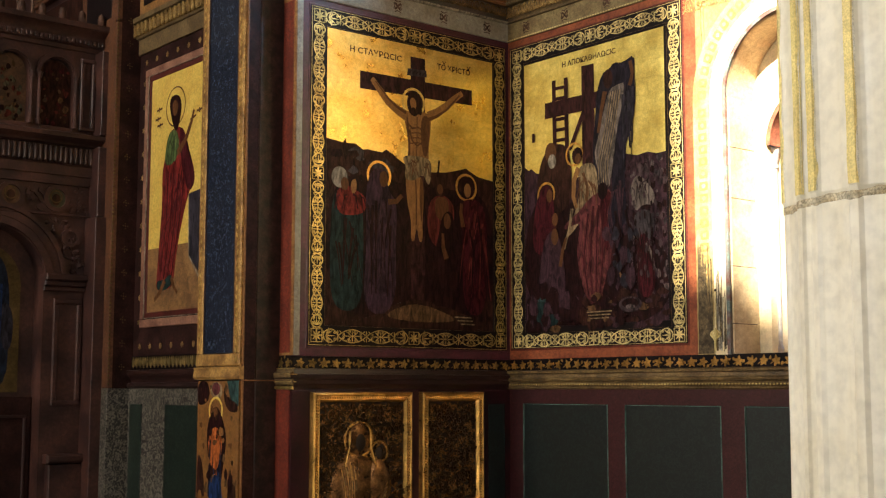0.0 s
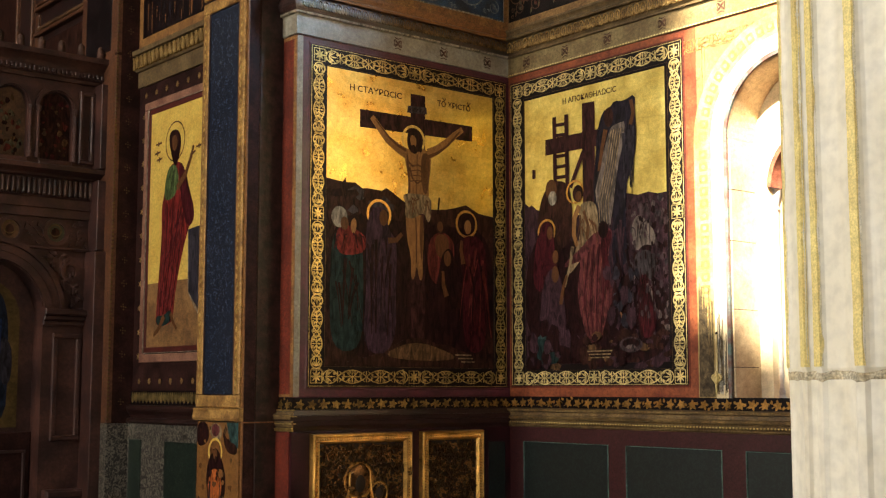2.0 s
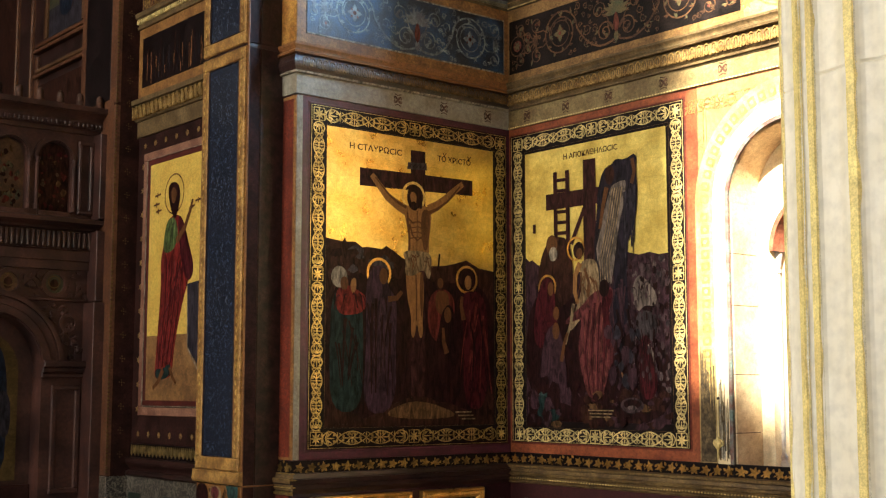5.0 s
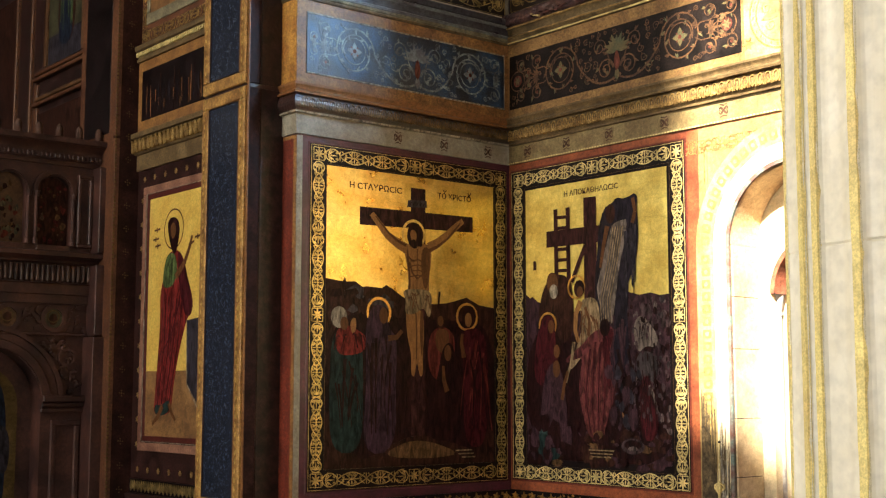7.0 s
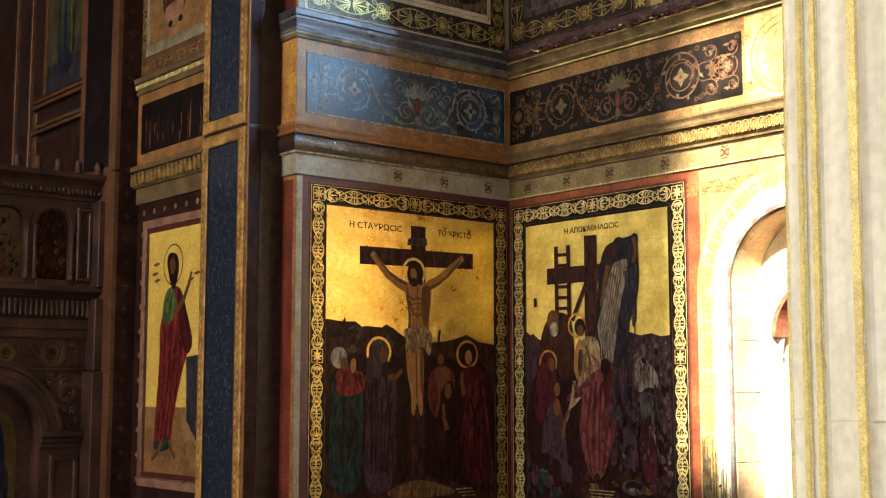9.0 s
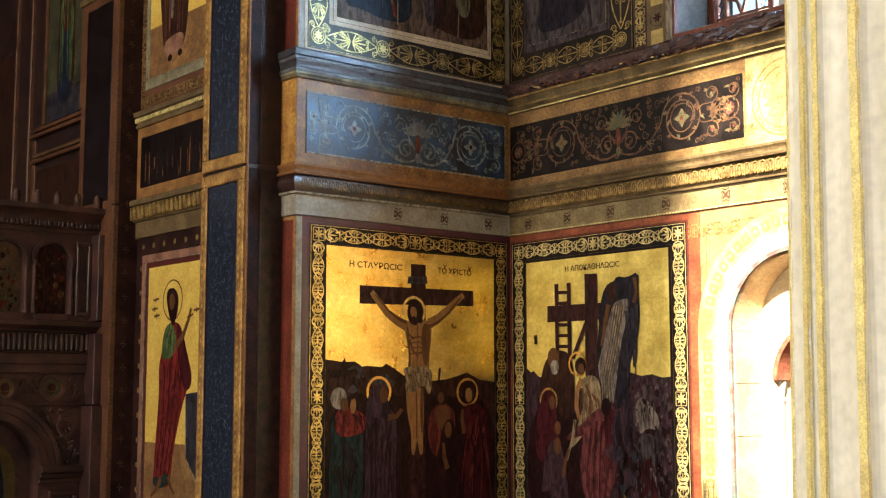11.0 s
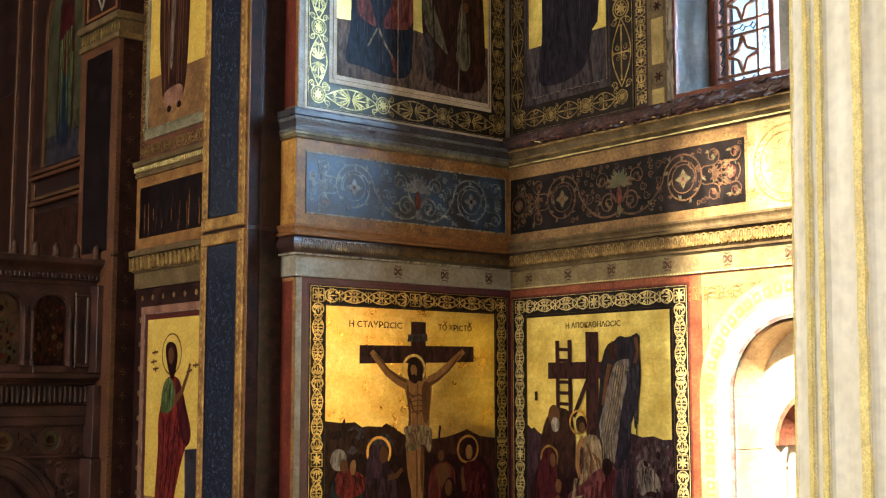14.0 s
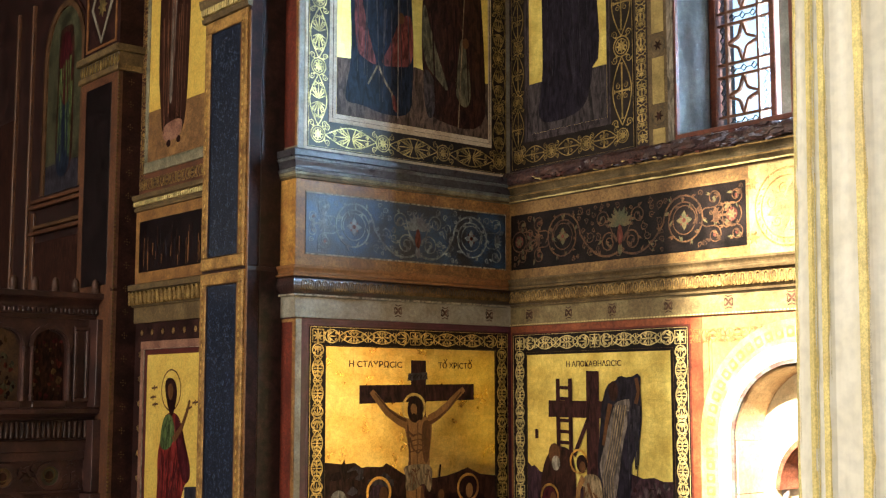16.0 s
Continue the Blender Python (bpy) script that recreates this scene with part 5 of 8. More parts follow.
c.soft([frac(4.53, 4.92), frac(4.56, 4.90), frac(4.58, 4.80), frac(4.54, 4.82)], ROSE)
c.folds(0.12, 0.44, 0.05, 0.45, 9, SLATE, 21, 0.010, 0.03)
c.oval(0.40, 0.30, 0.022, 0.016, FLESH_DARK)
c.line([frac(4.58, 5.9), frac(4.575, 4.77)], 0.007, PALE)
c.done("painted_figure", upper, "dark blue and rose draped form with a staff")
c.soft([frac(4.77, 5.7), frac(4.755, 5.18), frac(4.80, 4.95), frac(4.79, 4.81), frac(5.28, 4.755), frac(5.29, 5.1), frac(5.25, 5.7), frac(5.16, 6.4), frac(4.88, 6.4)], UMBER)
c.soft([frac(4.77, 5.6), frac(4.76, 5.17), frac(4.90, 5.05), frac(4.99, 4.98), frac(4.92, 5.15), frac(4.84, 5.35)], OLIVE_DARK)
c.soft([frac(4.765, 5.15), frac(4.79, 4.82), frac(4.86, 4.80), frac(4.88, 5.05)], SLATE)
c.soft([frac(5.08, 5.4), frac(5.14, 5.25), frac(5.17, 4.95), frac(5.09, 4.90), frac(5.02, 5.02), frac(5.05, 5.15)], OLIVE_DARK)
c.folds(0.55, 0.96, 0.04, 0.40, 8, UMBER_DARK, 22, 0.014, 0.03)
c.oval(0.838, 0.27, 0.022, 0.016, FLESH_DARK)
c.line([frac(5.125, 5.9), frac(5.056, 4.77)], 0.006, LINEN)
c.done("painted_figure", upper, "brown and olive draped form with a staff")

# relief icons hung on the dado
SILVER_BRIGHT = material("rubbed_silver_gilt", (0.60, 0.32, 0.105), 0.26, 0.9, 0.5, 60, 14, 0.4, second=(0.26, 0.12, 0.04))


def relief_icon(u0, u1, v0, v1, label, form):
    ob = thing("relief_icon", label, "icon", NORTH @ pose(0, 0, 0.02), group="relief icons")
    w = 0.058
    g = Geo()
    outline = [(0.0, 0.0), (0.004, 0.030), (0.016, 0.038), (0.026, 0.030), (0.036, 0.028), (0.046, 0.034), (w, 0.016), (w, 0.0)]
    for (a, b) in (((u0, v0), (u1, v0)), ((u1, v0), (u1, v1)), ((u1, v1), (u0, v1)), ((u0, v1), (u0, v0))):
        du, dv = (b[0] - a[0]), (b[1] - a[1])
        s = math.hypot(du, dv)
        du, dv = du / s, dv / s
        k = len(outline)
        verts = [(a[0] + du * t - dv * t, a[1] + dv * t + du * t, n) for t, n in outline] + [(b[0] - du * t - dv * t, b[1] - dv * t + du * t, n) for t, n in outline]
        g.add(verts, [(i, k + i, k + i + 1, i + 1) for i in range(k - 1)], GOLD)
    part("frame", g, ob, "gilded moulded frame")
    g = Geo()
    step = 0.0165
    for t in range(int((u1 - u0 - 0.06) / step)):
        for v in (v0 + 0.031, v1 - 0.031):
            g.dome(u0 + 0.03 + (t + 0.5) * step, v, 0.026, 0.0068, 0.0105, 0.015, GOLD, 6, 2)
    for t in range(int((v1 - v0 - 0.06) / step)):
        for u in (u0 + 0.031, u1 - 0.031):
            g.dome(u, v0 + 0.03 + (t + 0.5) * step, 0.026, 0.0105, 0.0068, 0.015, GOLD, 6, 2)
    part("beading", g, ob, "gold beaded moulding")
    g = Geo().box(u0 + w - 0.004, u1 - w + 0.004, v0 + w - 0.004, v1 - w + 0.004, 0.0, 0.008, IRON_BROWN)
    part("relief_ground", g, ob, "dark tarnished metal sheet")
    g = Geo()
    rnd = random.Random(int(u0 * 100))
    a0, a1, b0, b1 = u0 + w + 0.01, u1 - w - 0.01, v0 + w + 0.01, v1 - w - 0.01
    cell = 0.042
    for i in range(int((a1 - a0) / cell) + 1):
        for j in range(int((b1 - b0) / cell) + 1):
            u, v = min(a1 - 0.02, a0 + 0.018 + i * cell + rnd.uniform(-0.006, 0.006)), min(b1 - 0.02, b0 + 0.018 + j * cell + rnd.uniform(-0.006, 0.006))
            r, way, start = rnd.uniform(0.013, 0.020), rnd.choice((-1, 1)), rnd.uniform(0, 360)
            g.strip(spiral(u, v, r, r * 0.25, start, way * 1.2, 12), 0.0052, 0.008, 0.0200, SILVER_BRIGHT, 0.6)
            for q in range(3):
                ang = start + 120 * q
                g.plate(leaf(u + r * math.cos(radians(ang)), v + r * math.sin(radians(ang)), r * 1.2, 0.009, ang + 60 * way, 4), 0.008, 0.0145 + 0.0015 * q, SILVER_BRIGHT if q else SILVER_GILT)
    part("embossed_scrollwork", g, ob)
    if form:
        g = Geo()
        cu, w_, h_ = (u0 + u1) / 2 - 0.01, u1 - u0, v1 - v0
        ring(g, cu - 0.015, v1 - 0.27, 0.098, 0.014, 0.010, GOLD, 26, 0.008)
        ring(g, cu + 0.128, v1 - 0.345, 0.060, 0.011, 0.012, GOLD, 22, 0.008)
        g.dome(cu - 0.015, v1 - 0.275, 0.008, 0.078, 0.098, 0.020, SILVER_GILT, 18, 4)
        g.dome(cu - 0.012, v1 - 0.285, 0.020, 0.040, 0.056, 0.012, IRON_BROWN, 16, 4)
        g.dome(cu - 0.03, v1 - 0.58, 0.006, 0.185, 0.24, 0.034, SILVER_GILT, 22, 4)
        g.dome(cu + 0.128, v1 - 0.35, 0.014, 0.030, 0.040, 0.014, IRON_BROWN, 14, 3)
        g.dome(cu + 0.12, v1 - 0.54, 0.014, 0.085, 0.16, 0.034, SILVER_GILT, 18, 4)
        # mantle folds that fall from the shoulders and gather at the arm
        for k in range(11):
            t = k / 10
            a = (cu - 0.165 + 0.15 * t, v1 - 0.50 + 0.10 * math.sin(math.pi * (0.2 + 0.6 * t)))
            b = (cu - 0.16 + 0.17 * t, v1 - 0.86 + 0.03 * t)
            path = [(a[0] + (b[0] - a[0]) * q + (0.035 - 0.04 * t) * math.sin(math.pi * q * 1.4), a[1] + (b[1] - a[1]) * q) for q in (0, 0.15, 0.3, 0.45, 0.6, 0.75, 0.9, 1)]
            g.strip(path, 0.011, 0.012, 0.034 + 0.006 * math.sin(math.pi * t), SILVER_BRIGHT if k % 2 else SILVER_GILT, 0.5)
        for k in range(9):
            t = k / 8
            a, b = (cu - 0.06 + 0.015 * k, v1 - 0.66 - 0.10 * t), (cu + 0.17 - 0.004 * k, v1 - 0.52 - 0.20 * t)
            path = [(a[0] + (b[0] - a[0]) * q, a[1] + (b[1] - a[1]) * q - 0.045 * math.sin(math.pi * q)) for q in (0, 0.15, 0.3, 0.45, 0.6, 0.75, 0.9, 1)]
            g.strip(path, 0.010, 0.014, 0.046, (SILVER_BRIGHT, SILVER_GILT, LEAF_GILT)[k % 3], 0.4)
        for s in (-1, 1):
            g.strip([(cu - 0.015 + s * 0.072, v1 - 0.22), (cu - 0.015 + s * 0.076, v1 - 0.32), (cu - 0.015 + s * 0.11, v1 - 0.42)], 0.009, 0.02, 0.034, GOLD, 0.5)
            ring(g, cu + s * 0.20, v1 - 0.13, 0.03, 0.006, 0.008, SILVER_GILT, 14, 0.007)
            rosette(g, cu + s * 0.20, v1 - 0.13, 0.022, 0.008, SILVER_GILT, 6)
        part("embossed_form", g, ob, "embossed haloed forms in tarnished gilt metal", smooth=True)
    return ob


relief_icon(3.97, 4.682, 0.33, 1.255, "gilt-framed embossed metal icon hung on the dado", True)
relief_icon(4.751, 5.247, 0.55, 1.255, "narrow gilt-framed embossed metal icon of scrollwork", False)
g = Geo().box(5.305, 5.437, 0.4, 1.178, 0.018, 0.024, GREEN_MARBLE, 0.002)
rect_line(g, 5.305, 5.437, 0.4, 1.178, 0.004, 0.022, TEAL, 0.004)
solid("dado_panel", g, "dark green marble dado panel", "panel", NORTH)

# ---------------- the wall with the windows ----------------
def east_bands():
    E = 6.4
    a0, a1 = ARCH_U - ARCH_R, ARCH_U + ARCH_R
    # dado
    g = Geo()
    for u0, u1, v0, v1 in ((0, E, 1.182, 1.27), (0, E, 0, 0.28)):
        g.box(u0, u1, v0, v1, 0, 0.022, MAROON_DADO)
    spans = [(0.142, 0.866), (0.999, 1.690), (1.842, 2.55), (2.70, 3.4)]
    edges = [0.02] + [x for s in spans for x in s] + [E]
    for u0, u1 in zip(edges[::2], edges[1::2]):
        g.box(u0, u1, 0.28, 1.182, 0, 0.0215, MAROON_DADO)
    dado = solid("dado_east", g, "dark red painted dado with green marble panels", "dado", EAST)
    for u0, u1 in spans:
        g = Geo().box(u0, u1, 0.28, 1.182, 0.0, 0.016, GREEN_MARBLE)
        p = part("panel", g, dado, "dark green marble panel")
        g = Geo()
        rect_line(g, u0 + 0.004, u1 - 0.004, 0.284, 1.178, 0.006, 0.0155, JADE, 0.009)
        part("panel_edge", g, p, "pale green edge line")
    # ledge
    g = Geo()
    g.profile(0, E, [(1.27, 0.0), (1.27, 0.024), (1.278, 0.034), (1.284, 0.026)] + bulge(1.286, 1.312, 0.026, 0.040, 5) + [(1.318, 0.030), (1.322, 0.046), (1.336, 0.050), (1.342, 0.038), (1.362, 0.034), (1.368, 0.048), (1.382, 0.050), (1.388, 0.012), (1.388, 0.0)], STONE_GILT)
    rail = solid("dado_rail_east", g, "worn stone dado rail with gilt beads", "moulding", EAST)
    g = Geo()
    for k in range(110):
        g.dome(0.02 + 0.022 * k, 1.299, 0.036, 0.008, 0.006, 0.007, GOLD_PAINT, 6, 2)
    part("bead_row", g, rail, "small worn gilt beads")
    g = Geo().box(0, E, 1.388, 1.458, 0.0, 0.008, BLACK)
    band = solid("leaf_band_east", g, "black band painted with gold leaves", "band", EAST)
    leaf_band(band, 0.01, 3.2, 1.423, 0.008, GOLD, 0.078, 11)
    # red field with the sunlight put into its colour, with cream stone round the arch
    g = Geo()
    g.box(0.0, 1.555, 1.458, 3.535, 0.0, 0.003, RED_SUNLIT)
    solid("painted_field_east", g, "oxide red wall field, coloured as if softly sunlit", "wall field", EAST)
    g = Geo()
    top = 3.535
    m = 40
    r = ARCH_R + 0.135
    pts = [(ARCH_U - r * math.cos(math.pi * i / m), ARCH_V + r * math.sin(math.pi * i / m)) for i in range(m + 1)]
    for p, q in zip(pts, pts[1:]):
        g.plate([(p[0], p[1]), (q[0], q[1]), (q[0], top), (p[0], top)], 0.0, 0.0035, RED_SUN_PALE)
    g.box(1.557, pts[0][0], 1.458, top, 0.0, 0.0034, RED_SUN_PALE)
    g.box(pts[-1][0], E, 1.458, top, 0.0, 0.0034, CREAM)
    sp = solid("spandrel_east", g, "red painted spandrel over the arched window, coloured paler as if sunlit", "wall field", EAST)
    g = Geo()
    g.strip([(1.60, 2.98), (1.60, 3.42), (1.98, 3.42), (1.80, 3.33), (1.68, 3.20)], 0.007, 0.003, 0.005, GOLD_PAINT, closed=True)
    g.strip([(1.62, 3.10), (1.62, 3.40), (1.88, 3.40), (1.74, 3.28)], 0.004, 0.003, 0.005, GOLD_PAINT, closed=True)
    part("spandrel_line", g, sp, "thin gold lines")
    g = Geo()
    scroll_run(g, (1.47, 3.425), (2.6, 3.425), 0.085, 0.0036, GOLD_PAINT)
    part("border_ornament", g, sp, "faded gold ornament")
    # archivolt: gold beaded band, cream ring, moulded edge
    arch = thing("window_1", "arched window recess with cream stone surround", "window", EAST, kind="structure")
    for name, r0, r1, n1, mat, label in (("bead_band", 0.105, 0.228, 0.007, CREAM_GOLD, "cream band with a gold bead pattern"), ("archivolt", 0.020, 0.105, 0.012, CREAM, "cream limewashed archivolt"), ("arch_edge", 0.0, 0.022, 0.016, PATINA, "blue-green painted edge roll")):
        g = Geo()
        ring_path = [(ARCH_U - ARCH_R - (r0 + r1) / 2, SILL + 0.055 + (ARCH_V - SILL - 0.055) * i / 4) for i in range(4)]
        ring_path += [(ARCH_U - (ARCH_R + (r0 + r1) / 2) * math.cos(math.pi * i / 32), ARCH_V + (ARCH_R + (r0 + r1) / 2) * math.sin(math.pi * i / 32)) for i in range(33)]
        ring_path += [(ARCH_U + ARCH_R + (r0 + r1) / 2, SILL + 0.055 + (ARCH_V - SILL - 0.055) * i / 4) for i in (3, 2, 1, 0)]
        g.strip(ring_path, r1 - r0, 0.001, n1, mat)
        ob = part(name, g, arch, label)
        if name == "bead_band":
            rr = ARCH_R + 0.164
            for i in range(20):
                beadlet(ob, ARCH_U - rr, 1.50 + i * 0.068, 0.007, 0.0)
            for i in range(13):
                a = math.pi * (i + 0.5) / 26
                beadlet(ob, ARCH_U - rr * math.cos(a), ARCH_V + rr * math.sin(a), 0.007, math.degrees(-a))
    # dirt runs beside the arch; their dark colour also paints the shade there
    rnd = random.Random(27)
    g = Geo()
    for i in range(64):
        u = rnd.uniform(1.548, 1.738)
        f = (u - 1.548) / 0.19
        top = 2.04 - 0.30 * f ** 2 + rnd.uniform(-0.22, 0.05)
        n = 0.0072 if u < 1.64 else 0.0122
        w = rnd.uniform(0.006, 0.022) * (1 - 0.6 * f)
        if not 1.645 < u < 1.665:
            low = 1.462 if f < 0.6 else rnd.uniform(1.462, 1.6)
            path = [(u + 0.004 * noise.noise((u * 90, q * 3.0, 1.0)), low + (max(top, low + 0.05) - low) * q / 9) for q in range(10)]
            g.strip(path, w, n - 0.002, n + 0.0016 + 0.00003 * i, SHADE_DIRT if f < 0.62 or i % 3 else SHADE_DIRT_GREY, 0.25)
    part("shade_dirt_run", g, arch, "dark dirt runs that also paint the shade below the sun patch")
    # stone lining of the recess: coursed jamb blocks and voussoirs
    depth = 0.225
    for side in (-1, 1):
        edge = ARCH_U + side * ARCH_R
        cuts = [SILL, 1.62, 1.93, 2.30, 2.58, ARCH_V]
        for v0, v1 in zip(cuts, cuts[1:]):
            g = Geo()
            g.add([(edge - side * 0.012, v0 + 0.002, -0.003), (edge - side * 0.012, v1 - 0.002, -0.003), (edge - side * 0.012, v1 - 0.002, -depth), (edge - side * 0.012, v0 + 0.002, -depth),
                   (edge + side * 0.01, v0 + 0.002, -0.003), (edge + side * 0.01, v1 - 0.002, -0.003)],
                  [(0, 1, 2, 3), (0, 4, 5, 1)] if side < 0 else [(3, 2, 1, 0), (1, 5, 4, 0)], JAMB_STONE)
            part("jamb_block", g, arch, "pale tan cut stone")
    g = Geo()
    rr = ARCH_R - 0.012
    pts = [(ARCH_U - rr * math.cos(math.pi * i / 36), ARCH_V + rr * math.sin(math.pi * i / 36)) for i in range(37)]
    for p, q in zip(pts, pts[1:]):
        g.add([(*p, -0.003), (*q, -0.003), (*q, -depth), (*p, -depth)], [(0, 1, 2, 3)], TAN_STONE)
    part("soffit", g, arch, "tan stone arch soffit")
    # inner wall of the recess with the narrow arched light
    iu, ir, iv = 2.165, 0.314, 2.60
    g = Geo()
    n0, n1 = -0.50, -depth
    g.box(ARCH_U - ARCH_R, iu - ir, SILL, iv, n0, n1, CREAM)
    g.box(iu + ir, ARCH_U + ARCH_R, SILL, iv, n0, n1, CREAM)
    inner = [(iu - ir * math.cos(math.pi * i / 30), iv + ir * math.sin(math.pi * i / 30)) for i in range(31)]
    outer = [(ARCH_U - ARCH_R * math.cos(math.pi * i / 30), ARCH_V + ARCH_R * math.sin(math.pi * i / 30)) for i in range(31)]
    outer[0], outer[-1] = (ARCH_U - ARCH_R, iv), (ARCH_U + ARCH_R, iv)
    for i in range(30):
        p, q, r_, s_ = inner[i], inner[i + 1], outer[i + 1], outer[i]
        g.add([(*p, n1), (*q, n1), (*r_, n1), (*s_, n1)], [(0, 1, 2, 3)], CREAM)
    part("inner_reveal", g, arch, "cream limewashed inner reveal")
    g = Geo()
    for i in range(30):
        p, q = inner[i], inner[i + 1]
        k = 0.028
        p2 = (iu + (p[0] - iu) * (1 - k / ir), iv + (p[1] - iv) * (1 - k / ir))
        q2 = (iu + (q[0] - iu) * (1 - k / ir), iv + (q[1] - iv) * (1 - k / ir))
        g.add([(*p, n1 + 0.012), (*q, n1 + 0.012), (*q2, n1 + 0.012), (*p2, n1 + 0.012), (*p2, n0), (*q2, n0)], [(0, 1, 2, 3), (3, 2, 5, 4)], BRICK_RED)
    part("brick_arch", g, arch, "red brick inner arch")
    for side in (-1, 1):
        g = Geo()
        cu = iu + side * 0.331
        turned(g, cu, -depth - 0.075, [(SILL + 0.0, 0.040), (SILL + 0.05, 0.040), (SILL + 0.07, 0.030), (SILL + 0.09, 0.034), (SILL + 0.11, 0.026), (iv - 0.12, 0.025), (iv - 0.115, 0.030), (iv - 0.10, 0.030), (iv - 0.095, 0.026), (iv - 0.02, 0.038), (iv, 0.042)], GREY_MARBLE)
        part("colonnette", g, arch, "slender grey marble colonnette with capital", smooth=False)
    g = Geo().box(ARCH_U - ARCH_R, ARCH_U + ARCH_R, SILL - 0.004, SILL + 0.022, -0.5, -0.004, TAN_STONE, 0.004)
    part("sill", g, arch, "worn tan stone sill")
    g = Geo()
    for k in range(1, 4):
        u = iu - ir + 0.055 + (2 * ir - 0.11) * k / 4
        g.box(u - 0.008, u + 0.008, SILL + 0.02, iv + 0.17, -0.45, -0.43, AMBER_WOOD)
    for k in range(14):
        v = SILL + 0.06 + k * 0.095
        g.box(iu - ir + 0.05, iu + ir - 0.05, v - 0.006, v + 0.006, -0.448, -0.432, AMBER_WOOD)
    part("lattice", g, arch, "amber wooden lattice")
    g = Geo().box(iu - ir, iu + ir, SILL, iv + ir, -0.475, -0.470, GLASS)
    pane = part("pane", g, arch, "clear glass pane")
    pane.visible_shadow = False


def beadlet(parent, u, v, n, turn):
    g = Geo()
    c, s = math.cos(radians(turn)), math.sin(radians(turn))
    block = [(-0.026, -0.024), (0.026, -0.024), (0.030, 0.0), (0.026, 0.024), (-0.026, 0.024), (-0.030, 0.0)]
    g.plate([(u + a * c - b * s, v + a * s + b * c) for a, b in block], n, n + 0.002, BEAD_OCHRE)
    g.plate(disc(u, v, 0.013, 0.013, 8), n, n + 0.003, CREAM_GOLD)
    part("gold_bead", g, parent)


def turned(g, u, n, outline, mat, seg=14):
    """A turned upright shaft from (height, radius) pairs."""
    verts = [(u + r * math.cos(2 * math.pi * i / seg), v, n + r * math.sin(2 * math.pi * i / seg)) for v, r in outline for i in range(seg)]
    faces = [(j * seg + i, (j + 1) * seg + i, (j + 1) * seg + (i + 1) % seg, j * seg + (i + 1) % seg) for j in range(len(outline) - 1) for i in range(seg)]
    g.add(verts, faces, mat)


east_bands()


def east_upper():
    E = 6.4
    g = Geo().box(0, E, 3.536, 3.655, 0, 0.016, KHAKI)
    band = solid("emblem_band_east", g, "khaki painted band with small dark red emblems", "band", EAST)
    small_emblems(band, [0.19, 0.54, 0.90, 1.33, 1.75, 2.15], 3.600, 0.016, EMBLEM)
    g = Geo()
    for k in range(150):
        g.box(0.01 + 0.022 * k, 0.021 + 0.022 * k, 3.538, 3.546, 0.0155, 0.018, PALE_GOLD)
    part("dotted_line", g, band, "row of pale dots")
    g = Geo()
    g.profile(0, E, [(3.655, 0.0), (3.656, 0.034), (3.668, 0.036), (3.670, 0.026)] + bulge(3.672, 3.765, 0.030, 0.050) + [(3.767, 0.062), (3.780, 0.066), (3.790, 0.050)] + hollow(3.795, 3.82, 0.05, 0.066) + [(3.832, 0.068), (3.834, 0.0)], KHAKI_DARK)
    corn = solid("cornice_lower_east", g, "ochre half-round cornice with painted palmettes", "cornice", EAST)
    arcade_row(corn, 0.04, 3.2, 3.684, 3.752, 0.040, 0.0525, CORNICE_GILT, 0.050)
    g = Geo().box(0, E, 3.834, 4.327, 0, 0.022, OCHRE_PALE)
    fr = solid("frieze_east", g, "ochre frieze framing a dark scroll panel", "frieze", EAST)
    g = Geo().box(0.035, 1.886, 3.895, 4.248, 0.018, 0.0245, SCROLL_DARK, 0.001)
    part("scroll_panel", g, fr, "dark varnished panel")
    g = Geo()
    rinceau(g, 0.05, 1.875, 3.903, 4.242, 0.0245, SCROLL_GOLD, BLOOM, ROSE_DIM, (0.25, 0.775), 15, 0.51, (0.955, 0.035))
    part("scrollwork", g, fr, "gold and rose painted scrolls")
    g = Geo()
    # paler ground paints in the sunlight that brightens the frieze's end
    g.box(1.905, 2.75, 3.838, 4.322, 0.0216, 0.0222, CREAM_GOLD)
    ring(g, 2.15, 4.075, 0.205, 0.010, 0.022, CORNICE_GILT, 36)
    ring(g, 2.15, 4.075, 0.165, 0.007, 0.022, CORNICE_GILT, 36)
    for k in range(28):
        a = 2 * math.pi * k / 28
        g.plate(leaf(2.15 + 0.176 * math.cos(a), 4.075 + 0.176 * math.sin(a), 0.022, 0.011, math.degrees(a) + 50, 4), 0.022, 0.0233, GOLD_PAINT)
    for k in range(6):
        g.plate(leaf(2.15, 4.075, 0.135, 0.052, 60 * k + 15, 5), 0.022, 0.0234 + 0.00004 * k, KHAKI)
        g.strip(spiral(2.15 + 0.10 * math.cos(radians(60 * k + 45)), 4.075 + 0.10 * math.sin(radians(60 * k + 45)), 0.032, 0.006, 60 * k, 1.4, 12), 0.006, 0.022, 0.0233, CORNICE_GILT, 0.5)
    rosette(g, 1.93, 4.22, 0.04, 0.022, GOLD_PAINT, 6)
    rosette(g, 1.93, 3.93, 0.04, 0.022, GOLD_PAINT, 6)
    part("medallion", g, fr, "ochre medallion on a ground painted cream-gold as if sunlit")
    g = Geo()
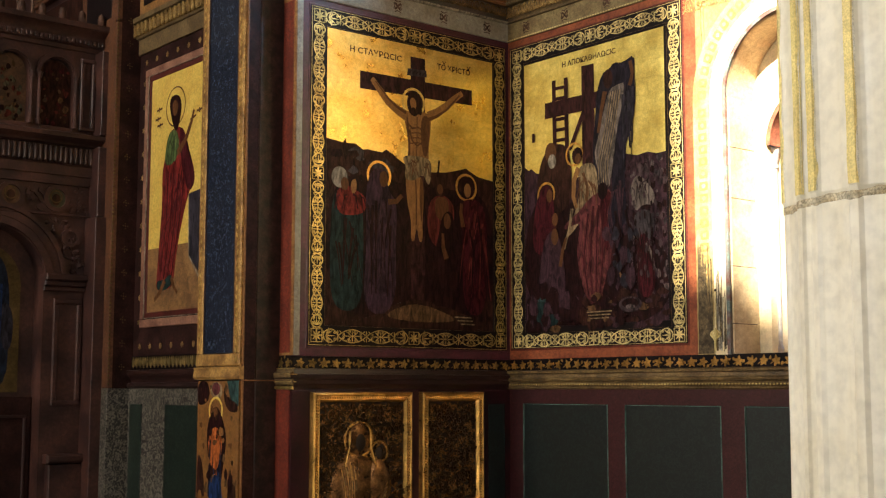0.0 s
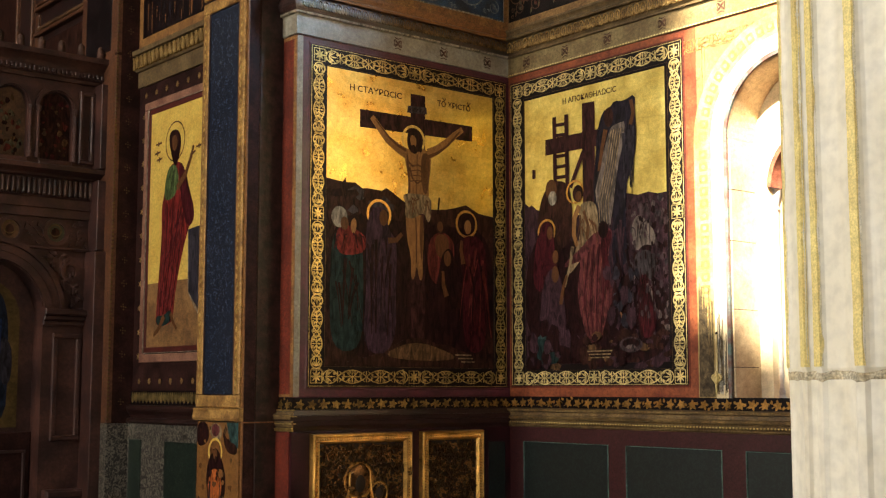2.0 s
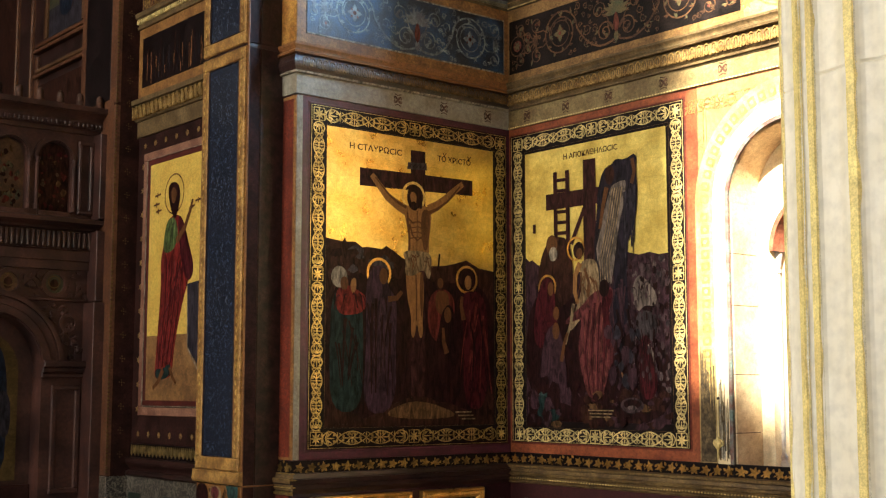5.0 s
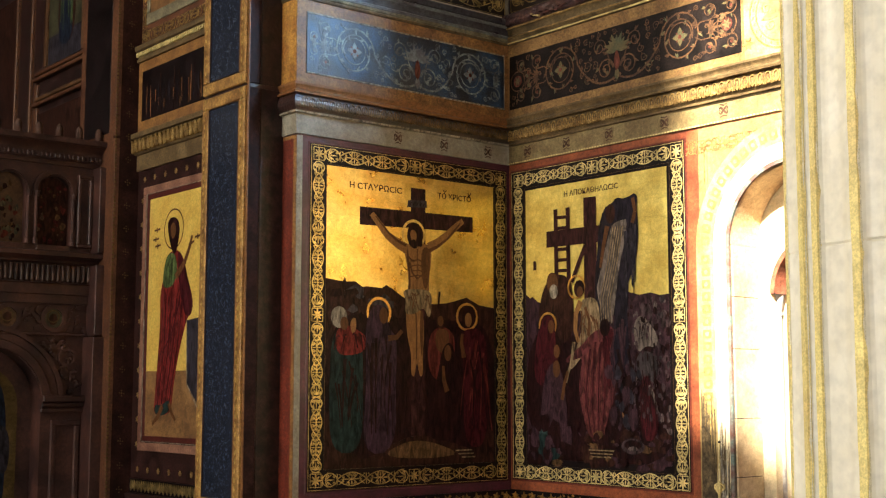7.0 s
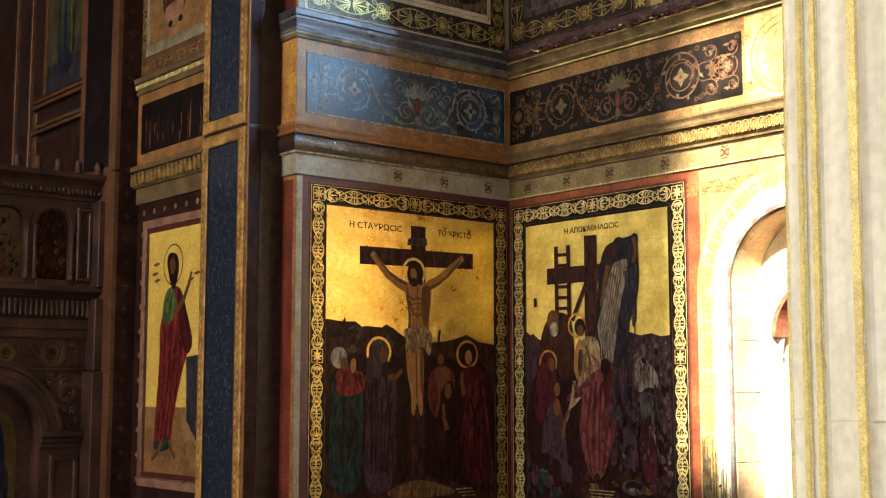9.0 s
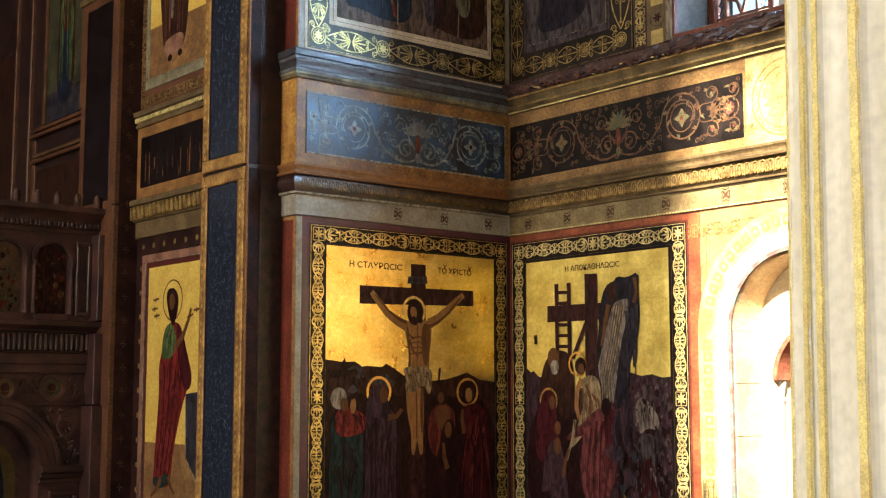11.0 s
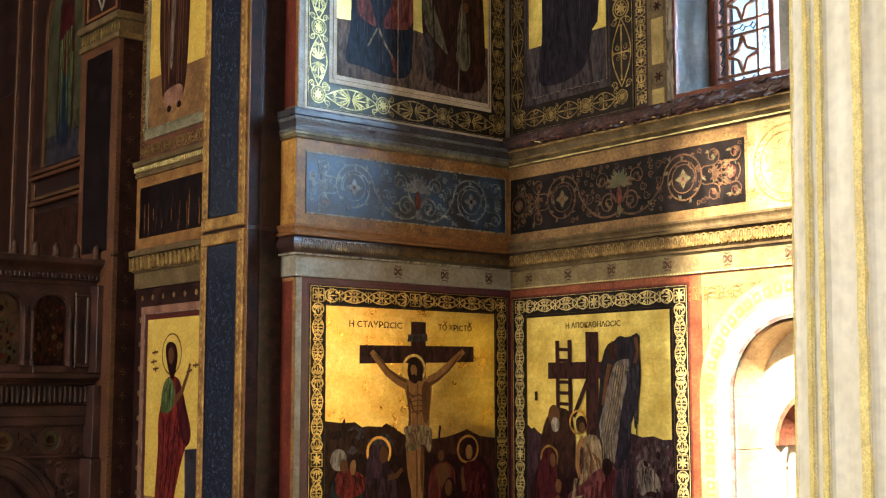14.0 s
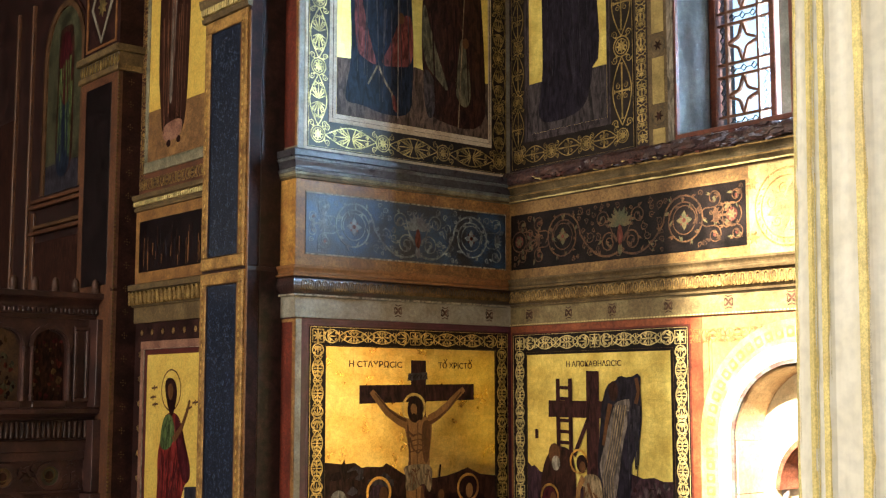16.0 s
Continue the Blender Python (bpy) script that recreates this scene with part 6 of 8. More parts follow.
    g.profile(0, E, [(4.327, 0.0), (4.329, 0.036), (4.340, 0.040), (4.346, 0.032), (4.362, 0.046), (4.376, 0.048), (4.382, 0.036)] + hollow(4.386, 4.43, 0.036, 0.060) + [(4.436, 0.062), (4.438, 0.0)], OLIVE)
    cu = solid("cornice_upper_east", g, "olive-grey moulded cornice with worn gilt lines", "cornice", EAST)
    for v, n, mat in ((4.336, 0.040, PALE_GOLD), (4.370, 0.048, CORNICE_GILT), (4.428, 0.061, CORNICE_GILT)):
        g = Geo().profile(0, E, [(v - 0.005, n - 0.01), (v - 0.004, n + 0.002), (v + 0.004, n + 0.002), (v + 0.005, n - 0.01)], mat, 0.003, 0.02)
        part("gilt_line", g, cu, "worn gilt line")
    g = Geo()
    g.profile(0, E, [(4.436, 0.0), (4.440, 0.060), (4.448, 0.070), (4.462, 0.076), (4.480, 0.074), (4.50, 0.079), (4.515, 0.072), (4.526, 0.060), (4.530, 0.0)], LEDGE, 0.009, 0.016)
    ledge = solid("ledge_east", g, "worn purple-brown painted window ledge with broken plaster", "ledge", EAST)
    rnd = random.Random(4)
    for name, count, span, vs, size, mats, label in (
            ("flaked_paint", 70, (0.25, 1.45), (4.440, 4.470), 0.013, (PALE_GOLD, RED_BROWN_FLAKE, UMBER, UMBER_DARK), "flaked patches of old paint"),
            ("bare_plaster", 90, (1.30, 2.9), (4.462, 4.522), 0.026, (PLASTER_BLUE, LEDGE, PLASTER_BLUE, RED_BROWN_FLAKE, LEDGE, LEDGE), "bluish flaking plaster"),
            ("broken_edge", 80, (0.9, 2.9), (4.434, 4.450), 0.014, (UMBER_DARK, RED_BROWN_FLAKE, UMBER, LEDGE, PLASTER_BLUE), "broken dark lower edge")):
        g = Geo()
        for k in range(count):
            u, v, r = rnd.uniform(*span), rnd.uniform(*vs), size * rnd.uniform(0.35, 1.1)
            pts = [(u + r * 1.7 * math.cos(a) * rnd.uniform(0.5, 1.1), v + r * 0.55 * math.sin(a) * rnd.uniform(0.4, 1.1)) for a in (q * math.pi / 4 for q in range(8))]
            g.plate(pts, 0.060, 0.0785 + rnd.uniform(0.0, 0.004), rnd.choice(mats))
        part(name, g, ledge, label)
    # painted strips beside the upper painting
    g = Geo().box(1.10, 1.40, 4.53, 8.0, 0, 0.004, KHAKI_DARK)
    strip_ = solid("painted_strip_east", g, "khaki painted wall strip beside the window", "wall field", EAST)
    g = Geo().box(1.108, 1.200, 4.53, 8.0, 0.003, 0.0065, BROWN)
    scroll_run(g, (1.154, 4.56), (1.154, 6.6), 0.085, 0.0065, GOLD_PAINT, 0.9)
    part("scroll_strip", g, strip_, "brown strip with gold scrolls")
    g = Geo()
    for k in range(6):
        v = 4.70 + 0.42 * k
        g.box(1.235, 1.325, v - 0.345, v - 0.072, 0.003, 0.0065, TABLET)
        rect_line(g, 1.225, 1.335, v - 0.07, v + 0.07, 0.006, 0.0042, OLIVE)
        ring(g, 1.28, v, 0.052, 0.012, 0.0045, OLIVE, 18, 0.002)
        rosette(g, 1.28, v, 0.034, 0.0045, UMBER, 6)
    part("strip_motif", g, strip_, "pale tablets and dark roundels")
    # plaster edge round the window
    g = Geo()
    g.strip([(1.375, 4.53), (1.375, 6.7)], 0.045, 0.003, 0.012, PALE)
    solid("window_plaster_edge", g, "pale plaster window edge", "trim", EAST)


east_upper()

# upper painting with one dark robed form
O4, I4 = (0.03, 1.095, 4.545, 7.0), (0.205, 0.882, 4.760, 6.9)
upper2 = double_border_painting(EAST, "gold-ground wall painting of a dark robed standing form", O4, I4, GOLD_GROUND_LIT, SLATE_STRIP, True, BORDER_GILT)
c = Canvas(*I4, 0.0134)
c.poly([(0, 0), (1, 0), (1, 0.153), (0.0, 0.153)], SLATE)
c.soft([(0.16, 0.6), (0.19, 0.22), (0.17, 0.14), (0.10, 0.03), (0.40, 0.02), (0.72, 0.04), (0.80, 0.10), (0.84, 0.16), (0.86, 0.30), (0.83, 0.6), (0.7, 0.8), (0.35, 0.8)], NAVY_BLACK)
c.poly([(0.82, 0.153), (0.90, 0.175), (0.92, 0.24), (0.88, 0.42), (0.80, 0.42), (0.80, 0.153)], NAVY_BLACK)
c.folds(0.25, 0.8, 0.06, 0.5, 7, SLATE_DARK, 31, 0.02, 0.03)
c.done("painted_figure", upper2, "blue-black draped form")

# painting with the ladder
O3, I3 = (0.028, 1.462, 1.525, 3.482), (0.160, 1.350, 1.620, 3.363)
# PALE_GOLD, less metallic, gives this border's gold its lit brightness by colour.
paint2 = bordered_painting(EAST, "gold-ground wall painting of a descent from a cross with a ladder", O3, I3, GOLD_GROUND_LIT, PALE_GOLD, RED)
c = Canvas(*I3, 0.0078)
c.poly([(0, 0), (1, 0), (1, 0.575), (0.93, 0.572), (0.87, 0.583), (0.80, 0.578), (0.72, 0.592), (0.5, 0.56), (0.3, 0.52), (0.12, 0.575), (0.09, 0.58), (0.05, 0.60), (0.03, 0.595), (0, 0.61)], VIOLET)
c.soft([(0, 0), (1, 0), (1, 0.28), (0.7, 0.34), (0.4, 0.45), (0, 0.50)], UMBER_DARK)
c.dabs(0.70, 0.98, 0.10, 0.56, 190, (ROCK_DARK, ROCK_DARK, ROCK, VIOLET, SLATE, UMBER_DARK), 41, 0.020, 1.3)
c.dabs(0.05, 0.98, 0.01, 0.12, 40, (UMBER, EARTH, VIOLET, UMBER_DARK), 42, 0.05, 0.5)
c.done("landscape", paint2, "violet-grey painted rocks and dark ground")
c.poly([(0.434, 0.45), (0.520, 0.45), (0.522, 0.93), (0.434, 0.932)], CROSS_BROWN)
c.poly([(0.162, 0.772), (0.569, 0.770), (0.569, 0.828), (0.163, 0.830)], CROSS_BROWN)
c.done("painted_cross", paint2, "dark brown painted cross")
for x in (0.231, 0.320):
    c.line([(x, 0.906), (x + 0.006, 0.45)], 0.028, CROSS_BROWN)
for k in range(11):
    y = 0.875 - 0.038 * k
    c.line([(0.23, y), (0.325, y - 0.002)], 0.018, CROSS_BROWN)
c.line([(0.345, 0.64), (0.49, 0.82)], 0.026, CROSS_BROWN)
c.poly([(0.062, 0.695), (0.083, 0.695), (0.083, 0.728), (0.062, 0.728)], CROSS_BROWN)
for s in (0, 0.10):
    c.line([(0.655 + s * 0.7, 0.40), (0.75 + s * 0.6, 0.12)], 0.018, UMBER_DARK)
c.done("painted_ladder", paint2, "dark brown painted ladder and poles")
c.soft([(0.535, 0.81), (0.575, 0.885), (0.63, 0.895), (0.66, 0.915), (0.72, 0.905), (0.80, 0.925), (0.795, 0.86), (0.805, 0.78), (0.785, 0.69), (0.72, 0.60), (0.735, 0.30), (0.56, 0.30), (0.50, 0.60), (0.53, 0.74)], NAVY_BLACK, 1)
c.oval(0.62, 0.862, 0.032, 0.034, UMBER)
c.line([(0.77, 0.905), (0.785, 0.86), (0.765, 0.82)], 0.022, FLESH_DARK)
c.soft([(0.615, 0.80), (0.635, 0.825), (0.69, 0.835), (0.735, 0.835), (0.715, 0.76), (0.675, 0.68), (0.65, 0.58), (0.615, 0.46), (0.575, 0.50), (0.515, 0.60), (0.545, 0.66), (0.575, 0.73)], LINEN_GREY, 1)
for k in range(9):
    x = 0.008 * k
    c.line([(0.638 + x, 0.815), (0.60 + x, 0.70), (0.545 + x, 0.57), (0.55 + x, 0.50 - 0.2 * x)], 0.0045 if k % 2 else 0.007, SLATE if k % 2 else LINEN, 0.6)
c.folds(0.72, 0.79, 0.55, 0.86, 6, SLATE_DARK, 57, 0.018, -0.04)
c.folds(0.58, 0.72, 0.30, 0.52, 9, VIOLET, 58, 0.016, 0.05)
c.line([(0.60, 0.82), (0.575, 0.76), (0.55, 0.68)], 0.03, FLESH_DARK, 0.6)
c.done("painted_figure", paint2, "dark blue form letting down a pale sheet")
c.soft([(0.09, 0.50), (0.12, 0.60), (0.17, 0.655), (0.24, 0.675), (0.33, 0.66), (0.36, 0.57), (0.36, 0.45), (0.2, 0.40)], UMBER)
c.oval(0.205, 0.645, 0.042, 0.036, FLESH_DARK).oval(0.215, 0.612, 0.030, 0.026, PALE)
c.done("painted_figure", paint2, "dark brown bearded form")
c.halo(0.378, 0.622, 0.062, GOLD)
c.oval(0.40, 0.615, 0.038, 0.030, UMBER_DARK).oval(0.405, 0.603, 0.022, 0.020, FLESH_DARK)
c.soft([(0.40, 0.57), (0.47, 0.585), (0.53, 0.57), (0.545, 0.50), (0.535, 0.44), (0.47, 0.41), (0.40, 0.37), (0.335, 0.33), (0.325, 0.355), (0.385, 0.42), (0.42, 0.48)], LINEN)
c.line([(0.41, 0.57), (0.375, 0.53), (0.37, 0.47), (0.39, 0.43)], 0.036, FLESH, 0.6)
c.line([(0.44, 0.55), (0.47, 0.50), (0.46, 0.45)], 0.018, FLESH_DARK)
c.folds(0.40, 0.53, 0.40, 0.54, 8, FLESH_DARK, 52, 0.010, 0.06)
c.line([(0.36, 0.43), (0.34, 0.36), (0.32, 0.33), (0.30, 0.29)], 0.022, LINEN, 0.6)
c.done("painted_figure", paint2, "pale lowered form with a gold halo")
c.soft([(0.487, 0.46), (0.56, 0.475), (0.63, 0.48), (0.635, 0.44), (0.60, 0.39), (0.625, 0.32), (0.655, 0.25), (0.60, 0.20), (0.565, 0.12), (0.50, 0.085), (0.45, 0.11), (0.40, 0.22), (0.39, 0.29), (0.42, 0.37), (0.39, 0.375), (0.30, 0.355), (0.30, 0.375), (0.42, 0.42)], ROSE_DARK, 1)
for k in range(9):
    x = 0.021 * k
    c.line([(0.455 + x * 0.9, 0.44 - 0.012 * abs(k - 4)), (0.44 + x * 0.9, 0.34), (0.415 + x * 1.05, 0.24), (0.46 + x * 0.6, 0.115)], 0.012 if k % 2 else 0.006, WINE if k % 2 else ROSE_DIM, 0.6)
c.soft([(0.55, 0.46), (0.63, 0.475), (0.63, 0.44), (0.60, 0.40), (0.62, 0.31), (0.60, 0.25), (0.57, 0.33)], WINE)
c.oval(0.575, 0.475, 0.034, 0.030, UMBER_DARK)
c.soft([(0.66, 0.20), (0.70, 0.185), (0.69, 0.16), (0.66, 0.17)], FLESH)
c.done("painted_figure", paint2, "faded crimson robed form")
c.halo(0.170, 0.495, 0.066, GOLD)
c.soft([(0.08, 0.44), (0.13, 0.52), (0.18, 0.535), (0.225, 0.50), (0.225, 0.44), (0.25, 0.36), (0.22, 0.28), (0.06, 0.28)], WINE)
c.oval(0.195, 0.488, 0.022, 0.024, FLESH_DARK)
c.oval(0.235, 0.40, 0.022, 0.024, FLESH_DARK)
c.done("painted_figure", paint2, "dark veiled form with a gold halo")
c.soft([(0.13, 0.28), (0.17, 0.345), (0.22, 0.365), (0.265, 0.34), (0.29, 0.27), (0.31, 0.17), (0.29, 0.03), (0.09, 0.03), (0.08, 0.12), (0.12, 0.20)], VIOLET)
c.oval(0.232, 0.338, 0.026, 0.030, FLESH_DARK)
c.soft([(0.06, 0.16), (0.12, 0.17), (0.19, 0.10), (0.18, 0.085), (0.08, 0.12)], TEAL_PALE)
c.soft([(0.08, 0.12), (0.2, 0.10), (0.28, 0.02), (0.06, 0.02)], TEAL)
c.line([(0.27, 0.23), (0.29, 0.29), (0.315, 0.33)], 0.024, FLESH_DARK, 0.6)
c.done("painted_figure", paint2, "kneeling violet and teal form")
c.soft([(0.76, 0.47), (0.80, 0.515), (0.86, 0.49), (0.92, 0.44), (0.91, 0.40), (0.84, 0.41), (0.79, 0.38)], LINEN_GREY)
c.soft([(0.78, 0.39), (0.90, 0.39), (0.92, 0.30), (0.85, 0.285), (0.78, 0.30)], SLATE)
c.soft([(0.80, 0.30), (0.86, 0.32), (0.92, 0.20), (0.90, 0.10), (0.80, 0.10)], WINE)
c.line([(0.86, 0.28), (0.89, 0.24), (0.91, 0.19)], 0.02, LINEN_GREY, 0.5)
c.folds(0.77, 0.91, 0.41, 0.50, 9, ROCK_DARK, 55, 0.008, 0.06)
c.folds(0.79, 0.91, 0.11, 0.38, 12, UMBER_DARK, 59, 0.009, 0.05)
c.dabs(0.72, 0.98, 0.12, 0.50, 60, (ROCK_DARK, VIOLET, UMBER_DARK), 46, 0.010, 2.2)
c.done("painted_figure", paint2, "grey seated form before rocks")
c.dabs(0.03, 0.40, 0.02, 0.16, 30, (UMBER_DARK, UMBER_DARK, VIOLET), 43, 0.05, 1.4)
c.done("painted_shadow", paint2, "dark brushwork on the ground")
c.dabs(0.40, 0.72, 0.02, 0.12, 26, (UMBER_DARK, UMBER, EARTH), 44, 0.045, 0.8)
c.done("painted_shadow", paint2, "dark brushwork on the ground")
c.dabs(0.60, 0.80, 0.14, 0.36, 30, (UMBER_DARK, VIOLET, SLATE_DARK), 45, 0.035, 1.6)
c.done("painted_shadow", paint2, "dark brushwork on the ground")
c.oval(0.752, 0.080, 0.075, 0.026, ROCK_DARK).oval(0.752, 0.084, 0.055, 0.016, UMBER_DARK).oval(0.752, 0.072, 0.03, 0.008, ROCK)
c.done("painted_basin", paint2, "grey painted basin")
for k in range(3):
    c.line([(0.46 + 0.01 * k, 0.062 - 0.011 * k), (0.63 - 0.01 * k, 0.062 - 0.011 * k)], 0.006, LINEN)
c.done("painted_note", paint2, "small pale painted lines")
lettering("Η ΑΠΟΚΑΘΗΛΩCΙC", 0.160 + 0.292 * 1.19, 3.270, 0.047, 0.0078, CROSS_BROWN, paint2, 0.45)

GREY_PLASTER = material("grey_blue_plaster", (0.13, 0.12, 0.105), 0.6, 0, 0.4, 30, 5, 0.3, second=(0.07, 0.062, 0.055))
LATTICE_WOOD = material("brown_lattice_wood", (0.15, 0.055, 0.025), 0.45, 0, 0.3, 60, 8, 0.3)
GREY_GLASS = material("frosted_glass_paint", (0.24, 0.29, 0.25), 0.35, 0, 0.25, 30, 6, 0.2)
BROWN_BLACK = material("brown_black_paint", (0.034, 0.013, 0.011), 0.6, 0, 0.4, 60, 8, 0.25, gloss=0.1)
RED_BROWN = material("red_brown_paint", (0.13, 0.050, 0.024), 0.5, 0, 0.4, 60, 8, 0.3)
GREEN_VEINED = veined("green_veined_marble", (0.006, 0.011, 0.009), (0.04, 0.058, 0.042), 30, 0.3, 0.03)
PINK_STONE = material("pinkish_frame_paint", (0.26, 0.13, 0.085), 0.5, 0, 0.35, 60, 8, 0.3, second=(0.14, 0.06, 0.04))
YELLOW = material("yellow_ochre_gold", (0.76, 0.54, 0.12), 0.42, 0.3, 0.22, 60, 8, 0.2, second=(0.68, 0.44, 0.09))
DARK_RED = material("dark_red_frame_paint", (0.09, 0.018, 0.014), 0.45, 0, 0.3, 60, 8, 0.2)
FLOOR_OCHRE = material("painted_ochre_floor", (0.23, 0.12, 0.045), 0.45, 0, 0.35, 25, 6, 0.2, second=(0.13, 0.065, 0.028))
LINE_BROWN = paint("line_brown", (0.10, 0.045, 0.02))
DARK_OLIVE_LINE = paint("dark_olive_line", (0.026, 0.036, 0.014))
FINIAL = material("brown_finial_stone", (0.075, 0.034, 0.022), 0.55, 0, 0.4, 40, 8, 0.4)
DULL_WOOD = material("dull_brown_wood", (0.120, 0.048, 0.022), 0.5, 0, 0.4, 45, 8, 0.3, second=(0.07, 0.027, 0.014))
DIM_GREEN = material("dim_olive_ground", (0.060, 0.058, 0.030), 0.5, 0, 0.4, 40, 6, 0.2)
OCHRE_DULL = material("dull_ochre_frame", (0.12, 0.058, 0.026), 0.5, 0, 0.35, 50, 7, 0.3)
OCHRE_WOOD = material("ochre_gilded_wood", (0.44, 0.25, 0.075), 0.42, 0.15, 0.4, 45, 9, 0.3, second=(0.20, 0.10, 0.034))
ICON_OCHRE = material("icon_ochre_ground", (0.20, 0.092, 0.024), 0.45, 0.1, 0.3, 45, 7, 0.2, second=(0.16, 0.065, 0.018))
BROWN_TEX = material("dark_brown_rough_paint", (0.036, 0.014, 0.011), 0.45, 0, 0.5, 45, 14, 0.6, gloss=0.3)
COBALT = paint("cobalt", (0.012, 0.026, 0.08))
GOLD_DULL = material("dim_gold", (0.13, 0.082, 0.026), 0.45, 0.3, 0.3, 50, 7, 0.2)

# ---------------- upper window ----------------
def upper_window():
    ob = thing("window_2", "red-brown wooden window with star-pattern lattice", "window", EAST, kind="structure")
    u0, u1, v0, v1 = WIN
    n = -0.33
    g = Geo()
    g.box(u0 - 0.002, u0 + 0.006, v0, v1, -0.30, -0.002, GREY_PLASTER)
    g.box(u1 - 0.006, u1 + 0.002, v0, v1, -0.30, -0.002, GREY_PLASTER)
    part("reveal", g, ob, "grey-blue plastered reveal")
    g = Geo()
    g.box(u0 + 0.006, u0 + 0.018, v0, v1, -0.012, 0.016, RED_WOOD, 0.003)
    g.box(u0 + 0.006, u1 - 0.006, v0 - 0.004, v0 + 0.026, -0.34, 0.020, RED_WOOD, 0.004)
    part("sill_frame", g, ob, "red-brown painted sill frame")
    g = Geo()
    a0, a1 = u0 + 0.008, u0 + 0.62
    for x0, x1 in ((a0, a0 + 0.05), (a0 + 0.42, a0 + 0.46), (a1 - 0.06, a1)):
        g.box(x0, x1, v0 + 0.026, v1, n - 0.03, n + 0.03, RED_WOOD, 0.006)
    g.box(a0 + 0.05, a0 + 0.42, v0 + 0.026, v0 + 0.075, n - 0.028, n + 0.028, RED_WOOD, 0.006)
    part("window_frame", g, ob, "red-brown window frame")
    # lattice: narrow side columns of small diamonds, wide column of stars
    l0, l1, s0, s1 = a0 + 0.05, a0 + 0.42, a0 + 0.115, a0 + 0.335
    g = Geo()
    for x in (s0, s1):
        g.box(x - 0.008, x + 0.008, v0 + 0.075, v1, n - 0.012, n + 0.014, LATTICE_WOOD)
    v = v0 + 0.085
    star, band = 0.235, 0.075
    cells = []
    while v < v1 - 0.3:
        for y in (v, v + band):
            g.box(l0, l1, y - 0.007, y + 0.007, n - 0.011, n + 0.013, LATTICE_WOOD)
        cells.append(v + band)
        v += band + star
    part("lattice_bar", g, ob, "brown lattice bars")
    for v in cells:
        g = Geo()
        cu, cv, hu, hv = (s0 + s1) / 2, v + star / 2, (s1 - s0) / 2, star / 2
        tips = [(cu + hu, cv), (cu, cv + hv), (cu - hu, cv), (cu, cv - hv)]
        path = []
        for k in range(4):
            a, b = tips[k], tips[(k + 1) % 4]
            for i in range(8):
                t = i / 8
                bend = 0.42 * math.sin(math.pi * t)
                mu, mv = a[0] + (b[0] - a[0]) * t, a[1] + (b[1] - a[1]) * t
                path.append((mu + (cu - mu) * bend, mv + (cv - mv) * bend))
        g.strip(path, 0.017, n - 0.009, n + 0.012, LATTICE_WOOD, closed=True)
        part("lattice_star", g, ob, "four-pointed lattice star")
    g = Geo()
    for v in cells:
        for k in range(3):
            u = s0 + (s1 - s0) * (k + 0.5) / 3
            g.strip([(u + 0.020, v - band / 2), (u, v - band / 2 + 0.020), (u - 0.020, v - band / 2), (u, v - band / 2 - 0.020)], 0.005, n - 0.004, n + 0.005, IRON, closed=True)
            g.box(u + 0.02, u + 0.052, v - band / 2 - 0.002, v - band / 2 + 0.002, n - 0.004, n + 0.004, IRON)
        for x in ((l0 + s0) / 2, (l1 + s1) / 2):
            for k in range(4):
                y = v + star * (k + 0.5) / 4
                g.strip([(x + 0.020, y), (x, y + 0.024), (x - 0.020, y), (x, y - 0.024)], 0.005, n - 0.004, n + 0.005, IRON, closed=True)
                g.box(x - 0.002, x + 0.002, y + 0.022, y + 0.037, n - 0.004, n + 0.004, IRON)
    part("iron_filigree", g, ob, "dark iron filigree diamonds")
    for x0, x1 in ((l0, l1), (a0 + 0.46, a1 - 0.06)):
        g = Geo().box(x0, x1, v0 + 0.05, v1, n - 0.022, n - 0.018, GLASS if x0 == l0 else GREY_GLASS)
        p = part("pane", g, ob, "clear glass pane" if x0 == l0 else "frosted grey-green pane")
        p.visible_shadow = False
    # Filler panel, not glass; its shadow is off so the lamp outside shines through.
    g = Geo().box(a1, u1, v0, v1, n - 0.022, n - 0.016, GREY_GLASS)
    p = part("pane", g, ob, "grey filler panel that casts no shadow")
    p.visible_shadow = False


upper_window()

# small pendant beside the arched window
def pendant():
    ob = thing("wall_pendant", "small pale metal pendant hanging on a thin cord", "pendant", EAST)
    g = Geo()
    g.strip([(1.665, 1.80), (1.664, 1.66), (1.666, 1.60)], 0.005, 0.013, 0.018, PALE_GOLD)
    part("cord", g, ob)
    g = Geo()
    turned(g, 1.666, 0.026, [(1.475, 0.002), (1.50, 0.007), (1.53, 0.006), (1.545, 0.016), (1.565, 0.020), (1.585, 0.012), (1.60, 0.004)], PALE_GOLD, 10)
    g.strip(disc(1.666, 1.566, 0.032, 0.020, 14), 0.006, 0.018, 0.026, PALE_GOLD, closed=True)
    part("drop", g, ob, "pale metal drop")
    g = Geo().dome(1.665, 1.803, 0.012, 0.009, 0.009, 0.012, IRON, 8, 2)
    part("hook", g, ob, "dark iron hook")


pendant()

# ---------------- side recess ----------------
SIDE_END = 1.66


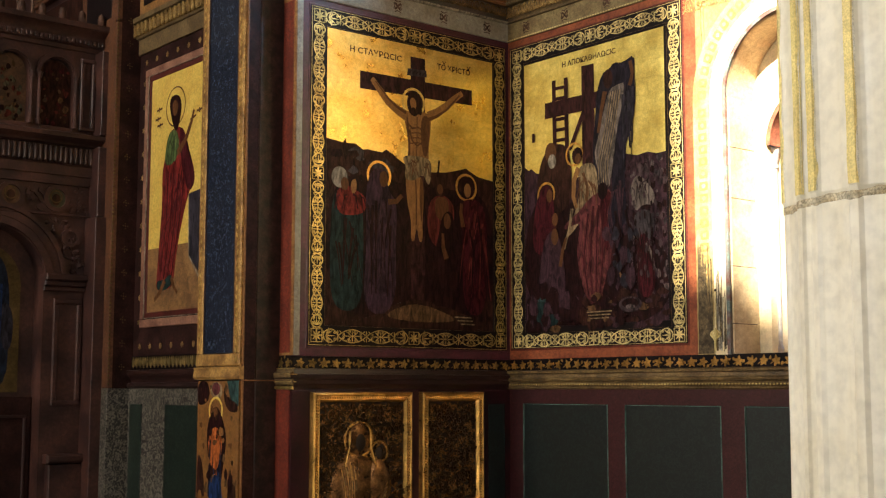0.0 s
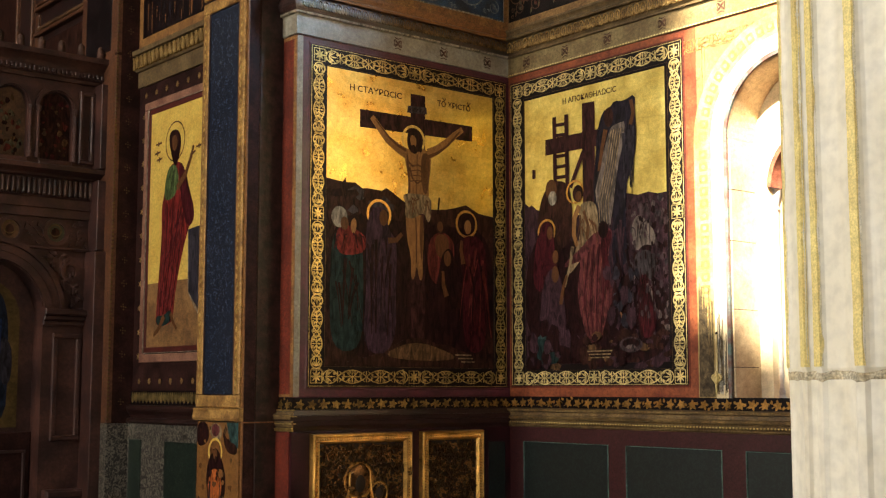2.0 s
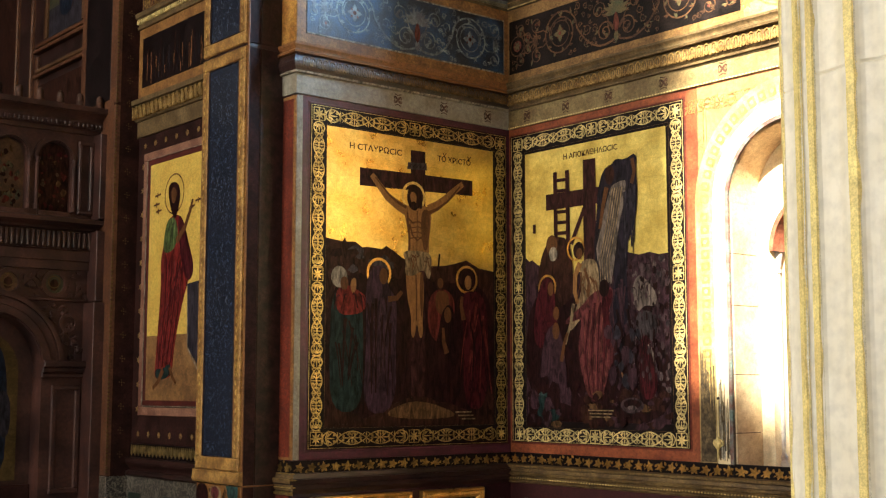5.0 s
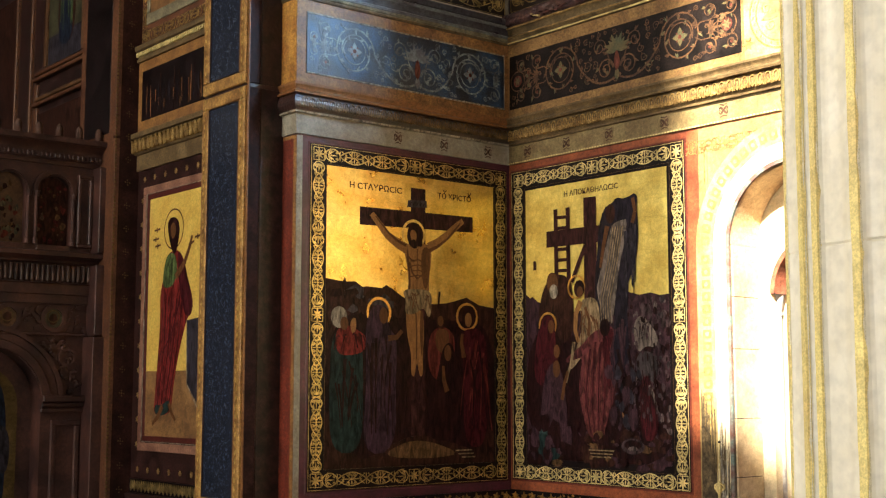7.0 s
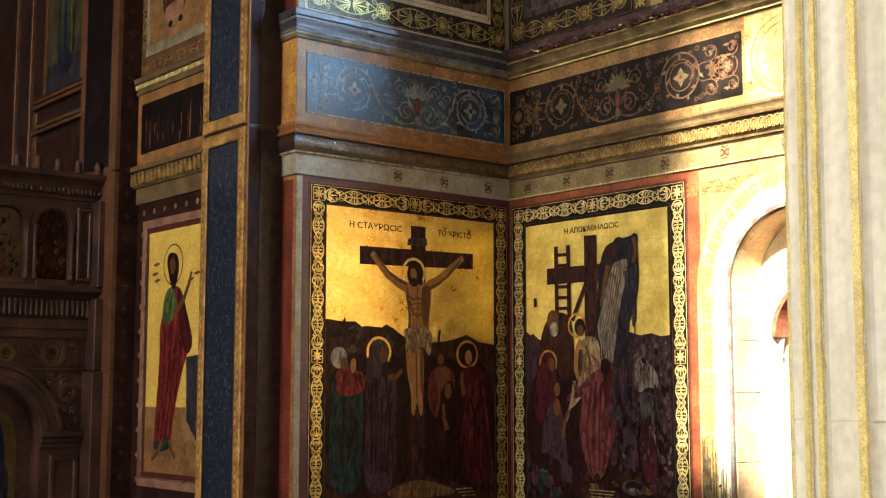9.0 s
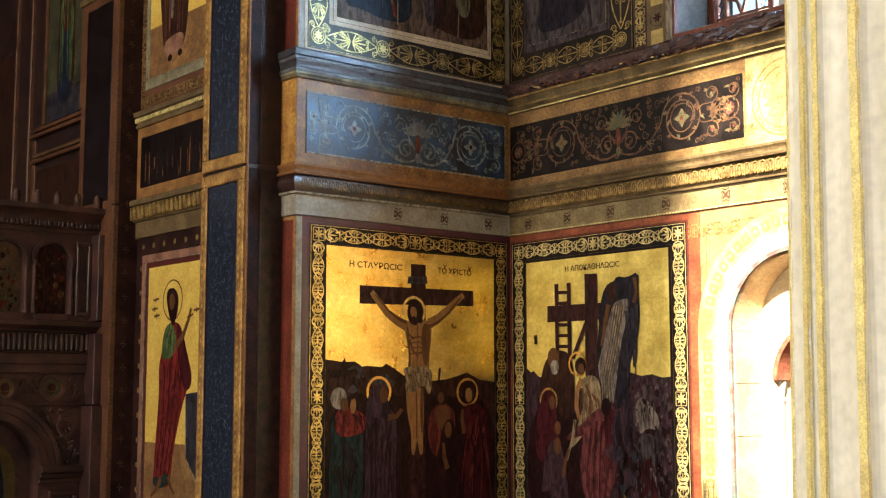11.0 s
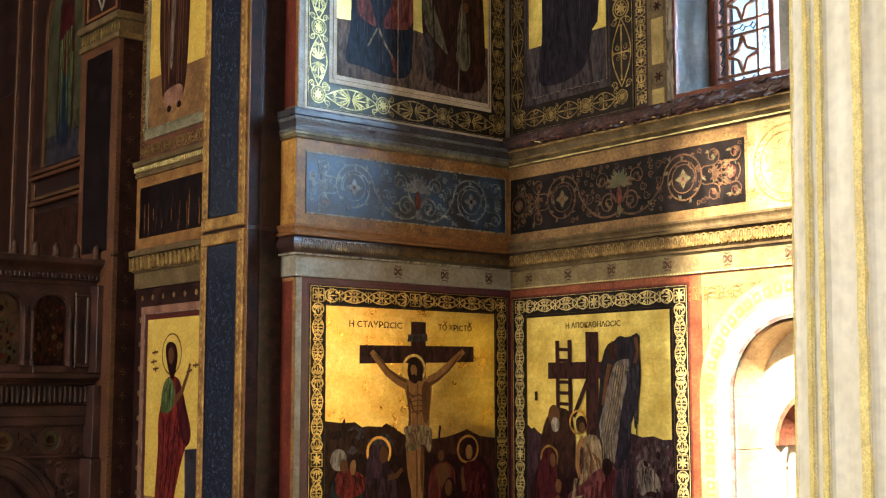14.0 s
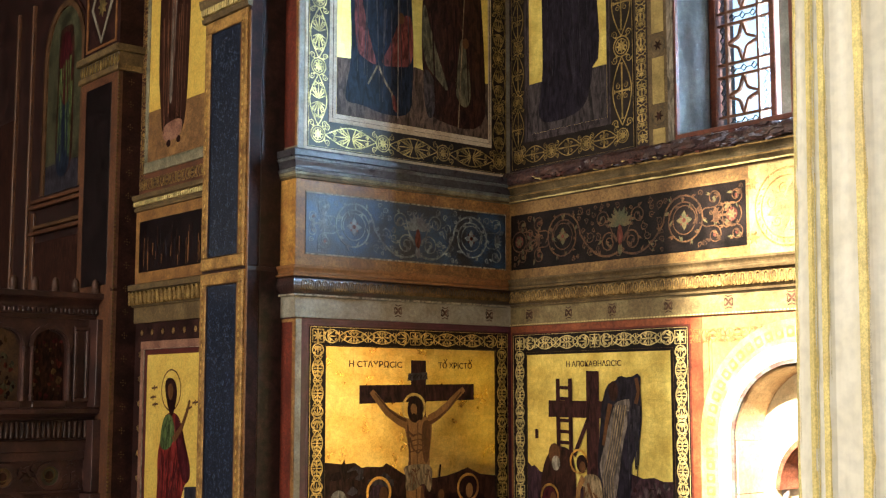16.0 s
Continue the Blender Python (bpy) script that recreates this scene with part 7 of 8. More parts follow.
def side_wall():
    g = Geo().box(0.30, SIDE_END, 0.0, 1.275, 0.0, 0.03, BRECCIA)
    dado = solid("dado_side", g, "grey mottled marble dado with dark green panels", "dado", SIDE)
    for u0, u1 in ((0.33, 0.51), (0.84, 1.32)):
        g = Geo().box(u0, u1, 0.25, 1.172, 0.028, 0.034, GREEN_VEINED, 0.002)
        part("panel", g, dado, "dark green veined marble panel")
    g = Geo()
    g.profile(0.30, SIDE_END, [(1.275, 0.0), (1.276, 0.034), (1.29, 0.046), (1.31, 0.040)] + hollow(1.315, 1.36, 0.012, 0.04) + [(1.375, 0.046), (1.395, 0.046), (1.40, 0.012), (1.40, 0.0)], BROWN)
    solid("dado_rail_side", g, "dark brown moulded dado rail", "moulding", SIDE)
    g = Geo().box(0.30, SIDE_END, 1.402, 1.492, 0.0, 0.012, BLACK)
    band = solid("leaf_band_side", g, "black band with gold leaf tips", "band", SIDE)
    g = Geo()
    for k in range(26):
        u = 0.33 + 0.052 * k
        g.plate(leaf(u, 1.41, 0.075, 0.034, 90, 5), 0.012, 0.015, GOLD_PAINT)
        g.plate(leaf(u + 0.026, 1.485, 0.06, 0.018, -90, 4), 0.012, 0.014, GOLD_PAINT)
    part("gold_leaf_row", g, band)
    g = Geo().box(0.30, SIDE_END, 1.494, 3.58, 0.0, 0.004, BROWN_BLACK)
    field = solid("painted_field_side", g, "brown-black painted field with small gold motifs", "wall field", SIDE)
    g = Geo()
    for k in range(9):
        rosette(g, 0.40 + 0.15 * k, 1.555, 0.022, 0.004, CORNICE_GILT, 9)
        rosette(g, 0.40 + 0.15 * k, 3.515, 0.022, 0.004, CORNICE_GILT, 9)
    for k in range(11):
        rosette(g, 0.375, 1.72 + 0.165 * k, 0.022, 0.004, GOLD_PAINT, 5)
    part("gold_motif", g, field, "small worn gold motifs")
    # khaki band, leaf-and-dart moulding, ledge
    g = Geo()
    g.profile(0.27, SIDE_END, [(3.58, 0.0), (3.581, 0.02), (3.69, 0.022), (3.692, 0.04)] + bulge(3.694, 3.80, 0.04, 0.062) + [(3.802, 0.07), (3.835, 0.072), (3.845, 0.05), (3.85, 0.0)], KHAKI_DARK)
    corn = solid("cornice_lower_side", g, "khaki cornice with gilt leaf-and-dart moulding", "cornice", SIDE)
    g = Geo()
    for k in range(22):
        u = 0.30 + 0.06 * k
        g.plate(leaf(u, 3.702, 0.092, 0.034, 90, 5), 0.05, 0.064, CORNICE_GILT)
        g.strip([(u - 0.024, 3.702)] + [(u + 0.024 * math.cos(radians(180 - 30 * q)), 3.745 + 0.045 * math.sin(radians(30 * q))) for q in range(7)] + [(u + 0.024, 3.702)], 0.007, 0.05, 0.0665, CORNICE_GILT)
    part("leaf_and_dart", g, corn, "gilt leaf moulding")
    g = Geo().box(0.16, SIDE_END, 3.852, 4.345, 0.0, 0.02, OCHRE)
    fr = solid("frieze_side", g, "ochre frieze framing a black streaked panel", "frieze", SIDE)
    g = Geo().box(0.36, SIDE_END, 3.925, 4.275, 0.018, 0.024, BLACK, 0.002)
    part("dark_panel", g, fr, "black streaked panel")
    g = Geo()
    rnd = random.Random(9)
    for k in range(64):
        u, v = rnd.uniform(0.42, 1.30), rnd.uniform(3.93, 4.06)
        g.box(u, u + rnd.uniform(0.002, 0.007), v, v + rnd.uniform(0.05, 0.20), 0.0238, 0.0247, rnd.choice((UMBER, UMBER_DARK, SLATE_DARK, WOOD)))
    part("streaks", g, fr, "faint vertical runs")
    g = Geo()
    g.profile(0.14, SIDE_END, [(4.345, 0.0), (4.347, 0.035), (4.365, 0.04), (4.372, 0.028), (4.42, 0.036), (4.425, 0.055), (4.455, 0.06), (4.46, 0.02), (4.46, 0.0)], KHAKI_DARK)
    corn = solid("cornice_upper_side", g, "khaki moulded cornice with dentils", "cornice", SIDE)
    g = Geo()
    for k in range(46):
        g.box(0.30 + 0.03 * k, 0.316 + 0.03 * k, 4.385, 4.413, 0.03, 0.046, PALE_GOLD)
    part("dentil_row", g, corn)
    g = Geo().box(0.10, SIDE_END, 4.462, 8.5, 0.0, 0.006, RED_BROWN)
    up = solid("upper_field_side", g, "red-brown painted upper field with gold scrolls", "wall field", SIDE)
    g = Geo()
    scroll_run(g, (0.36, 4.53), (1.5, 4.53), 0.085, 0.006, GOLD_PAINT, 1.0)
    scroll_run(g, (0.345, 4.50), (0.345, 6.2), 0.085, 0.006, GOLD_PAINT, 1.0)
    part("border_ornament", g, up, "gold scroll ornament")


side_wall()


def saint_paintings():
    # lower: standing robed form
    ob = thing("wall_painting", "framed wall painting of a standing red-robed form", "painting", SIDE, group="wall paintings")
    g = Geo()
    frame_boxes(g, 0.405, SIDE_END, 1.68, 3.455, 0.055, 0.003, 0.016, PINK_STONE, 0.004)
    part("outer_frame", g, ob, "pinkish painted frame")
    g = Geo()
    frame_boxes(g, 0.462, SIDE_END - 0.01, 1.745, 3.40, 0.035, 0.003, 0.011, DARK_RED, 0.002)
    rect_line(g, 0.462, SIDE_END - 0.01, 1.742, 3.403, 0.006, 0.010, PALE, 0.007)
    part("inner_frame", g, ob, "dark red inner frame")
    g = Geo().box(0.495, 1.60, 1.775, 3.37, 0.002, 0.007, YELLOW)
    part("picture_ground", g, ob, "gold ground")
    c = Canvas(0.50, 1.25, 1.81, 3.36, 0.0076)
    g = Geo().box(0.495, 1.60, 1.775, 2.205, 0.004, 0.0074, FLOOR_OCHRE)
    part("painted_floor", g, ob, "brown painted floor")
    c.halo(0.46, 0.852, 0.19, LINE_BROWN, thick=0.07)
    c.soft([(0.32, 0.735), (0.28, 0.635), (0.23, 0.58), (0.25, 0.46), (0.21, 0.29), (0.18, 0.15), (0.16, 0.075), (0.28, 0.07), (0.46, 0.075), (0.50, 0.12), (0.53, 0.22), (0.63, 0.36), (0.74, 0.47), (0.85, 0.52), (0.76, 0.60), (0.69, 0.69), (0.59, 0.755), (0.44, 0.762)], CRIMSON)
    c.soft([(0.53, 0.755), (0.62, 0.745), (0.72, 0.65), (0.86, 0.52), (0.76, 0.46), (0.64, 0.52), (0.58, 0.62)], WINE)
    c.soft([(0.32, 0.735), (0.27, 0.635), (0.31, 0.60), (0.47, 0.61), (0.55, 0.665), (0.52, 0.73), (0.44, 0.757)], GREEN)
    c.folds(0.30, 0.50, 0.62, 0.73, 5, DARK_OLIVE_LINE, 64, 0.02, 0.05)
    for k in range(8):
        x = 0.055 * k
        c.line([(0.30 + x * 0.9, 0.58 - 0.04 * k / 8), (0.29 + x * 0.75, 0.36), (0.20 + x * 0.62, 0.11)], 0.022 if k % 2 else 0.012, WINE if k % 2 else ROSE_DARK, 0.7)
    c.line([(0.60, 0.55), (0.48, 0.42), (0.30, 0.33)], 0.02, WINE, 0.5)
    c.soft([(0.18, 0.115), (0.32, 0.11), (0.45, 0.14), (0.47, 0.09), (0.33, 0.065), (0.18, 0.075)], TEAL)
    c.soft([(0.34, 0.865), (0.38, 0.905), (0.52, 0.90), (0.58, 0.85), (0.55, 0.79), (0.49, 0.735), (0.42, 0.77)], UMBER_DARK)
    c.soft([(0.40, 0.865), (0.45, 0.885), (0.51, 0.86), (0.50, 0.825), (0.45, 0.805), (0.41, 0.83)], FLESH_DARK)
    c.line([(0.52, 0.645), (0.67, 0.70), (0.76, 0.765), (0.80, 0.81)], 0.065, FLESH_DARK, 0.45)
    c.line([(0.74, 0.77), (0.84, 0.785)], 0.03, FLESH_DARK, 0.5)
    c.line([(0.33, 0.11), (0.24, 0.06), (0.14, 0.03)], 0.06, FLESH_DARK, 0.5)
    c.line([(0.45, 0.12), (0.50, 0.08), (0.57, 0.05)], 0.05, FLESH_DARK, 0.5)
    for x, y in ((0.10, 0.86), (0.08, 0.82), (0.12, 0.79), (0.85, 0.80)):
        c.line([(x, y), (x + 0.11, y + 0.004)], 0.018, LINE_BROWN)
        c.line([(x + 0.05, y - 0.01), (x + 0.05, y + 0.012)], 0.016, LINE_BROWN)
    c.done("painted_figure", ob, "standing form in red and green drapery")
    c.poly([(0.74, 0.46), (1.0, 0.47), (1.0, 0.10), (0.76, 0.20)], SLATE_DARK)
    c.line([(0.74, 0.46), (0.76, 0.20), (1.0, 0.08)], 0.014, PALE)
    c.done("painted_lectern", ob, "dark grey painted lectern")
    # upper: brown robed form
    ob = thing("wall_painting", "framed wall painting of a brown-robed standing form", "painting", SIDE, group="wall paintings")
    g = Geo()
    g.box(0.385, SIDE_END, 4.605, 4.68, 0.004, 0.018, PALE_OLIVE, 0.004)
    g.box(0.385, 0.43, 4.68, 6.9, 0.004, 0.0175, PALE_OLIVE, 0.004)
    part("frame", g, ob, "pale khaki frame")
    g = Geo().box(0.43, 1.60, 4.68, 6.9, 0.004, 0.010, YELLOW)
    part("picture_ground", g, ob, "dull gold ground")
    g = Geo().box(0.43, 1.60, 4.68, 5.03, 0.005, 0.0104, FLOOR_OCHRE)
    part("painted_floor", g, ob, "brown painted floor")
    c = Canvas(0.43, 1.43, 4.68, 6.68, 0.0108)
    c.soft([(0.14, 0.7), (0.13, 0.3), (0.17, 0.18), (0.20, 0.08), (0.30, 0.05), (0.48, 0.07), (0.53, 0.12), (0.56, 0.3), (0.58, 0.7), (0.45, 0.85), (0.25, 0.85)], UMBER)
    c.soft([(0.34, 0.7), (0.40, 0.7), (0.36, 0.40), (0.34, 0.18), (0.29, 0.18), (0.31, 0.4)], LINEN_GREY)
    c.soft([(0.20, 0.10), (0.30, 0.12), (0.50, 0.12), (0.47, 0.06), (0.32, 0.05), (0.22, 0.06)], PINK_STONE)
    c.folds(0.18, 0.54, 0.08, 0.6, 9, RED_BROWN, 71, 0.02, 0.03)
    c.oval(0.30, 0.045, 0.03, 0.012, UMBER_DARK).oval(0.44, 0.05, 0.03, 0.012, UMBER_DARK)
    c.done("painted_figure", ob, "brown draped form with a pale stole")


saint_paintings()

# pilaster between recess and altar screen
def recess_pilaster():
    ob = thing("recess_pilaster", "dark painted pilaster with gold dots and marble base", "pilaster", SIDE, kind="structure")
    g = Geo().box(-0.30, 0.30, 1.275, 12.0, 0.0, 0.18, BROWN_BLACK)
    part("shaft", g, ob)
    g = Geo().box(-0.30, 0.305, 0.0, 1.275, 0.0, 0.185, BRECCIA, 0.003)
    part("base", g, ob, "grey mottled marble base")
    g = Geo()
    for v0, v1 in ((1.28, 3.80), (3.82, 5.33)):
        g.box(0.262, 0.3005, v0, v1, 0.150, 0.1835, DULL_WOOD, 0.003)
    g.box(-0.30, 0.262, 1.28, 5.33, 0.178, 0.183, DULL_WOOD)
    part("side_face", g, ob, "golden brown painted side")
    g = Geo().box(-0.22, 0.20, 3.85, 5.27, 0.18, 0.1855, BLACK, 0.002)
    part("side_panel", g, ob, "black panel")
    g = Geo()
    for k in range(26):
        v = 1.42 + 0.16 * k
        y = 0.301
        for dn, dv in ((0, 0), (0.016, 0.002), (-0.016, -0.002), (0.002, 0.016), (0.0, -0.018)):
            c0 = 0.085 + dn
            g.add([(y, v + dv - 0.004, c0 - 0.004), (y, v + dv - 0.004, c0 + 0.004), (y, v + dv + 0.004, c0 + 0.004), (y, v + dv + 0.004, c0 - 0.004)], [(0, 1, 2, 3)], GOLD_DULL)
    for k in range(150):
        v = 1.30 + 0.027 * k
        g.box(0.298, 0.3025, v, v + 0.015, 0.172, 0.1845, GOLD_DULL)
    part("gold_dot", g, ob, "small worn gold dots")
    for v0, v1, d in ((5.33, 5.37, 0.205), (5.37, 5.46, 0.195), (5.46, 5.51, 0.225)):
        g = Geo().box(-0.33, 0.30 + d - 0.18, v0, v1, 0.0, d, STONE_GILT if v1 < 5.46 else KHAKI_DARK, 0.006)
        part("capital", g, ob, "gilt moulded capital")
    g = Geo()
    for k in range(14):
        g.plate(leaf(-0.28 + 0.045 * k, 5.375, 0.075, 0.03, 90, 4), 0.19, 0.2, GOLD_PAINT)
    part("capital_leaf", g, ob)
    g = Geo()
    cu, cv = 0.0, 5.86
    g.strip([(cu + 0.16, cv), (cu, cv + 0.26), (cu - 0.16, cv), (cu, cv - 0.26)], 0.035, 0.18, 0.186, GREY_STONE, closed=True)
    rosette(g, cu, cv, 0.08, 0.18, GOLD_PAINT, 8)
    rect_line(g, -0.24, 0.24, 5.56, 6.2, 0.03, 0.18, WOOD, 0.006)
    part("diamond_ornament", g, ob, "grey painted diamond")


recess_pilaster()

# wall beyond the altar screen
def far_side_wall():
    ob = thing("wall_painting", "dim arched wall painting beyond the altar screen", "painting", SIDE, group="wall paintings")
    g = Geo()
    uc, r, v0, vs = -1.05, 0.36, 4.67, 5.75
    path = [(uc - r, v0), (uc - r, vs)] + [(uc + r * math.cos(radians(180 - 12 * i)), vs + 1.15 * r * math.sin(radians(12 * i))) for i in range(16)] + [(uc + r, v0)]
    g.plate(path, 0.0, 0.006, DIM_GREEN)
    part("picture_ground", g, ob, "dim olive ground")
    g = Geo()
    g.strip(path, 0.05, 0.004, 0.02, OCHRE_DULL)
    g.strip([(p[0] * 1.0 + (0.05 if p[0] > uc else -0.05), p[1] + 0.01) for p in path], 0.03, 0.002, 0.012, UMBER)
    part("arch_frame", g, ob, "dull ochre arched frame")
    c = Canvas(uc - r, uc + r, v0, 6.1, 0.0062)
    c.poly([(0.03, 0.0), (0.97, 0.0), (0.97, 0.16), (0.03, 0.16)], SLATE_DARK)
    c.robe(0.52, 0.92, 0.08, 0.20, 0.24, UMBER)
    c.robe(0.50, 0.60, 0.08, 0.14, 0.20, NAVY)
    c.soft([(0.36, 0.85), (0.5, 0.9), (0.66, 0.85), (0.7, 0.55), (0.52, 0.45), (0.34, 0.55)], WINE)
    c.folds(0.34, 0.7, 0.1, 0.8, 7, GREEN, 81, 0.03, 0.05)
    c.done("painted_figure", ob, "dim draped form")
    g = Geo()
    for v, n1, mat in ((4.57, 0.05, DULL_WOOD), (4.62, 0.035, DULL_WOOD), (4.36, 0.05, DULL_WOOD), (4.41, 0.03, OCHRE_DULL)):
        g.box(-1.60, -0.31, v, v + 0.03, 0.0, n1, mat, 0.006)
    solid("moulding_far", g, "dull brown mouldings under the arched painting", "moulding", SIDE)
    g = Geo()
    for u in (-1.62, -0.42):
        g.box(u, u + 0.06, 3.5, 4.55, 0, 0.02, DULL_WOOD, 0.004)
    g.box(-1.55, -0.42, 3.5, 4.30, 0, 0.012, UMBER)
    solid("panel_far", g, "dark brown painted panel", "panel", SIDE)
    g = Geo()
    for u in (-1.72, -2.05):
        g.box(u, u + 0.03, 3.5, 6.3, 0, 0.03, DULL_WOOD, 0.006)
    g.box(-2.7, -2.08, 3.6, 5.4, 0, 0.012, UMBER)
    solid("painted_strip_far", g, "dim red-brown wall strips", "wall field", SIDE)


far_side_wall()

# ---------------- pier with marble panels ----------------
def pier_faces():
    def panel(v0, v1, label):
        ob = thing("marble_panel", label, "panel", PIER, group="pier panels", kind="structure")
        g = Geo()
        frame_boxes(g, 0.01, 0.50, v0, v1, 0.07, -0.002, 0.020, OCHRE_WOOD, 0.006)
        part("frame", g, ob, "golden brown wooden frame")
        g = Geo().box(0.085, 0.425, v0 + 0.072, v1 - 0.072, -0.002, 0.009, BLUE_MARBLE, 0.002)
        part("slab", g, ob, "dark blue veined marble slab")
        g = Geo()
        rect_line(g, 0.085, 0.425, v0 + 0.075, v1 - 0.075, 0.007, 0.008, BROWN, 0.008)
        part("inner_line", g, ob)
        g = Geo()
        rnd = random.Random(int(v0 * 10))
        k = int((v1 - v0) / 0.05)
        for i in range(k):
            v = v0 + 0.02 + i * 0.05
            g.plate(leaf(0.462, v, 0.034, 0.016, 90 + rnd.uniform(-20, 20), 4), 0.020, 0.0212, GOLD_PAINT)
            g.plate(leaf(0.044, v, 0.03, 0.012, 90 + rnd.uniform(-20, 20), 4), 0.020, 0.0212, GOLD_PAINT)
        part("gilt_pattern", g, ob, "worn gilt pattern")

    panel(1.40, 3.805, "dark blue marble slab in a golden brown frame")
    panel(3.825, 5.32, "dark blue marble slab in a golden brown frame")
    panel(5.50, 8.0, "dark blue marble slab in a golden brown frame")
    g = Geo()
    g.profile(-0.01, 0.53, [(5.32, 0.0), (5.325, 0.03), (5.35, 0.035), (5.36, 0.02), (5.42, 0.05), (5.46, 0.055), (5.48, 0.0)], KHAKI_DARK)
    for k in range(18):
        g.box(0.0 + 0.028 * k, 0.016 + 0.028 * k, 5.365, 5.405, 0.01, 0.045, PALE_GOLD)
    solid("pier_capital", g, "khaki moulded capital with dentils", "capital", PIER)
    g = Geo()
    g.profile(-0.005, 0.52, [(1.325, 0.0), (1.326, 0.022), (1.34, 0.03), (1.38, 0.024), (1.395, 0.028), (1.398, 0.0)], OCHRE_WOOD)
    solid("pier_ledge", g, "golden brown ledge on the pier", "moulding", PIER)
    # small icon under the slab
    ob = thing("small_icon", "narrow orange-ground painted icon on the pier", "icon", PIER)
    g = Geo().box(0.03, 0.495, 0.30, 1.318, 0.0, 0.014, ICON_OCHRE, 0.003)
    part("panel", g, ob, "orange-ochre ground")
    c = Canvas(0.03, 0.495, 0.30, 1.318, 0.0142)
    c.poly([(0.72, 1.0), (1.0, 1.0), (1.0, 0.86), (0.82, 0.88)], TEAL_PALE)
    c.soft([(0.0, 1.0), (0.25, 1.0), (0.32, 0.92), (0.22, 0.87), (0.0, 0.86)], UMBER_DARK)
    c.soft([(0.62, 0.97), (0.75, 0.90), (0.98, 0.88), (0.98, 0.82), (0.70, 0.84)], UMBER)
    c.soft([(0.30, 0.97), (0.45, 1.0), (0.60, 0.98), (0.62, 0.92), (0.50, 0.89), (0.34, 0.92)], LINEN)
    c.oval(0.46, 0.955, 0.10, 0.035, ROSE_DARK)
    c.halo(0.46, 0.835, 0.17, YELLOW, ICON_OCHRE)
    c.soft([(0.24, 0.70), (0.30, 0.79), (0.42, 0.86), (0.54, 0.85), (0.66, 0.77), (0.74, 0.68), (0.66, 0.52), (0.60, 0.40), (0.34, 0.40), (0.30, 0.56)], UMBER_DARK)
    c.soft([(0.28, 0.68), (0.44, 0.76), (0.64, 0.70), (0.60, 0.55), (0.46, 0.50), (0.32, 0.55)], ORANGE)
    c.oval(0.46, 0.825, 0.05, 0.03, FLESH_DARK)
    c.soft([(0.34, 0.52), (0.60, 0.52), (0.68, 0.24), (0.50, 0.20), (0.28, 0.24)], COBALT)
    c.soft([(0.44, 0.52), (0.54, 0.52), (0.56, 0.24), (0.44, 0.24)], ORANGE)
    c.soft([(0.02, 0.60), (0.14, 0.56), (0.22, 0.40), (0.20, 0.24), (0.02, 0.24)], UMBER)
    c.soft([(0.80, 0.54), (0.96, 0.50), (0.98, 0.26), (0.76, 0.26)], UMBER)
    c.soft([(0.0, 0.26), (1.0, 0.26), (1.0, 0.0), (0.0, 0.0)], EARTH)
    c.folds(0.34, 0.62, 0.26, 0.70, 8, NAVY, 91, 0.03, 0.05)
    c.dabs(0.04, 0.96, 0.26, 0.60, 34, (UMBER, EARTH, ICON_OCHRE, UMBER_DARK), 92, 0.07, 1.4)
    c.dabs(0.08, 0.92, 0.62, 0.98, 26, (ICON_OCHRE, EARTH, FLESH_DARK, UMBER), 93, 0.05, 1.0)
    c.soft([(0.38, 0.66), (0.50, 0.72), (0.60, 0.66), (0.56, 0.52), (0.44, 0.50)], ORANGE)
    c.soft([(0.40, 0.48), (0.58, 0.48), (0.62, 0.26), (0.36, 0.26)], COBALT)
    c.done("painted_figure", ob, "orange and blue seated form")
    # face towards the large painting
    FACE = wall_place((3.63, 6.14, 0), (1, 0, 0))
    face = solid("pier_face", Geo().box(0.0, 0.235, 0.0, 9.0, -0.012, -0.006, BROWN), "very dark brown painted pier face", "pilaster", FACE)
    for v0, v1 in ((0.0, 1.315), (1.325, 3.80), (3.825, 9.0)):
        part("face_board", Geo().box(0.0, 0.075, v0, v1, -0.007, 0.006, BROWN_BLACK, 0.002), face)
        part("face_board", Geo().box(0.082, 0.235, v0, v1, -0.007, 0.004, BROWN_TEX, 0.002), face)
    g = Geo()
    g.box(-0.004, 0.003, 0.3, 5.3, -0.008, 0.0075, WOOD)
    g.box(0.0765, 0.0805, 1.33, 3.79, -0.005, 0.0055, UMBER)
    g.box(0.0, 0.235, 1.316, 1.323, -0.005, 0.0075, WOOD)
    part("edge_line", g, face, "worn golden edge")


pier_faces()

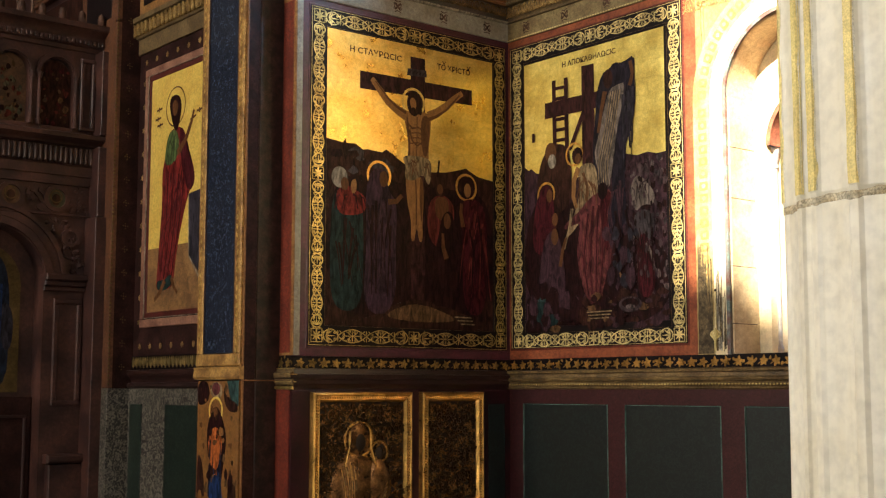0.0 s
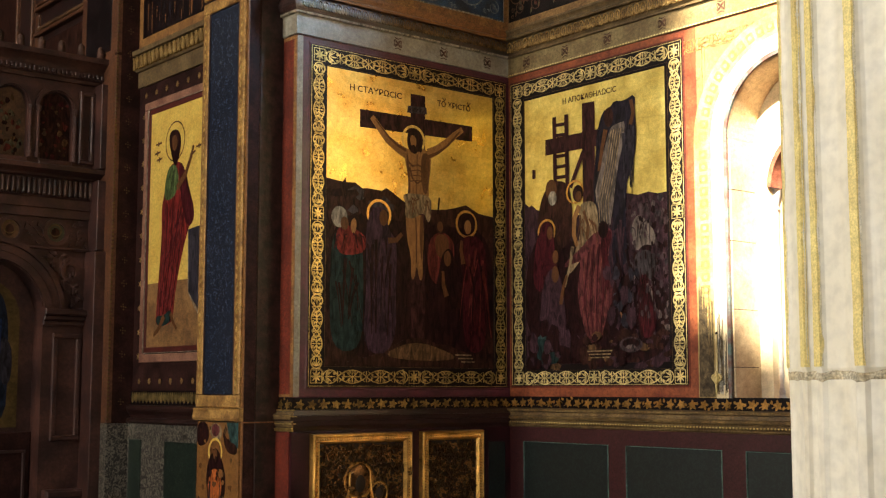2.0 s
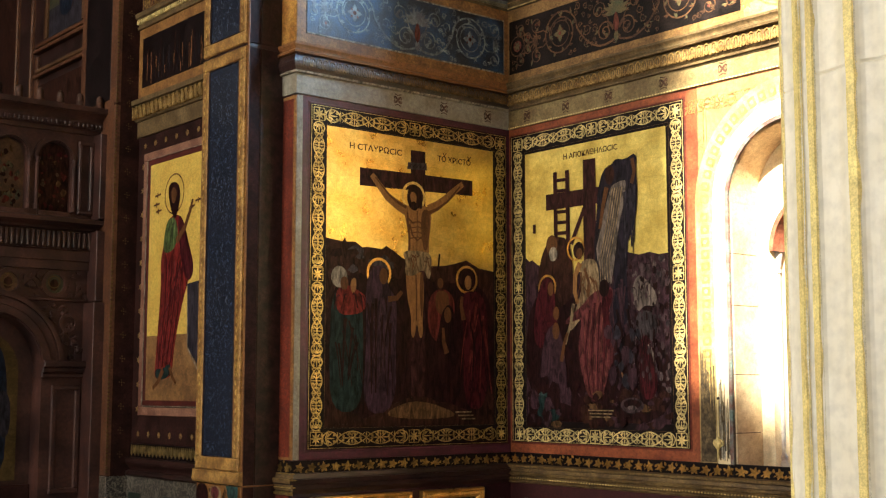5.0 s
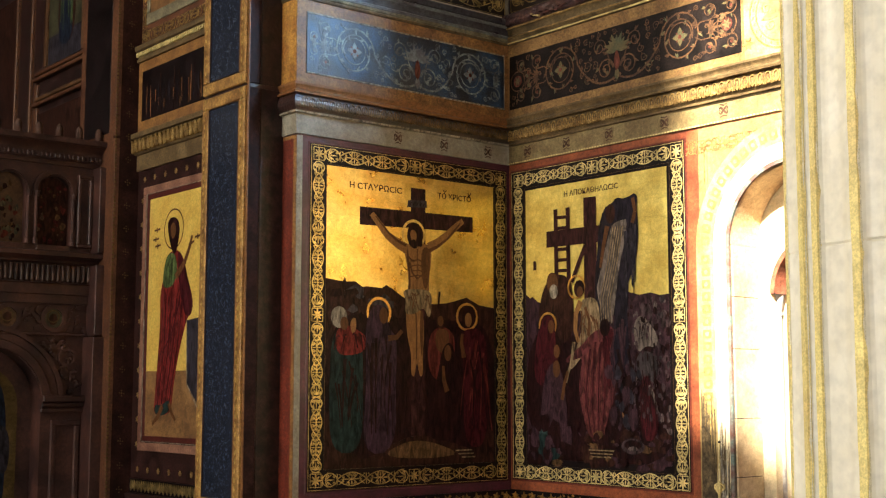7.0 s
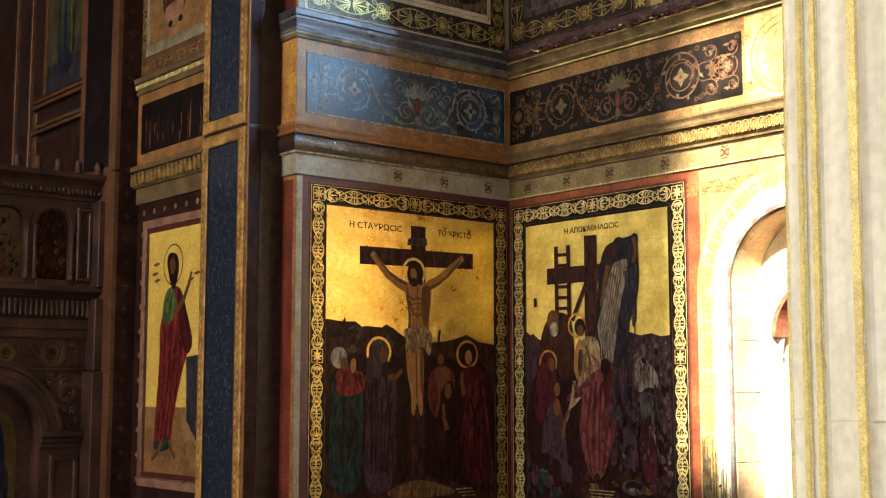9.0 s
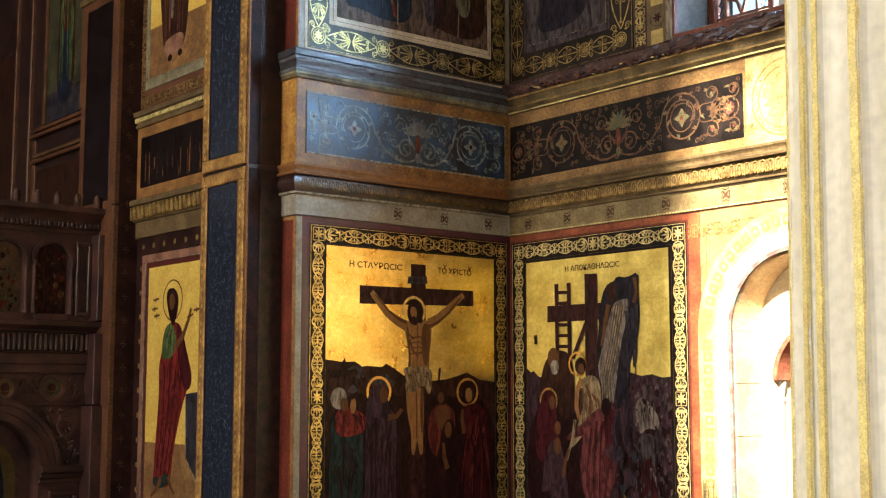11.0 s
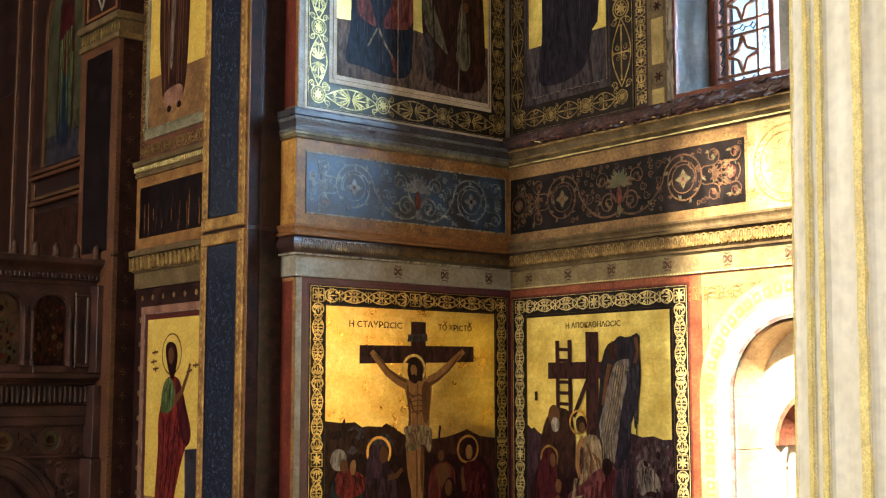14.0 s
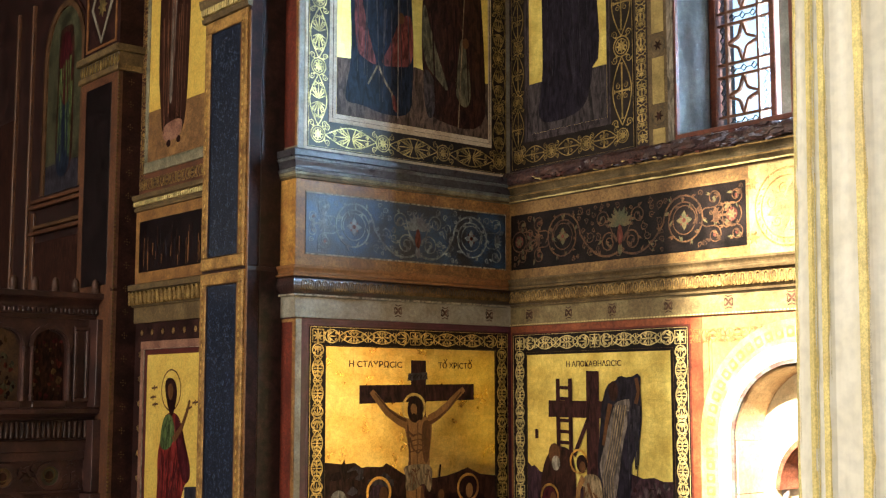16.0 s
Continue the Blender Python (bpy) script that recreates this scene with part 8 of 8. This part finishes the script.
# ---------------- altar screen ----------------
def altar_screen():
    ob = thing("altar_screen", "brown carved marble altar screen with arched icons", "altar screen", SCREEN)
    S = ICON_STONE
    g = Geo().box(-3.0, 3.69, 0.0, 3.62, -0.36, -0.16, S)
    part("back_panel", g, ob)
    # lower arch
    ac, ar, av = 2.97, 0.36, 2.0
    g = Geo()
    g.box(-3.0, ac - ar, 0.0, 2.45, -0.17, 0.0, S)
    g.box(ac + ar, 3.69, 0.0, 2.45, -0.17, 0.0, S)
    top = [(ac + ar * math.cos(math.pi * i / 24), av + ar * math.sin(math.pi * i / 24)) for i in range(25)]
    for p, q in zip(top, top[1:]):
        g.add([(*p, 0.0), (*q, 0.0), (q[0], 2.45, 0.0), (p[0], 2.45, 0.0), (*p, -0.17), (*q, -0.17)], [(1, 0, 3, 2), (0, 1, 5, 4)], S)
    part("arch_front", g, ob)
    for r, w, d in ((ar + 0.03, 0.05, 0.028), (ar + 0.085, 0.05, 0.018), (ar + 0.13, 0.03, 0.034)):
        g = Geo().strip([(ac + r * math.cos(math.pi * i / 24), av + r * math.sin(math.pi * i / 24)) for i in range(25)], w, 0.0, d, S)
        part("archivolt_moulding", g, ob)
    for v0, v1, d in ((1.93, 1.965, 0.03), (1.965, 2.0, 0.05), (2.0, 2.045, 0.075)):
        g = Geo().box(ac + ar - 0.01, 3.625, v0, v1, 0.0, d, S, 0.008)
        part("impost", g, ob)
    g = Geo()
    frame_boxes(g, 3.40, 3.60, 1.16, 1.88, 0.035, 0.0, 0.02, S, 0.006)
    g.box(3.38, 3.62, 0.0, 0.78, 0.0, 0.06, S, 0.01)
    g.box(3.36, 3.64, 0.78, 0.84, 0.0, 0.085, S, 0.015)
    part("pilaster_panel", g, ob)
    g = Geo().box(3.61, 3.69, 0.0, 2.44, -0.02, 0.17, S, 0.004)
    part("end_post", g, ob)
    # arched icon and the door panel under it
    g = Geo()
    path = [(ac - 0.26, 1.25), (ac - 0.26, 1.98)] + [(ac + 0.26 * math.cos(radians(180 - 15 * i)), 1.98 + 0.26 * math.sin(radians(15 * i))) for i in range(13)] + [(ac + 0.26, 1.25)]
    g.plate(path, -0.165, -0.15, GOLD_DULL)
    icon = part("arched_icon", g, ob, "dim icon with a gold arch")
    c = Canvas(ac - 0.3, ac + 0.3, 1.22, 2.3, -0.1495)
    c.soft([(0.30, 0.84), (0.42, 0.92), (0.66, 0.90), (0.80, 0.76), (0.82, 0.40), (0.80, 0.02), (0.20, 0.02), (0.2, 0.5)], NAVY)
    c.soft([(0.70, 0.60), (0.86, 0.55), (0.86, 0.30), (0.74, 0.28)], SLATE_DARK)
    c.halo(0.46, 0.80, 0.15, GOLD_PAINT)
    c.folds(0.3, 0.75, 0.1, 0.7, 7, COBALT, 95, 0.03, 0.05)
    c.done("painted_figure", icon, "dark blue draped form")
    g = Geo().box(ac - ar, ac + ar, 0.0, 1.22, -0.162, -0.13, BROWN_BLACK, 0.01)
    frame_boxes(g, ac - ar + 0.04, ac + ar - 0.04, 0.1, 1.1, 0.02, -0.135, -0.115, BROWN, 0.005)
    part("lower_door", g, ob, "very dark panelled door")
    # carved spandrel and medallions
    g = Geo()
    rnd = random.Random(14)
    for k in range(26):
        a = radians(rnd.uniform(5, 62))
        r = rnd.uniform(0.52, 0.66)
        u, v = ac + r * math.cos(a), av + r * math.sin(a)
        if u < 3.60 and v < 2.42:
            g.dome(u, v, 0.0, rnd.uniform(0.012, 0.028), rnd.uniform(0.012, 0.028), 0.02, S, 8, 2)
            g.plate(leaf(u, v, 0.05, 0.022, rnd.uniform(0, 360), 4), 0.0, 0.012, S)
    ring(g, 3.50, 2.30, 0.055, 0.02, 0.0, S, 16, 0.025)
    part("spandrel_carving", g, ob, "carved leaf spandrel")
    g = Geo().box(-3.0, 3.69, 2.45, 2.66, -0.17, 0.0, S)
    part("medallion_band", g, ob)
    g = Geo()
    g.box(-3.0, 3.69, 2.445, 2.462, 0.0, 0.022, S, 0.004)
    part("string_course", g, ob)
    for u in (2.75, 3.08, 3.395):
        g = Geo()
        ring(g, u, 2.562, 0.078, 0.026, 0.0, S, 24, 0.022)
        g.plate(disc(u, 2.562, 0.064, seg=20), 0.0, 0.004, DIM_GREEN if u > 3.2 else OCHRE_DULL)
        g.plate(disc(u, 2.555, 0.03, 0.04, 14), 0.004, 0.006, UMBER)
        ring(g, u, 2.575, 0.04, 0.008, 0.004, GOLD_DULL, 16, 0.002)
        part("medallion", g, ob, "round carved medallion with a dim painting")
        for k in range(12):
            d = rnd.uniform(0.11, 0.21)
            g = Geo().plate(leaf(u + d, 2.562 + rnd.uniform(-0.07, 0.07), 0.05, 0.024, rnd.choice((45, 135, 225, 315)) + rnd.uniform(-20, 20), 4), 0.0, 0.014 + 0.0004 * k, S)
            part("carved_leaf", g, ob)
    # entablature
    g = Geo()
    g.profile(-3.0, 3.69, [(2.66, -0.1), (2.662, 0.02), (2.72, 0.024), (2.725, 0.034), (2.79, 0.036), (2.80, 0.05), (2.806, 0.01), (2.93, 0.01), (2.935, -0.1)], S)
    part("architrave", g, ob)
    for k in range(34):
        g = Geo()
        u = 3.675 - 0.036 * k
        g.box(u - 0.024, u, 2.812, 2.922, 0.008, 0.034, FINIAL, 0.009)
        part("flute_block", g, ob)
    g = Geo()
    g.profile(-3.0, 3.70, [(2.93, -0.1), (2.932, 0.03), (2.94, 0.045)] + hollow(2.942, 2.972, 0.045, 0.10) + [(2.976, 0.115), (3.004, 0.12), (3.012, 0.10), (3.014, -0.1)], S)
    part("ledge", g, ob, "projecting carved ledge")
    # row of small arched icons
    g = Geo().box(-3.0, 3.69, 3.012, 3.62, -0.17, -0.05, S)
    part("gallery_back", g, ob)
    rows = (2.74, 3.06, 3.375)
    r, v1 = 0.118, 3.42
    edges = [2.58] + [x for u in rows for x in (u - r, u + r)] + [3.69]
    for u0, u1 in zip(edges[::2], edges[1::2]):
        part("gallery_pier", Geo().box(u0, u1, 3.012, 3.62, -0.06, 0.0, S), ob)
    for u in rows:
        arc = [(u + r * math.cos(math.pi * i / 16), v1 + r * math.sin(math.pi * i / 16)) for i in range(17)]
        part("gallery_arch", Geo().plate(arc + [(u - r, 3.62), (u + r, 3.62)], -0.06, -0.001, S), ob)
        part("gallery_sill", Geo().box(u - r, u + r, 3.012, 3.06, -0.06, 0.012, S, 0.006), ob)
    for j, u in enumerate(rows):
        g = Geo()
        g.strip([(u + (r + 0.022) * math.cos(math.pi * i / 16), v1 + (r + 0.022) * math.sin(math.pi * i / 16)) for i in range(17)], 0.03, 0.0, 0.022, S)
        part("arch_moulding", g, ob)
        for s in (-1, 1):
            g = Geo()
            turned(g, u + s * (r + 0.012), 0.012, [(3.06, 0.020), (3.09, 0.020), (3.10, 0.014), (3.38, 0.013), (3.39, 0.018), (3.42, 0.024)], S, 8)
            part("colonnette", g, ob)
        c = Canvas(u - r, u + r, 3.06, 3.54, -0.0495)
        c.poly([(0, 0), (1, 0), (1, 0.75), (0.85, 0.92), (0.5, 1.0), (0.15, 0.92), (0, 0.75)], UMBER if j > 1 else OCHRE_DULL)
        c.dabs(0.08, 0.92, 0.05, 0.85, 46, (CRIMSON_DARK, UMBER, WINE, OCHRE_DULL, EARTH) if j > 1 else (CRIMSON_DARK, EARTH, DIM_GREEN, UMBER_DARK, OLIVE_DARK), 100 + j, 0.09, 1.2)
        c.done("small_icon_panel", ob, "small dim arched icon")
    part("end_post", Geo().box(3.645, 3.69, 3.016, 3.61, -0.02, 0.13, S, 0.004), ob)
    part("end_post", Geo().box(3.63, 3.69, 2.45, 2.93, -0.02, 0.14, S, 0.004), ob)
    g = Geo()
    frame_boxes(g, 3.535, 3.645, 3.05, 3.56, 0.028, 0.0, 0.03, S, 0.006)
    part("end_panel", g, ob)
    g = Geo()
    g.profile(-3.0, 3.70, [(3.61, -0.1), (3.612, 0.02), (3.64, 0.026), (3.645, 0.05), (3.68, 0.055)] + hollow(3.69, 3.745, 0.055, 0.11) + [(3.75, 0.13), (3.785, 0.135), (3.79, 0.10), (3.792, -0.3)], S)
    part("cornice", g, ob, "carved crowning cornice")
    for k in range(36):
        g = Geo()
        u = 3.68 - 0.032 * k
        g.box(u - 0.018, u, 3.65, 3.678, 0.05, 0.072, S, 0.003)
        part("dentil", g, ob)
    for k in range(8):
        g = Geo()
        turned(g, 3.655 - 0.142 * k, 0.06, [(3.792, 0.030), (3.804, 0.030), (3.806, 0.025), (3.852, 0.026), (3.872, 0.020), (3.884, 0.010), (3.89, 0.0)], FINIAL, 10)
        part("finial", g, ob, "small rounded finial", smooth=True)


altar_screen()
